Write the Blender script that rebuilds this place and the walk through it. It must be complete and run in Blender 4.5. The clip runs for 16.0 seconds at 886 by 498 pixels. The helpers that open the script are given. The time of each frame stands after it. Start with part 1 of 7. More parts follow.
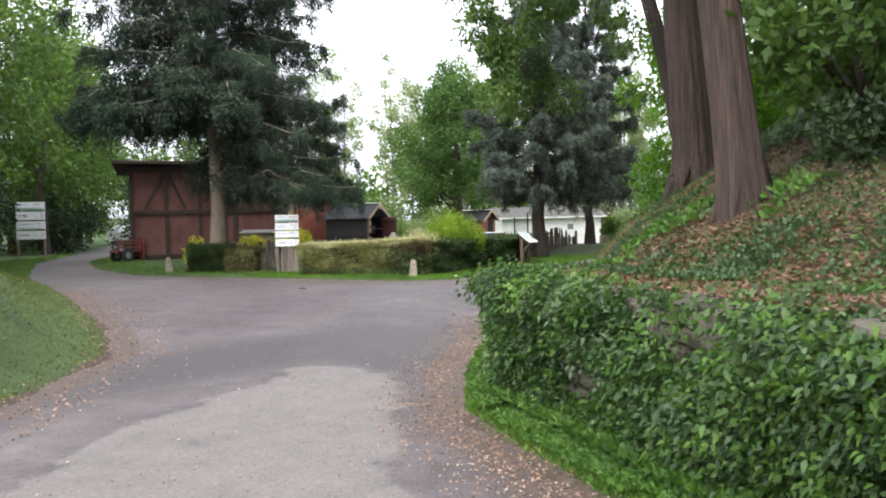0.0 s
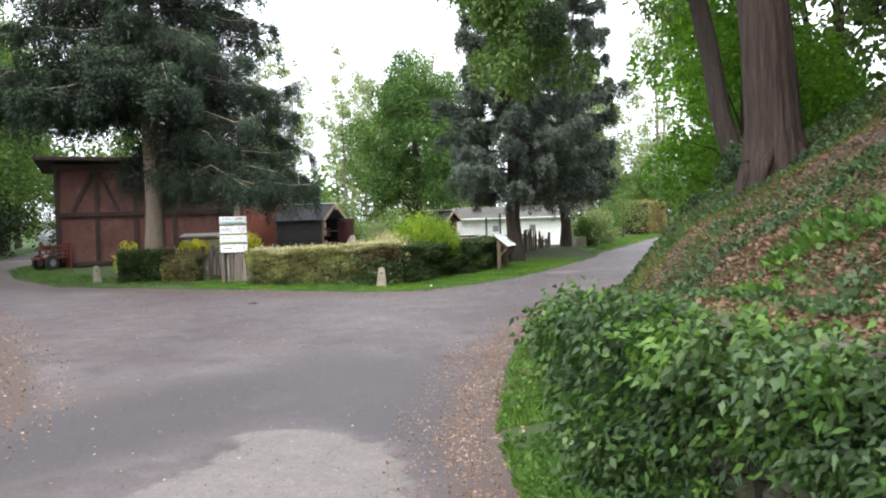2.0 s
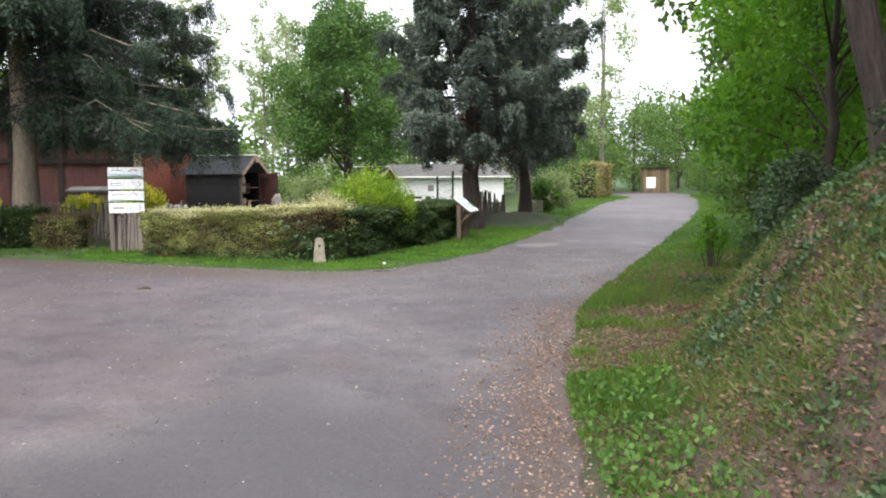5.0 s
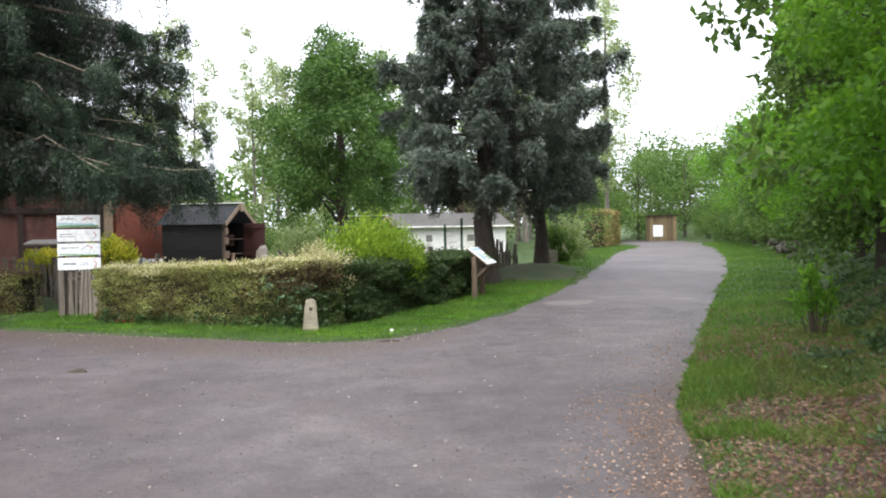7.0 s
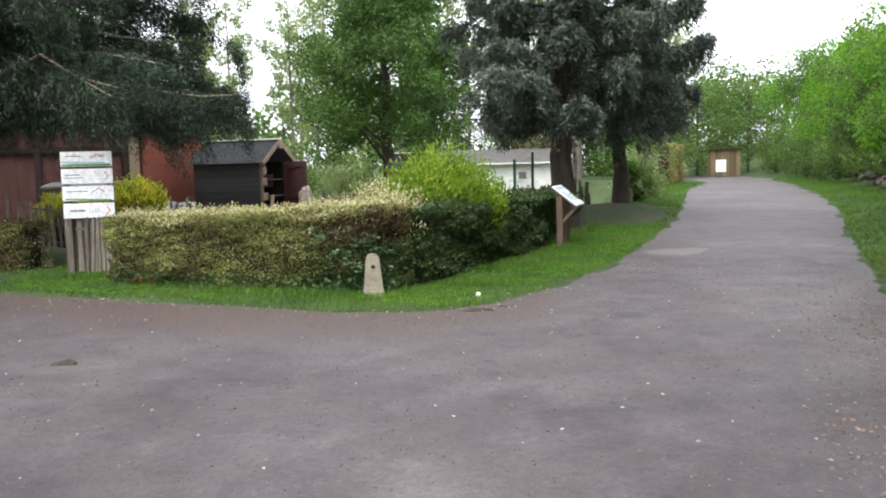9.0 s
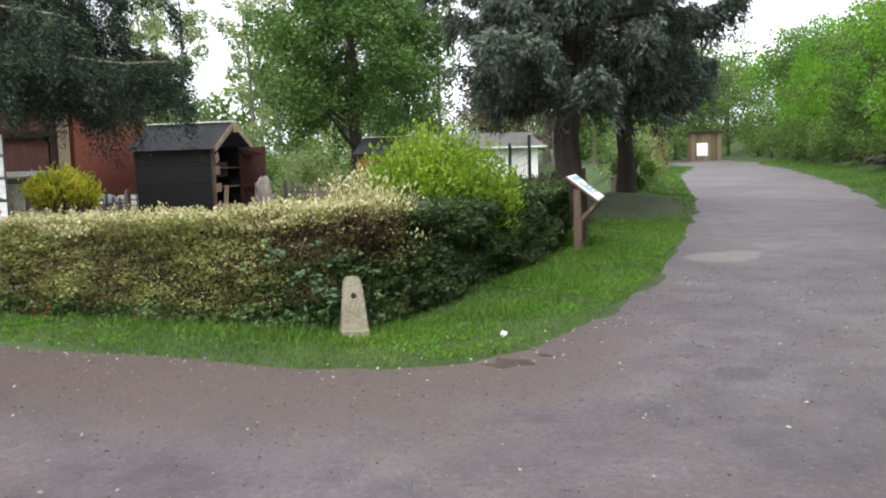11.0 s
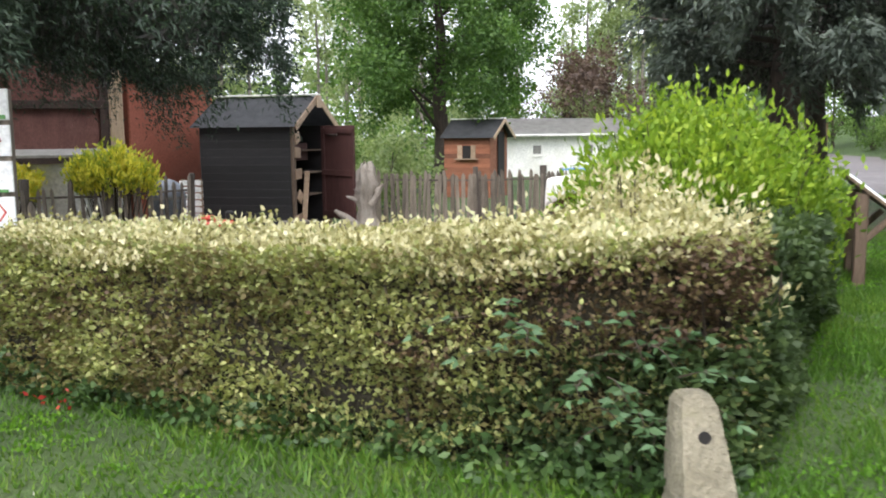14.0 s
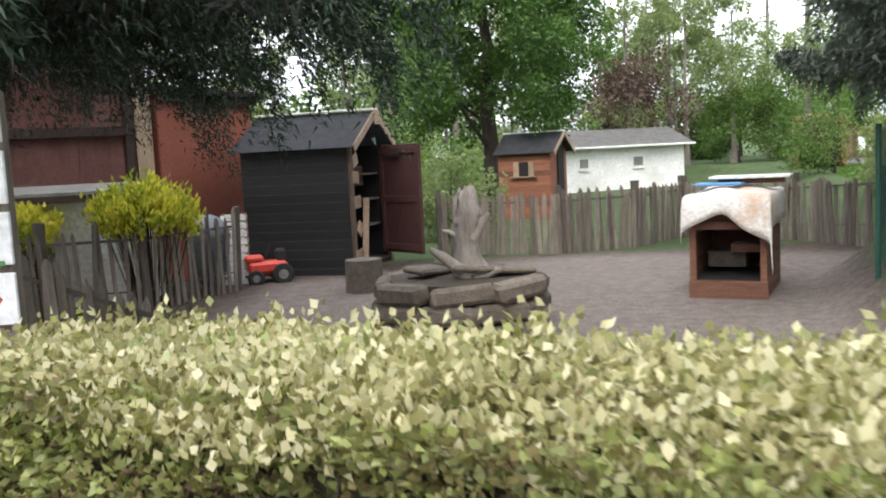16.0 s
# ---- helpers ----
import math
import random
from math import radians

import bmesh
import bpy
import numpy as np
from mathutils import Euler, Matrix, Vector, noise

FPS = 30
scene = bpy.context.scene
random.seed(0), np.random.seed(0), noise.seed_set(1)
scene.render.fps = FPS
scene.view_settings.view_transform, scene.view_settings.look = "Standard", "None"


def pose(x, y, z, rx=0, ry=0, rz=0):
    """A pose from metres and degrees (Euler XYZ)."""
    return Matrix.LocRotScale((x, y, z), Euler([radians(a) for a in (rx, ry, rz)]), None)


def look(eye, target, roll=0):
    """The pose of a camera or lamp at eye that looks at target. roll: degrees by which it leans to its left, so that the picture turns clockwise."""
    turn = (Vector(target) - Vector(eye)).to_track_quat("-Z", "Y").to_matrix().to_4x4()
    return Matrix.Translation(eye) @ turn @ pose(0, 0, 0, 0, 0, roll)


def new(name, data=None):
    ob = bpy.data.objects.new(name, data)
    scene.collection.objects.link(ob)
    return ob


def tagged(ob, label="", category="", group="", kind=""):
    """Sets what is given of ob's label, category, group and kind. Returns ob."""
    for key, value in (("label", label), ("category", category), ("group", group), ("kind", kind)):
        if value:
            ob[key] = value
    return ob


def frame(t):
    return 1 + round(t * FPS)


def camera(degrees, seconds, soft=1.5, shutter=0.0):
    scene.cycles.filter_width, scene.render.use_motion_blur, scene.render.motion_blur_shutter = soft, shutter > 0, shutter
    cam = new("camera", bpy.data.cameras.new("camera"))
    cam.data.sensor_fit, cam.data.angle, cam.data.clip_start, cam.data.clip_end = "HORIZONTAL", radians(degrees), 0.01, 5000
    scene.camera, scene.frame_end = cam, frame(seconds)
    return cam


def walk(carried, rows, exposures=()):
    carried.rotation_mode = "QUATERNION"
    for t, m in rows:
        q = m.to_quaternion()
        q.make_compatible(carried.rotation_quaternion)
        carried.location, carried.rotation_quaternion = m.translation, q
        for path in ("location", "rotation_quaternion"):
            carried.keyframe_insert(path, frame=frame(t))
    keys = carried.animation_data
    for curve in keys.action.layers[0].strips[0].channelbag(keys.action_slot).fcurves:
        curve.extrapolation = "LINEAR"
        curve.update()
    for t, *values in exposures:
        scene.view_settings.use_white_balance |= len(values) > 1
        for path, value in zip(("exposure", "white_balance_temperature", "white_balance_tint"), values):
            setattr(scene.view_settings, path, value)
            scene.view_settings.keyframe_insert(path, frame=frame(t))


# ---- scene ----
cam = camera(54.1, 16.0, soft=1.9, shutter=0.25)
PATH = [
    (0, (3.326, -21.867, 1.513), (3.094, -19.882, 1.442), -1.4),
    (0.5, (3.068, -21.106, 1.465), (2.871, -19.118, 1.378), -1.3),
    (1, (2.79, -20.376, 1.485), (2.602, -18.387, 1.386), -1.6),
    (1.5, (2.627, -19.665, 1.483), (2.473, -17.674, 1.371), -1.7),
    (2, (2.451, -19.072, 1.531), (2.339, -17.077, 1.459), -1.7),
    (2.5, (2.276, -18.426, 1.558), (2.227, -16.428, 1.492), -1.2),
    (3, (2.086, -17.733, 1.554), (2.059, -15.738, 1.42), 0.9),
    (5.5, (1.503, -14.14, 1.549), (1.615, -12.151, 1.376), -1.1),
    (6, (1.436, -13.425, 1.518), (1.578, -11.438, 1.344), -1.6),
    (6.5, (1.312, -12.715, 1.504), (1.452, -10.728, 1.322), -1.6),
    (7, (1.278, -11.999, 1.47), (1.371, -10.002, 1.415), -0.8),
    (7.5, (1.158, -11.331, 1.455), (1.186, -9.335, 1.34), -1.0),
    (8, (1.082, -10.686, 1.443), (1.133, -8.694, 1.269), -2.2),
    (8.5, (0.905, -9.986, 1.414), (0.905, -7.995, 1.227), -1.5),
    (11, (0.423, -6.566, 1.432), (0.506, -4.581, 1.202), -1.8),
    (11.5, (0.336, -5.934, 1.433), (0.449, -3.952, 1.194), -1.9),
    (12, (0.179, -5.303, 1.437), (0.312, -3.323, 1.191), -1.4),
    (12.5, (-0.004, -4.664, 1.44), (0.111, -2.682, 1.198), -0.5),
    (13, (-0.243, -4.041, 1.421), (-0.211, -2.056, 1.175), 0.0),
    (13.5, (-0.489, -3.445, 1.418), (-0.482, -1.462, 1.16), -0.8),
    (14, (-0.844, -2.932, 1.383), (-0.875, -0.949, 1.125), -0.6),
    (14.5, (-1.091, -2.45, 1.397), (-1.138, -0.463, 1.172), -0.8),
    (15, (-1.475, -1.693, 1.379), (-1.576, 0.29, 1.138), -0.6),
    (15.5, (-1.739, -1.133, 1.375), (-1.817, 0.851, 1.139), -2.0),
    (16, (-2.003, -0.491, 1.381), (-2.071, 1.497, 1.167), -2.9),
]
walk(cam, [(t, look(e, g, r)) for t, e, g, r in PATH], [(0, 2.08), (3, 2.13), (6, 2.08), (8.5, 1.96), (11, 1.9), (12, 1.85), (13.3, 2.0), (14.2, 2.25), (15, 2.25), (16, 2.0)])

# ---- world, sun, exposure ----
world = bpy.data.worlds.new("overcast_sky")
scene.world = world
world.use_nodes = True
wn, wl = world.node_tree.nodes, world.node_tree.links
sky = wn.new("ShaderNodeTexSky")
sky.sky_type = "NISHITA"
sky.sun_disc = False
sky.sun_elevation = radians(52)
sky.sun_rotation = radians(200)
sky.dust_density = 6.0
sky.ozone_density = 1.0
grey = wn.new("ShaderNodeHueSaturation")
grey.inputs["Saturation"].default_value = 0.18
wl.new(sky.outputs[0], grey.inputs["Color"])
cloud = wn.new("ShaderNodeMix")
cloud.data_type = "RGBA"
cloud.inputs[0].default_value = 0.65
cloud.inputs[7].default_value = (4.2, 4.4, 4.9, 1)
wl.new(grey.outputs[0], cloud.inputs[6])
wl.new(cloud.outputs[2], wn["Background"].inputs["Color"])
wn["Background"].inputs["Strength"].default_value = 0.15

sun_data = bpy.data.lights.new("sun", "SUN")
sun_data.energy = 0.3
sun_data.angle = radians(40)
sun_data.color = (1.0, 0.96, 0.9)
sun = new("sun", sun_data)
sun.matrix_world = look((-12, -30, 50), (0, 0, 0))
scene.view_settings.exposure = 2.0

# ---- materials ----


def nodes_of(name):
    m = bpy.data.materials.new(name)
    m.use_nodes = True
    t = m.node_tree
    return m, t.nodes, t.links, t.nodes["Principled BSDF"]


def ramp_of(n, stops):
    r = n.new("ShaderNodeValToRGB")
    while len(r.color_ramp.elements) < len(stops):
        r.color_ramp.elements.new(0.5)
    for e, (p, c) in zip(r.color_ramp.elements, stops):
        e.position, e.color = p, (*c, 1)
    return r


def noise_of(n, l, scale, detail=4.0, rough=0.6, stretch=None):
    geo = n.new("ShaderNodeNewGeometry")
    t = n.new("ShaderNodeTexNoise")
    t.inputs["Scale"].default_value = scale
    t.inputs["Detail"].default_value = detail
    t.inputs["Roughness"].default_value = rough
    if stretch:
        mp = n.new("ShaderNodeMapping")
        mp.inputs["Scale"].default_value = stretch
        l.new(geo.outputs["Position"], mp.inputs["Vector"])
        l.new(mp.outputs[0], t.inputs["Vector"])
    else:
        l.new(geo.outputs["Position"], t.inputs["Vector"])
    return t


def mix_of(n, l, kind, fac, a, b):
    m = n.new("ShaderNodeMix")
    m.data_type, m.blend_type = "RGBA", kind
    for sock, v in ((m.inputs[0], fac), (m.inputs[6], a), (m.inputs[7], b)):
        if hasattr(v, "links"):
            l.new(v, sock)
        elif isinstance(v, tuple):
            sock.default_value = (*v, 1)
        else:
            sock.default_value = v
    return m.outputs[2]


def G(r, g, b, k=1.0):
    return (r * k, g * k, b * k)


def surface(name, c1, c2, scale=3.0, rough=0.8, bump=0.3, fine=40.0, stretch=None, random_by="", metal=0.0, dirt=None):
    """A worn surface: two colours mixed by coarse and fine noise, with relief; random_by varies pieces."""
    m, n, l, p = nodes_of(name)
    a = noise_of(n, l, scale, 5.0, 0.65, stretch)
    b = noise_of(n, l, fine, 3.0, 0.6, stretch)
    if max(c1) < 0.45:
        c1, c2 = G(*c1, 0.72), G(*c2, 0.72)
    r = ramp_of(n, [(0.3, c1), (0.7, c2)])
    l.new(a.outputs["Fac"], r.inputs[0])
    f = ramp_of(n, [(0.25, (0.6, 0.6, 0.6)), (0.75, (1.25, 1.25, 1.25))])
    l.new(b.outputs["Fac"], f.inputs[0])
    col = mix_of(n, l, "MULTIPLY", 0.8, r.outputs[0], f.outputs[0])
    if dirt:
        d = noise_of(n, l, scale * 0.37, 6.0, 0.7)
        dr = ramp_of(n, [(0.5, (0, 0, 0)), (0.68, (1, 1, 1))])
        l.new(d.outputs["Fac"], dr.inputs[0])
        col = mix_of(n, l, "MIX", dr.outputs[0], col, dirt)
    if random_by:
        src = n.new("ShaderNodeObjectInfo").outputs["Random"] if random_by == "object" else n.new("ShaderNodeNewGeometry").outputs["Random Per Island"]
        rr = ramp_of(n, [(0.0, (0.62, 0.6, 0.58)), (1.0, (1.3, 1.27, 1.22))])
        l.new(src, rr.inputs[0])
        col = mix_of(n, l, "MULTIPLY", 1.0, col, rr.outputs[0])
    l.new(col, p.inputs["Base Color"])
    p.inputs["Roughness"].default_value = rough
    p.inputs["Metallic"].default_value = metal
    bp = n.new("ShaderNodeBump")
    bp.inputs["Strength"].default_value = bump
    bp.inputs["Distance"].default_value = 0.02
    l.new(b.outputs["Fac"], bp.inputs["Height"])
    l.new(bp.outputs[0], p.inputs["Normal"])
    return m


def leaf_material(name, stops, through_light=0.35, rough=0.55, patch=0.6, deep=0.62):
    """Leaves: each one takes its own colour from the stops; light passes through them."""
    m, n, l, p = nodes_of(name)
    geo = n.new("ShaderNodeNewGeometry")
    big = noise_of(n, l, patch, 3.0)
    add = n.new("ShaderNodeMath")
    add.operation = "MULTIPLY_ADD"
    add.inputs[1].default_value = 0.6
    l.new(geo.outputs["Random Per Island"], add.inputs[0])
    sh = n.new("ShaderNodeMath")
    sh.operation = "MULTIPLY_ADD"
    sh.inputs[1].default_value, sh.inputs[2].default_value = 1.3, -0.45
    l.new(big.outputs["Fac"], sh.inputs[0])
    l.new(sh.outputs[0], add.inputs[2])
    r = ramp_of(n, [(p0, G(*c, deep)) for p0, c in stops])
    l.new(add.outputs[0], r.inputs[0])
    l.new(r.outputs[0], p.inputs["Base Color"])
    p.inputs["Roughness"].default_value = rough
    p.inputs["Specular IOR Level"].default_value = 0.3
    tr = n.new("ShaderNodeBsdfTranslucent")
    warm = mix_of(n, l, "MULTIPLY", 1.0, r.outputs[0], (1.4, 1.5, 0.85))
    l.new(warm, tr.inputs["Color"])
    mx = n.new("ShaderNodeMixShader")
    mx.inputs[0].default_value = through_light
    l.new(p.outputs[0], mx.inputs[1])
    l.new(tr.outputs[0], mx.inputs[2])
    l.new(mx.outputs[0], n["Material Output"].inputs["Surface"])
    return m


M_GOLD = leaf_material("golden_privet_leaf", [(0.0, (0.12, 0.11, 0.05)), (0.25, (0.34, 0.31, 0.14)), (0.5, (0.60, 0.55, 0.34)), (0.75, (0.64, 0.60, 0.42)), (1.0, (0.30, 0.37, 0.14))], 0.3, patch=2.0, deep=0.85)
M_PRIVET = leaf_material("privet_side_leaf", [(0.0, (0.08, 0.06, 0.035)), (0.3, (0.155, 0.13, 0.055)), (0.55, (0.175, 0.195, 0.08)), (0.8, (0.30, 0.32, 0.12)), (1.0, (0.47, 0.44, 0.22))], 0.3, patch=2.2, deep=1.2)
M_DRY = leaf_material("dry_hedge_leaf", [(0.0, (0.09, 0.055, 0.035)), (0.5, (0.16, 0.10, 0.06)), (1.0, (0.20, 0.16, 0.07))], 0.15, patch=3.0)
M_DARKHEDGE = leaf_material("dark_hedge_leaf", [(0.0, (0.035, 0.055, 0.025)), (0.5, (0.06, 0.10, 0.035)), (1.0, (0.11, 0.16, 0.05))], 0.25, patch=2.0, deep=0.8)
M_LIME = leaf_material("lime_shrub_leaf", [(0.0, (0.08, 0.15, 0.015)), (0.5, (0.20, 0.32, 0.03)), (1.0, (0.40, 0.50, 0.06))], 0.4, patch=3.5, deep=0.85)
M_YELLOW = leaf_material("yellow_shrub_leaf", [(0.0, (0.12, 0.19, 0.03)), (0.35, (0.32, 0.35, 0.05)), (0.65, (0.62, 0.54, 0.07)), (1.0, (0.72, 0.64, 0.16))], 0.4, patch=2.0, deep=1)
M_IVY = leaf_material("ivy_leaf", [(0.0, (0.03, 0.06, 0.022)), (0.5, (0.07, 0.135, 0.042)), (1.0, (0.16, 0.25, 0.08))], 0.2, 0.5, patch=1.5, deep=0.68)
M_BRAMBLE = leaf_material("bramble_leaf", [(0.0, (0.04, 0.075, 0.035)), (0.5, (0.085, 0.15, 0.07)), (1.0, (0.17, 0.26, 0.13))], 0.22, 0.55, patch=1.8, deep=0.66)
# dark leaves; for undergrowth and bank wood the canopy's shade is this colour
M_SHADE = leaf_material("dark_shaded_leaf", [(0.0, (0.02, 0.035, 0.016)), (0.5, (0.035, 0.062, 0.025)), (1.0, (0.065, 0.10, 0.04))], 0.2, patch=0.5, deep=0.7)
M_SPRUCE = leaf_material("spruce_needles", [(0.0, (0.026, 0.048, 0.032)), (0.5, (0.048, 0.086, 0.052)), (1.0, (0.09, 0.135, 0.085))], 0.15, patch=0.8, deep=0.48)
# near-black filler that closes conifer crowns and paints their inner shade
M_FILLTWIG = leaf_material("shade_filler_twigs", [(0.0, (0.018, 0.017, 0.015)), (0.5, (0.03, 0.03, 0.026)), (1.0, (0.05, 0.05, 0.04))], 0.05, patch=0.8, deep=1.0)
# lighter copy of the spruce needles: light on upper sprays put into colour
M_LITSHOOT = leaf_material("lit_spruce_sprays", [(0.0, (0.06, 0.115, 0.055)), (0.5, (0.10, 0.175, 0.08)), (1.0, (0.16, 0.24, 0.13))], 0.2, patch=0.8, deep=0.56)
M_CEDAR = leaf_material("cedar_foliage", [(0.0, (0.045, 0.06, 0.05)), (0.5, (0.08, 0.105, 0.085)), (1.0, (0.17, 0.2, 0.17))], 0.2, patch=0.8, deep=0.84)
# lighter copy of the cedar foliage, with sky light painted into its tips
M_LITCEDAR = leaf_material("lit_cedar_sprays", [(0.0, (0.10, 0.13, 0.105)), (0.5, (0.15, 0.185, 0.15)), (1.0, (0.24, 0.28, 0.23))], 0.2, patch=0.8, deep=0.72)
M_YEW = leaf_material("green_conifer_foliage", [(0.0, (0.04, 0.08, 0.025)), (0.5, (0.075, 0.15, 0.035)), (1.0, (0.15, 0.25, 0.06))], 0.35, patch=0.7, deep=0.85)
M_WOOD = leaf_material("woodland_leaf", [(0.0, (0.05, 0.09, 0.025)), (0.5, (0.09, 0.16, 0.04)), (1.0, (0.18, 0.26, 0.07))], 0.4, patch=0.3, deep=0.92)
M_BRIGHT = leaf_material("bright_leaf", [(0.0, (0.07, 0.16, 0.02)), (0.5, (0.13, 0.29, 0.03)), (1.0, (0.24, 0.42, 0.05))], 0.5, patch=0.6, deep=0.82)
# pale leaves; on far trees the distance haze is put into this colour
M_PALE = leaf_material("pale_hazy_leaf", [(0.0, (0.16, 0.22, 0.10)), (0.5, (0.26, 0.32, 0.16)), (1.0, (0.40, 0.45, 0.26))], 0.5, patch=0.3, deep=0.75)
M_BROWNTREE = leaf_material("copper_leaf", [(0.0, (0.08, 0.05, 0.045)), (0.5, (0.13, 0.085, 0.07)), (1.0, (0.19, 0.13, 0.10))], 0.3, patch=0.6)
M_HERB = leaf_material("herb_leaf", [(0.0, (0.045, 0.10, 0.025)), (0.5, (0.085, 0.18, 0.035)), (1.0, (0.17, 0.28, 0.06))], 0.35, patch=1.2, deep=0.9)
M_OLIVE = leaf_material("olive_grass_blade", [(0.0, (0.09, 0.12, 0.03)), (0.5, (0.15, 0.20, 0.045)), (1.0, (0.26, 0.29, 0.09))], 0.3, patch=0.9, deep=0.66)
M_GRASS = leaf_material("grass_blade", [(0.0, (0.06, 0.14, 0.02)), (0.5, (0.11, 0.24, 0.03)), (1.0, (0.24, 0.35, 0.06))], 0.35, patch=0.8, deep=0.68)
M_LITTER = leaf_material("fallen_leaf", [(0.0, (0.16, 0.08, 0.05)), (0.45, (0.30, 0.17, 0.11)), (1.0, (0.50, 0.35, 0.26))], 0.1, 0.7, patch=1.0, deep=0.56)
M_LANELEAF = leaf_material("dry_lane_leaf", [(0.0, (0.20, 0.11, 0.075)), (0.45, (0.34, 0.21, 0.15)), (1.0, (0.55, 0.41, 0.32))], 0.1, 0.7, patch=1.0, deep=0.85)
M_PETAL = leaf_material("pale_fallen_petal", [(0.0, (0.45, 0.42, 0.36)), (1.0, (0.75, 0.72, 0.66))], 0.1, 0.7, patch=1.0)
M_ELDER = leaf_material("elder_leaf", [(0.0, (0.055, 0.11, 0.05)), (0.5, (0.10, 0.185, 0.085)), (1.0, (0.17, 0.27, 0.13))], 0.25, patch=2.0, deep=0.8)
M_RED_FLOWER = leaf_material("red_petal", [(0.0, (0.5, 0.03, 0.03)), (1.0, (0.7, 0.08, 0.07))], 0.3, patch=1.0)

M_BARK = surface("dark_bark", (0.05, 0.038, 0.032), (0.12, 0.09, 0.075), 2.0, 0.95, 1.0, 14.0, (6, 6, 1))
M_REDBARK = surface("redwood_bark", (0.026, 0.017, 0.014), (0.115, 0.074, 0.06), 3.0, 0.95, 1.0, 7.0, (9, 9, 0.5))
M_PALEBARK = surface("pale_bark", (0.24, 0.19, 0.14), (0.40, 0.32, 0.25), 2.0, 0.95, 0.7, 16.0, (4, 4, 1.2))
M_GREYBARK = surface("grey_bark", (0.16, 0.14, 0.12), (0.30, 0.27, 0.23), 2.0, 0.95, 0.6, 16.0, (4, 4, 1.2))
# dark brown hedge core: shade seen between the leaves, put into colour
M_GAPSHADE = surface("hedge_gap_shade", (0.022, 0.017, 0.011), (0.07, 0.058, 0.03), 16.0, 0.95, 1.0, 70.0)
M_TWIG = surface("hedge_twig", (0.045, 0.032, 0.022), (0.10, 0.075, 0.05), 8.0, 0.95, 0.3, 40.0)
M_STONE = surface("weathered_stone", (0.21, 0.185, 0.13), (0.37, 0.335, 0.25), 6.0, 0.9, 0.8, 45.0, dirt=(0.20, 0.19, 0.11))
M_WALLSTONE = surface("mossy_stone", (0.07, 0.058, 0.05), (0.16, 0.138, 0.118), 5.0, 0.95, 0.8, 30.0, dirt=(0.08, 0.11, 0.04), random_by="object")
M_BARN = surface("red_brown_boards", (0.135, 0.055, 0.046), (0.215, 0.092, 0.076), 2.0, 0.85, 0.3, 24.0, (2, 2, 0.9), dirt=(0.20, 0.10, 0.085))
M_BEAM = surface("dark_timber", (0.035, 0.022, 0.018), (0.075, 0.045, 0.036), 3.0, 0.85, 0.5, 24.0, (2, 2, 2))
M_BRICKRED = surface("orange_red_render", (0.33, 0.095, 0.055), (0.41, 0.13, 0.08), 1.5, 0.9, 0.25, 30.0, dirt=(0.25, 0.09, 0.06))
M_POST = surface("pale_post_wood", (0.42, 0.30, 0.19), (0.55, 0.42, 0.30), 4.0, 0.8, 0.3, 30.0, (5, 5, 0.7))
M_BLACKWOOD = surface("black_stained_boards", (0.015, 0.015, 0.018), (0.027, 0.026, 0.030), 4.0, 0.7, 0.35, 30.0, (1, 1, 6), "object")
M_FELT = surface("grey_roof_felt", (0.06, 0.063, 0.07), (0.11, 0.115, 0.125), 5.0, 0.85, 0.35, 60.0)
M_DOOR = surface("maroon_door_boards", (0.075, 0.028, 0.026), (0.13, 0.048, 0.042), 4.0, 0.75, 0.35, 30.0, (6, 6, 0.7))
M_PLANK = surface("bare_plank", (0.36, 0.25, 0.17), (0.52, 0.40, 0.29), 5.0, 0.85, 0.3, 30.0, random_by="object")
M_PALING = surface("grey_paling_wood", (0.17, 0.145, 0.122), (0.36, 0.31, 0.262), 3.0, 0.9, 0.5, 25.0, (6, 6, 0.8), "object")
M_FENCEPOST = surface("old_fence_post", (0.10, 0.082, 0.068), (0.19, 0.16, 0.135), 4.0, 0.92, 0.5, 25.0, (6, 6, 0.8))
M_HUT = surface("orange_brown_cladding", (0.24, 0.085, 0.045), (0.34, 0.14, 0.08), 3.0, 0.8, 0.3, 25.0, (1, 1, 5), "object")
M_WHITE = surface("off_white_paint", (0.72, 0.71, 0.69), (0.84, 0.83, 0.80), 2.0, 0.7, 0.15, 20.0, dirt=(0.6, 0.59, 0.54))
M_PANEL = surface("white_sign_panel", (0.76, 0.77, 0.78), (0.85, 0.86, 0.87), 2.0, 0.45, 0.03, 20.0)
M_INK = surface("faded_print", (0.28, 0.30, 0.31), (0.38, 0.40, 0.42), 20.0, 0.6, 0.0, 60.0)
M_REDINK = surface("red_print", (0.50, 0.06, 0.05), (0.6, 0.10, 0.08), 9.0, 0.6, 0.0, 60.0)
M_GREENINK = surface("green_print", (0.10, 0.36, 0.09), (0.2, 0.45, 0.15), 9.0, 0.6, 0.0, 60.0)
M_BLUEINK = surface("blue_print", (0.25, 0.42, 0.55), (0.5, 0.62, 0.68), 9.0, 0.5, 0.0, 60.0)
M_BROWNWOOD = surface("brown_post_wood", (0.12, 0.08, 0.055), (0.22, 0.155, 0.11), 4.0, 0.85, 0.5, 25.0, (6, 6, 0.8))
M_CANVAS = surface("stained_white_tarp", (0.66, 0.62, 0.57), (0.80, 0.77, 0.72), 3.0, 0.75, 0.3, 25.0, dirt=(0.50, 0.34, 0.22))
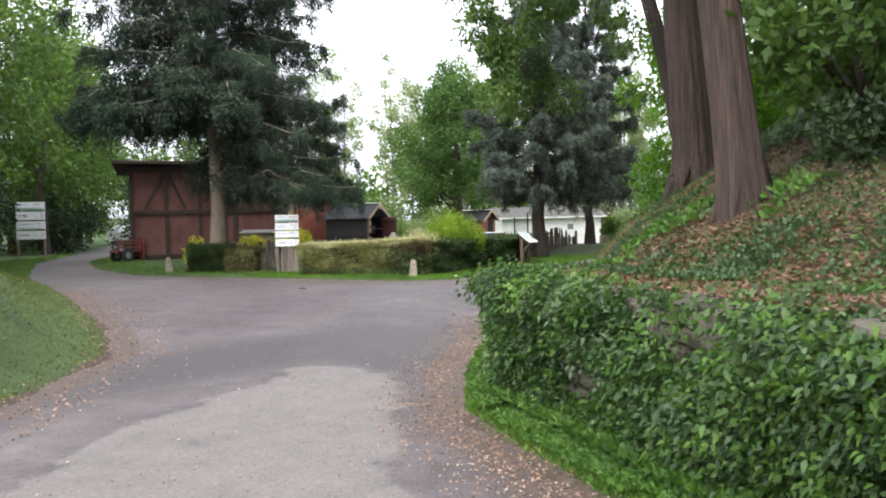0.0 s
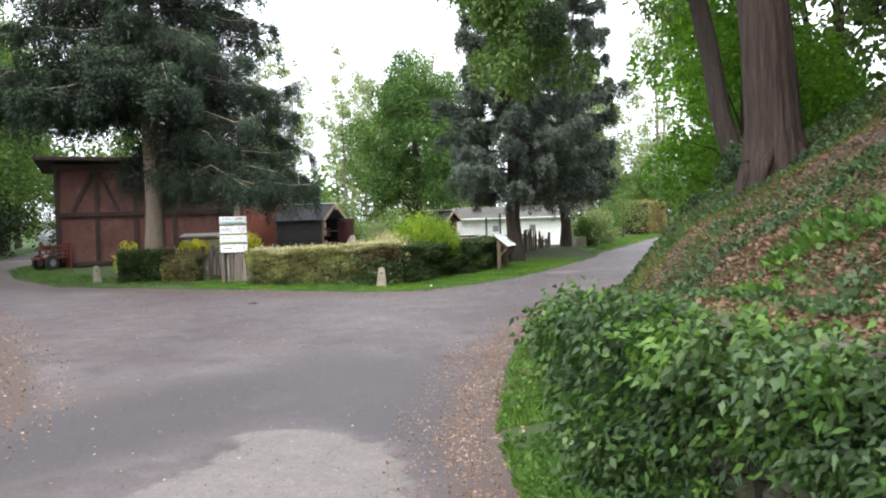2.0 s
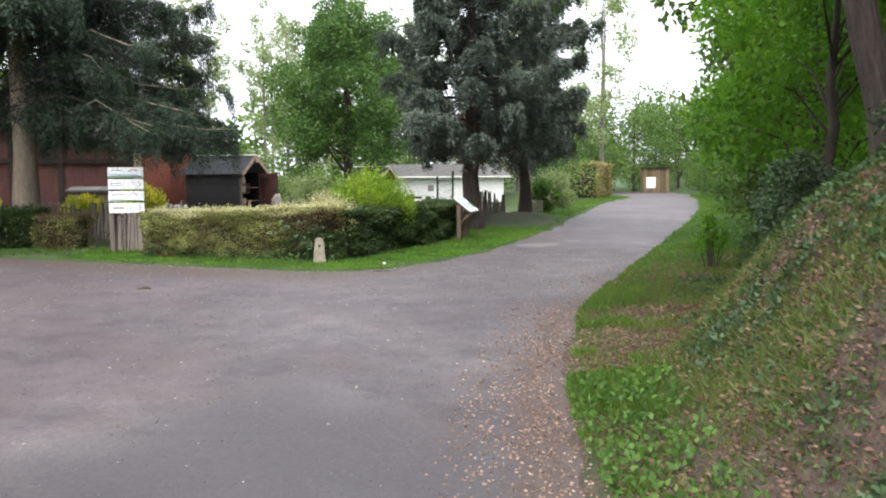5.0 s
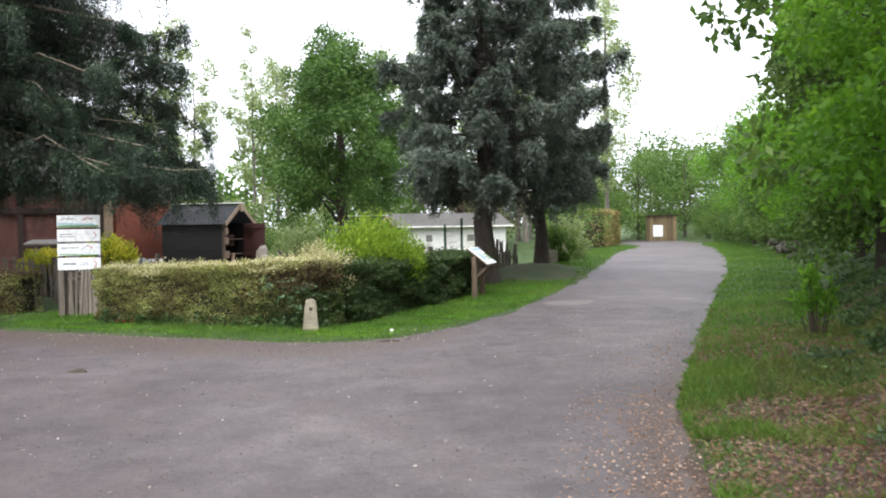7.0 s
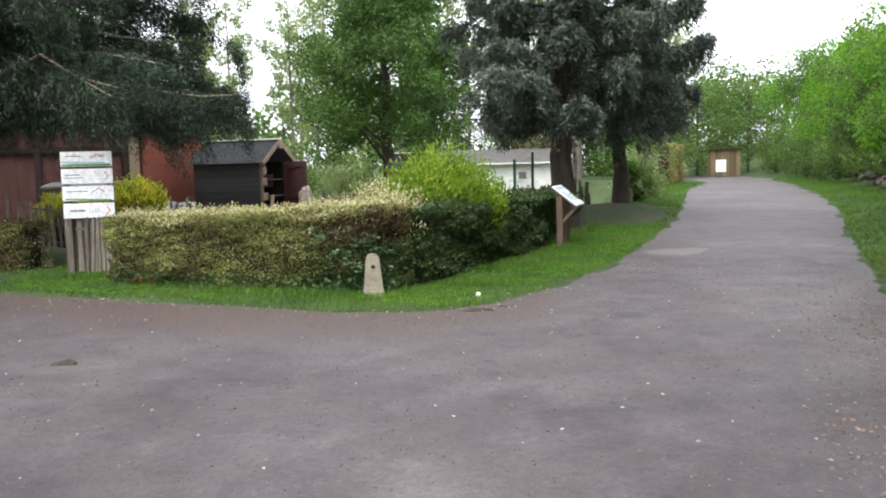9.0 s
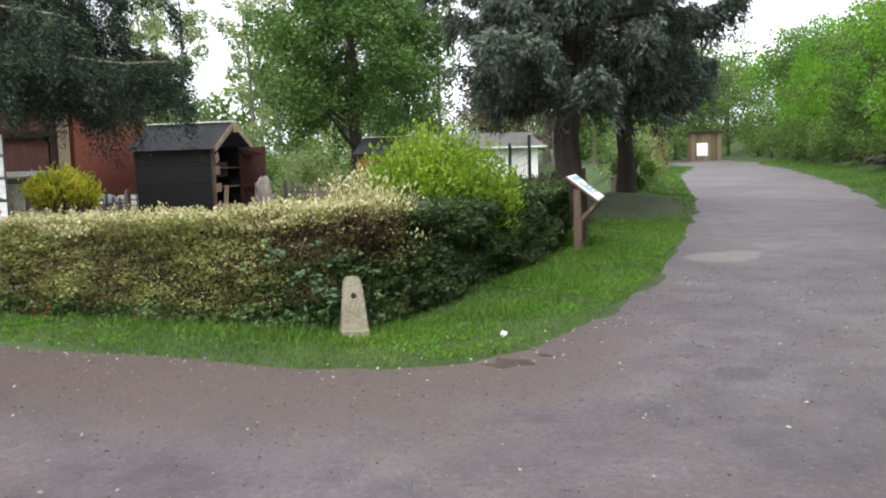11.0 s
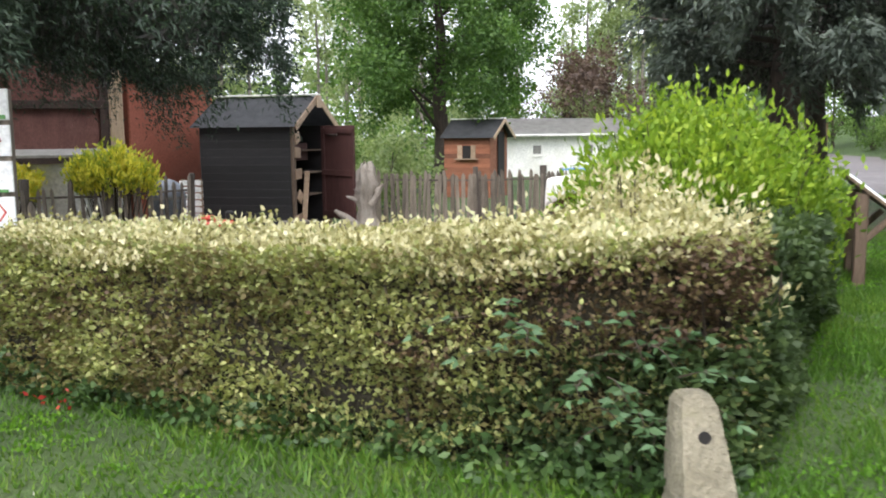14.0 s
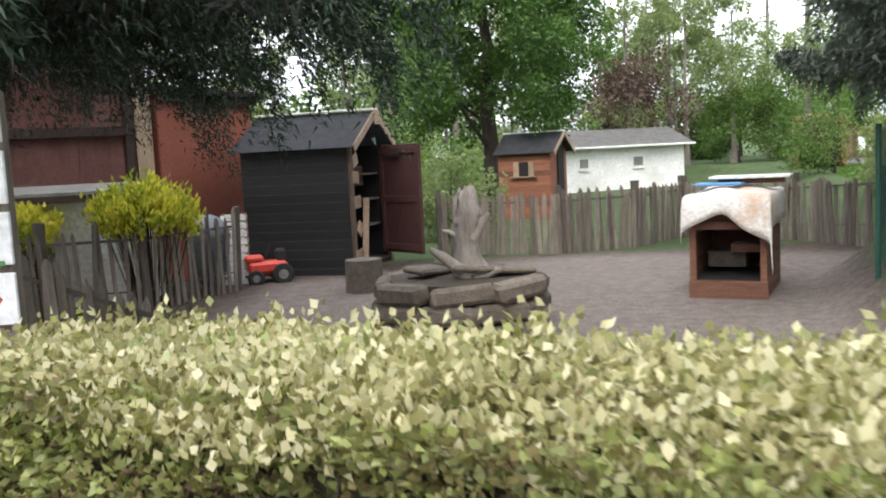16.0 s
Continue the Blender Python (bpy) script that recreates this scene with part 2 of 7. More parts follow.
M_BLUETARP = surface("blue_tarp", (0.05, 0.22, 0.5), (0.09, 0.30, 0.6), 5.0, 0.5, 0.3, 25.0)
M_COOP = surface("reddish_coop_wood", (0.17, 0.075, 0.045), (0.27, 0.13, 0.085), 4.0, 0.85, 0.4, 30.0, (1, 1, 5), "object")
# near-black for openings and interiors: the shade inside is the colour itself
M_INSIDESHADE = surface("painted_inside_shade", (0.012, 0.01, 0.01), (0.022, 0.019, 0.018), 3.0, 0.95, 0.1, 20.0)
M_LOG = surface("weathered_log", (0.16, 0.13, 0.105), (0.30, 0.255, 0.21), 4.0, 0.95, 0.8, 22.0, (3, 3, 3), "object")
M_DRIFT = surface("bleached_driftwood", (0.36, 0.30, 0.25), (0.58, 0.52, 0.46), 4.0, 0.9, 0.7, 22.0, (5, 5, 1))
M_REDPLASTIC = surface("red_plastic", (0.62, 0.05, 0.03), (0.72, 0.08, 0.05), 4.0, 0.4, 0.05, 25.0)
M_REDMETAL = surface("rusty_red_paint", (0.17, 0.03, 0.024), (0.25, 0.05, 0.038), 5.0, 0.6, 0.2, 30.0, dirt=(0.13, 0.06, 0.04))
M_RUBBER = surface("black_rubber", (0.02, 0.02, 0.02), (0.04, 0.04, 0.04), 5.0, 0.8, 0.2, 30.0)
M_GREYSHEET = surface("grey_roof_sheet", (0.22, 0.21, 0.195), (0.34, 0.33, 0.31), 3.0, 0.8, 0.2, 25.0)
M_STRAWHEDGE = leaf_material("straw_hedge_leaf", [(0.0, (0.30, 0.24, 0.10)), (0.5, (0.45, 0.36, 0.17)), (1.0, (0.55, 0.50, 0.24))], 0.3, patch=0.8)
M_TAN = surface("tan_board_fence", (0.17, 0.125, 0.07), (0.25, 0.19, 0.11), 2.0, 0.9, 0.3, 20.0, (5, 5, 0.8), "object")
M_CARWHITE = surface("white_car_paint", (0.7, 0.7, 0.7), (0.78, 0.78, 0.78), 2.0, 0.3, 0.0, 20.0)
M_GLASS = surface("dark_window_glass", (0.02, 0.025, 0.03), (0.03, 0.035, 0.04), 2.0, 0.1, 0.0, 20.0)
M_GREENMESH = surface("green_wire_coating", (0.02, 0.10, 0.075), (0.03, 0.14, 0.10), 4.0, 0.5, 0.1, 30.0)


def road_material():
    m, n, l, p = nodes_of("worn_asphalt")
    big = noise_of(n, l, 0.35, 6.0, 0.65)
    mid = noise_of(n, l, 2.2, 6.0, 0.7)
    fine = noise_of(n, l, 90.0, 3.0, 0.7)
    base = ramp_of(n, [(0.32, (0.066, 0.053, 0.057)), (0.5, (0.098, 0.084, 0.088)), (0.68, (0.142, 0.126, 0.125))])
    l.new(big.outputs["Fac"], base.inputs[0])
    md = ramp_of(n, [(0.3, (0.58, 0.56, 0.58)), (0.5, (0.98, 0.97, 0.98)), (0.7, (1.34, 1.32, 1.31))])
    l.new(mid.outputs["Fac"], md.inputs[0])
    col = mix_of(n, l, "MULTIPLY", 1.0, base.outputs[0], md.outputs[0])
    # earth-brown stains
    stain = noise_of(n, l, 0.8, 7.0, 0.75)
    st = ramp_of(n, [(0.48, (0, 0, 0)), (0.66, (0.7, 0.7, 0.7))])
    l.new(stain.outputs["Fac"], st.inputs[0])
    col = mix_of(n, l, "MIX", st.outputs[0], col, (0.098, 0.076, 0.072))
    # the older pale surface of the lane, with a ragged edge
    pal = n.new("ShaderNodeAttribute")
    pal.attribute_name = "pale"
    jag = n.new("ShaderNodeMath")
    jag.operation = "MULTIPLY_ADD"
    jag.inputs[1].default_value = 0.55
    l.new(mid.outputs["Fac"], jag.inputs[0])
    l.new(pal.outputs["Fac"], jag.inputs[2])
    pr = ramp_of(n, [(0.42, (0, 0, 0)), (0.5, (0.92, 0.92, 0.92))])
    l.new(jag.outputs[0], pr.inputs[0])
    palc = mix_of(n, l, "MULTIPLY", 0.5, (0.172, 0.154, 0.145), md.outputs[0])
    col = mix_of(n, l, "MIX", pr.outputs[0], col, palc)
    # dark repair band in front of it
    drk = n.new("ShaderNodeAttribute")
    drk.attribute_name = "repair"
    jd = n.new("ShaderNodeMath")
    jd.operation = "MULTIPLY_ADD"
    jd.inputs[1].default_value = 1.2
    l.new(mid.outputs["Fac"], jd.inputs[0])
    l.new(drk.outputs["Fac"], jd.inputs[2])
    dr = ramp_of(n, [(0.62, (0, 0, 0)), (0.95, (0.85, 0.85, 0.85))])
    l.new(jd.outputs[0], dr.inputs[0])
    col = mix_of(n, l, "MIX", dr.outputs[0], col, (0.058, 0.052, 0.057))
    # brown earth and crumbled leaves along the edges
    ed = n.new("ShaderNodeAttribute")
    ed.attribute_name = "edge"
    je = n.new("ShaderNodeMath")
    je.operation = "MULTIPLY_ADD"
    je.inputs[1].default_value = 0.9
    l.new(mid.outputs["Fac"], je.inputs[0])
    l.new(ed.outputs["Fac"], je.inputs[2])
    er = ramp_of(n, [(0.75, (0, 0, 0)), (1.1, (0.9, 0.9, 0.9))])
    l.new(je.outputs[0], er.inputs[0])
    col = mix_of(n, l, "MIX", er.outputs[0], col, (0.088, 0.062, 0.053))
    grit = noise_of(n, l, 24.0, 5.0, 0.75)
    gr = ramp_of(n, [(0.35, (0.74, 0.74, 0.75)), (0.6, (1.08, 1.07, 1.06)), (0.74, (1.5, 1.46, 1.42))])
    l.new(grit.outputs["Fac"], gr.inputs[0])
    col = mix_of(n, l, "MULTIPLY", 1.0, col, gr.outputs[0])
    fr = ramp_of(n, [(0.3, (0.66, 0.66, 0.66)), (0.7, (1.3, 1.3, 1.3))])
    l.new(fine.outputs["Fac"], fr.inputs[0])
    col = mix_of(n, l, "MULTIPLY", 1.0, col, fr.outputs[0])
    l.new(col, p.inputs["Base Color"])
    p.inputs["Roughness"].default_value = 0.64
    bp = n.new("ShaderNodeBump")
    bp.inputs["Strength"].default_value = 0.5
    bp.inputs["Distance"].default_value = 0.01
    l.new(fine.outputs["Fac"], bp.inputs["Height"])
    l.new(bp.outputs[0], p.inputs["Normal"])
    return m


def ground_material():
    m, n, l, p = nodes_of("grass_and_soil")
    mid = noise_of(n, l, 0.9, 6.0, 0.7)
    fine = noise_of(n, l, 28.0, 4.0, 0.7)
    g = ramp_of(n, [(0.3, (0.034, 0.060, 0.016)), (0.55, (0.056, 0.096, 0.024)), (0.8, (0.088, 0.115, 0.04))])
    l.new(mid.outputs["Fac"], g.inputs[0])
    s = ramp_of(n, [(0.33, (0.045, 0.031, 0.024)), (0.5, (0.085, 0.058, 0.044)), (0.68, (0.14, 0.098, 0.075))])
    crumb = noise_of(n, l, 6.0, 6.0, 0.75)
    l.new(crumb.outputs["Fac"], s.inputs[0])
    at = n.new("ShaderNodeAttribute")
    at.attribute_name = "soil"
    j = n.new("ShaderNodeMath")
    j.operation = "MULTIPLY_ADD"
    j.inputs[1].default_value = 0.8
    l.new(mid.outputs["Fac"], j.inputs[0])
    l.new(at.outputs["Fac"], j.inputs[2])
    jr = ramp_of(n, [(0.72, (0, 0, 0)), (0.98, (1, 1, 1))])
    l.new(j.outputs[0], jr.inputs[0])
    col = mix_of(n, l, "MIX", jr.outputs[0], g.outputs[0], s.outputs[0])
    # trodden dusty soil of the yard
    ya = n.new("ShaderNodeAttribute")
    ya.attribute_name = "yard"
    yd = ramp_of(n, [(0.3, (0.15, 0.118, 0.10)), (0.7, (0.29, 0.245, 0.215))])
    l.new(crumb.outputs["Fac"], yd.inputs[0])
    col = mix_of(n, l, "MIX", ya.outputs["Fac"], col, yd.outputs[0])
    fr = ramp_of(n, [(0.3, (0.6, 0.6, 0.6)), (0.7, (1.35, 1.35, 1.35))])
    l.new(fine.outputs["Fac"], fr.inputs[0])
    col = mix_of(n, l, "MULTIPLY", 1.0, col, fr.outputs[0])
    l.new(col, p.inputs["Base Color"])
    p.inputs["Roughness"].default_value = 0.95
    bp = n.new("ShaderNodeBump")
    bp.inputs["Strength"].default_value = 1.0
    bp.inputs["Distance"].default_value = 0.05
    l.new(fine.outputs["Fac"], bp.inputs["Height"])
    l.new(bp.outputs[0], p.inputs["Normal"])
    return m


M_ROAD = road_material()
M_GROUND = ground_material()

# ---- plan of the ground ----
EDGE_RIGHT = [(6.4, -34), (5.9, -26), (5.3, -21), (4.4, -18.4), (3.4, -16.3), (2.6, -14.5), (2.42, -12.5), (2.5, -10.2), (2.75, -8.2), (3.45, -5.1), (4.9, -1.4), (7.9, 6), (9.7, 10.2), (12.6, 18), (16.2, 29), (18.3, 37), (21, 50)]
EDGE_VERGE = [(16.2, 50), (13.8, 33), (10.4, 24.5), (6.14, 10.15), (4.08, 4.87), (2.93, 2.08), (2.0, 0.4), (1.25, -0.65), (0.8, -0.95), (0.3, -1.05), (-0.3, -0.95), (-1.25, -0.45), (-2.9, 0.35), (-4.7, 1.25), (-7.2, 2.45), (-8.9, 3.1), (-12.4, 7.0), (-14.5, 10.5), (-16.2, 16), (-20.2, 27), (-26.5, 44)]
EDGE_LEFT = [(-30, 44), (-23.4, 28), (-19, 17), (-16.4, 10), (-12.8, 3.6), (-6.3, -5), (-3.3, -9.4), (-2.3, -11.3), (-1.95, -13), (-1.75, -14.6), (-1.3, -18), (-0.6, -24), (0.3, -34)]
ROAD = EDGE_RIGHT + EDGE_VERGE + EDGE_LEFT
GARDEN = [(-3.4, 2.5), (-1.6, 1.6), (0.1, 1.1), (1.2, 2.4), (2.2, 5.4), (2.7, 8.0), (3.6, 10.6), (5.4, 13), (6.5, 16), (8.6, 26), (10, 40), (-14, 40), (-11.5, 18), (-10.2, 10.4), (-6.0, 6.6), (-5.0, 4.5)]


def poly_sd(pts, poly):
    """Distance to a polygon's outline, negative inside."""
    pts = np.asarray(pts, float)
    best = np.full(len(pts), 1e9)
    inside = np.zeros(len(pts), bool)
    for (x0, y0), (x1, y1) in zip(poly, poly[1:] + poly[:1]):
        dx, dy = x1 - x0, y1 - y0
        t = np.clip(((pts[:, 0] - x0) * dx + (pts[:, 1] - y0) * dy) / (dx * dx + dy * dy), 0, 1)
        best = np.minimum(best, np.hypot(pts[:, 0] - x0 - t * dx, pts[:, 1] - y0 - t * dy))
        cross = (y0 > pts[:, 1]) != (y1 > pts[:, 1])
        xi = x0 + (pts[:, 1] - y0) * dx / (dy if dy else 1e-9)
        inside ^= cross & (pts[:, 0] < xi)
    return np.where(inside, -best, best)


def line_side(pts, line):
    """Distance to an open line, positive on the right of its course."""
    pts = np.asarray(pts, float)
    best, sign = np.full(len(pts), 1e9), np.ones(len(pts))
    for (x0, y0), (x1, y1) in zip(line, line[1:]):
        dx, dy = x1 - x0, y1 - y0
        t = np.clip(((pts[:, 0] - x0) * dx + (pts[:, 1] - y0) * dy) / (dx * dx + dy * dy), 0, 1)
        d = np.hypot(pts[:, 0] - x0 - t * dx, pts[:, 1] - y0 - t * dy)
        side = np.where((pts[:, 0] - x0) * dy - (pts[:, 1] - y0) * dx >= 0, 1.0, -1.0)
        nearer = d < best
        best, sign = np.where(nearer, d, best), np.where(nearer, side, sign)
    return best * sign


def smooth(a, b, v):
    t = np.clip((v - a) / (b - a), 0, 1)
    return t * t * (3 - 2 * t)


def wave(x, y, s, k):
    return (np.sin(x * s + k) * np.cos(y * s * 1.17 + 1.7 * k) + np.sin((x + y) * s * 0.61 + 2.3 * k) * 0.7 + np.sin((x * 0.4 - y) * s * 1.9 + k * 3.1) * 0.45) / 2.15


def road_height(x, y):
    z = -0.17 + 0.17 * smooth(-13, -2, y)
    z = z + 0.18 * smooth(2, 14, y) * smooth(-4, 3, x)
    z = z + 0.22 * np.exp(-((x - 4.9) ** 2 + (y - 11.3) ** 2) / 1.9)
    z = z + 0.12 * smooth(3, 12, y) * smooth(-6, -10, x)
    return z


def wall_share(y):
    """1 where the low stone wall holds the bank, 0 past its end."""
    return smooth(-13.25, -14.05, y)


def wall_foot(y):
    return 0.5 + 0.08 * smooth(-14.6, -14.0, y)


def bank_right(x, y):
    """The wooded bank beside the lane: a low overgrown wall with a ledge, then a steep slope; past the wall a plain slope."""
    d = line_side(np.column_stack([x, y]), EDGE_RIGHT)
    near = 1 - smooth(-9.0, -3.5, y)
    foot = 0.35 + 0.9 * (1 - near)
    rise = 0.62 * near * smooth(0.15, 1.7, d - foot)
    slope = near * ((0.95 + 0.45 * smooth(-12.5, -14.5, y)) * smooth(0.25, 2.2, d - foot) + 0.62 * np.clip(d - foot - 1.9, 0, 14))
    far = (1 - near) * (0.35 * smooth(0.2, 1.6, d - foot) + (0.16 + 0.3 * smooth(4, -6, y)) * np.clip(d - foot - 0.6, 0, 12))
    u = d - wall_foot(y)
    walled = 1.06 * smooth(0.06, 0.22, u) + 0.62 * np.clip(u - 0.75, 0, 14)
    k = wall_share(y)
    h = (1 - k) * (rise + slope + far) + k * walled
    return np.where(d > 0, h + 0.10 * np.clip(d, 0, 1), 0.0), d


def bank_left(x, y):
    d = line_side(np.column_stack([x, y]), EDGE_LEFT)
    return np.where(d > 0, 1.5 * smooth(0.1, 3.0, d) * (1 - smooth(0, 11, y)) + 0.06 * np.clip(d - 5, 0, 40), 0.0), d


def ground_height(x, y):
    x, y = np.atleast_1d(np.asarray(x, float)), np.atleast_1d(np.asarray(y, float))
    z = road_height(x, y)
    br, dr = bank_right(x, y)
    bl, dl = bank_left(x, y)
    g = poly_sd(np.column_stack([x, y]), GARDEN)
    z = z - (z + 0.5) * smooth(0.0, 1.3, -g)
    z = z + br + bl
    rough = smooth(0.3, 2.5, np.minimum(np.abs(dr), 9)) * (dr > 0) + smooth(0.3, 3, dl) * (dl > 0)
    return z + 0.05 * wave(x, y, 3.1, 0.6) * rough + 0.03 * wave(x, y, 7.3, 1.9) * rough


def zg(x, y):
    return float(ground_height(x, y)[0])


# ---- mesh helpers ----
def mesh_np(name, verts, faces, mat, smooth_shade=False):
    """A mesh from arrays; faces: an array of quads or triangles."""
    verts, faces = np.asarray(verts, np.float32), np.asarray(faces, np.int32)
    me = bpy.data.meshes.new(name)
    k = faces.shape[1]
    me.vertices.add(len(verts))
    me.vertices.foreach_set("co", verts.ravel())
    me.loops.add(faces.size)
    me.loops.foreach_set("vertex_index", faces.ravel())
    me.polygons.add(len(faces))
    me.polygons.foreach_set("loop_start", np.arange(0, faces.size, k, dtype=np.int32))
    me.polygons.foreach_set("loop_total", np.full(len(faces), k, np.int32))
    if smooth_shade:
        me.polygons.foreach_set("use_smooth", np.ones(len(faces), bool))
    me.update(calc_edges=True)
    me.materials.append(mat)
    return me


def float_attribute(me, name, values):
    a = me.attributes.new(name, "FLOAT", "POINT")
    a.data.foreach_set("value", np.asarray(values, np.float32))


def attach(name, me, parent, label="", m=None, kind=""):
    ob = new(name, me)
    ob.parent = parent
    if m is not None:
        ob.matrix_basis = m
    return tagged(ob, label, kind=kind)


def part(name, bm, mat, parent, label="", smooth_shade=False, m=None):
    me = bpy.data.meshes.new(name)
    bm.to_mesh(me)
    bm.free()
    me.materials.append(mat)
    if smooth_shade:
        for f in me.polygons:
            f.use_smooth = True
    return attach(name, me, parent, label, m)


def thing(name, label, category, m=None, group="", kind=""):
    ob = new(name)
    ob.empty_display_size = 0.1
    if m is not None:
        ob.matrix_basis = m
    return tagged(ob, label, category, group, kind)


def box(bm, c, s, m=None, bevel=0.0):
    """A box of size s about c, in bm."""
    r = bmesh.ops.create_cube(bm, size=1.0, matrix=(m or Matrix()) @ Matrix.Translation(c) @ Matrix.Diagonal((*s, 1)))
    if bevel:
        es = list({e for v in r["verts"] for e in v.link_edges})
        bmesh.ops.bevel(bm, geom=es, offset=bevel, segments=1, affect="EDGES", profile=0.5)
    return bm


def boxed(c, s, bevel=0.0, m=None):
    return box(bmesh.new(), c, s, m, bevel)


def beam(bm, a, b, w, h, bevel=0.006):
    """A squared timber from a to b."""
    a, b = Vector(a), Vector(b)
    m = Matrix.Translation((a + b) / 2) @ (b - a).to_track_quat("X", "Z").to_matrix().to_4x4()
    return box(bm, (0, 0, 0), ((b - a).length, w, h), m, bevel)


def tube(points, radii, sides=8, ridges=0.0, seed=0):
    """Vertices and quads of a tapered round limb along points."""
    rng = np.random.default_rng(seed)
    pts = [Vector(p) for p in points]
    verts, faces = [], []
    ph = rng.uniform(0, 6.28, 3)
    for i, p in enumerate(pts):
        d = (pts[min(i + 1, len(pts) - 1)] - pts[max(i - 1, 0)]).normalized()
        u = d.orthogonal().normalized() if abs(d.z) < 0.9 else (Vector((1, 0, 0)) - d * d.x).normalized()
        v = d.cross(u)
        for k in range(sides):
            a = 2 * math.pi * k / sides
            r = radii[i] * (1 + ridges * (math.sin(3 * a + ph[0]) * 0.5 + math.sin(5 * a + ph[1] + i * 0.4) * 0.5 + rng.uniform(-0.4, 0.4)))
            verts.append(p + u * (math.cos(a) * r) + v * (math.sin(a) * r))
    n = sides
    for i in range(len(pts) - 1):
        for k in range(n):
            faces.append((i * n + k, i * n + (k + 1) % n, (i + 1) * n + (k + 1) % n, (i + 1) * n + k))
    return np.array([tuple(v) for v in verts]), np.array(faces)


def join(pieces):
    vs, fs, k = [], [], 0
    for v, f in pieces:
        vs.append(v)
        fs.append(f + k)
        k += len(v)
    return np.vstack(vs), np.vstack(fs)


def unit(a):
    return a / np.maximum(np.linalg.norm(a, axis=1, keepdims=True), 1e-9)


def leaves(base, way, length, width, rng, fold=0.15, droop=0.0):
    """Folded leaves: each a pair of bent triangles from its stalk along way."""
    n = len(base)
    way = unit(way)
    side = unit(np.cross(way, unit(rng.normal(size=(n, 3)))))
    up = np.cross(side, way)
    L = (length * rng.uniform(0.7, 1.25, n))[:, None]
    W = (width * rng.uniform(0.7, 1.25, n))[:, None] * 0.5
    mid = base + way * L * 0.45
    tip = base + way * L
    tip[:, 2] -= (droop * L[:, 0])
    lift = up * W * fold * 2
    v = np.empty((n, 4, 3))
    v[:, 0], v[:, 1], v[:, 2], v[:, 3] = base, mid + side * W + lift, tip, mid - side * W + lift
    return v.reshape(-1, 3), np.arange(4 * n).reshape(n, 4)


def blades(base, way, length, width, rng, droop=0.0):
    """Narrow pointed blades, one triangle each: grass and needles."""
    n = len(base)
    way = unit(way)
    side = unit(np.cross(way, unit(rng.normal(size=(n, 3)))))
    L = (length * rng.uniform(0.7, 1.25, n))[:, None]
    W = (width * rng.uniform(0.7, 1.25, n))[:, None] * 0.6
    v = np.empty((n, 3, 3))
    v[:, 0], v[:, 1], v[:, 2] = base + side * W, base - side * W, base + way * L
    v[:, 2, 2] -= droop * L[:, 0]
    return v.reshape(-1, 3), np.arange(3 * n).reshape(n, 3)


def clump_leaves(centres, radii, counts, length, width, rng, flat=1.0, out=0.5, droop=0.2):
    """Leaves round clump centres, denser towards each clump's skin."""
    idx = np.repeat(np.arange(len(centres)), counts)
    d = unit(rng.normal(size=(len(idx), 3)))
    r = radii[idx] * rng.uniform(0.25, 1.0, len(idx)) ** 0.5 * rng.uniform(0.75, 1.15, len(idx))
    off = d * r[:, None]
    off[:, 2] *= flat
    way = d * out + rng.normal(size=d.shape) * 0.6
    way[:, 2] -= droop
    return leaves(centres[idx] + off, way, length, width, rng)


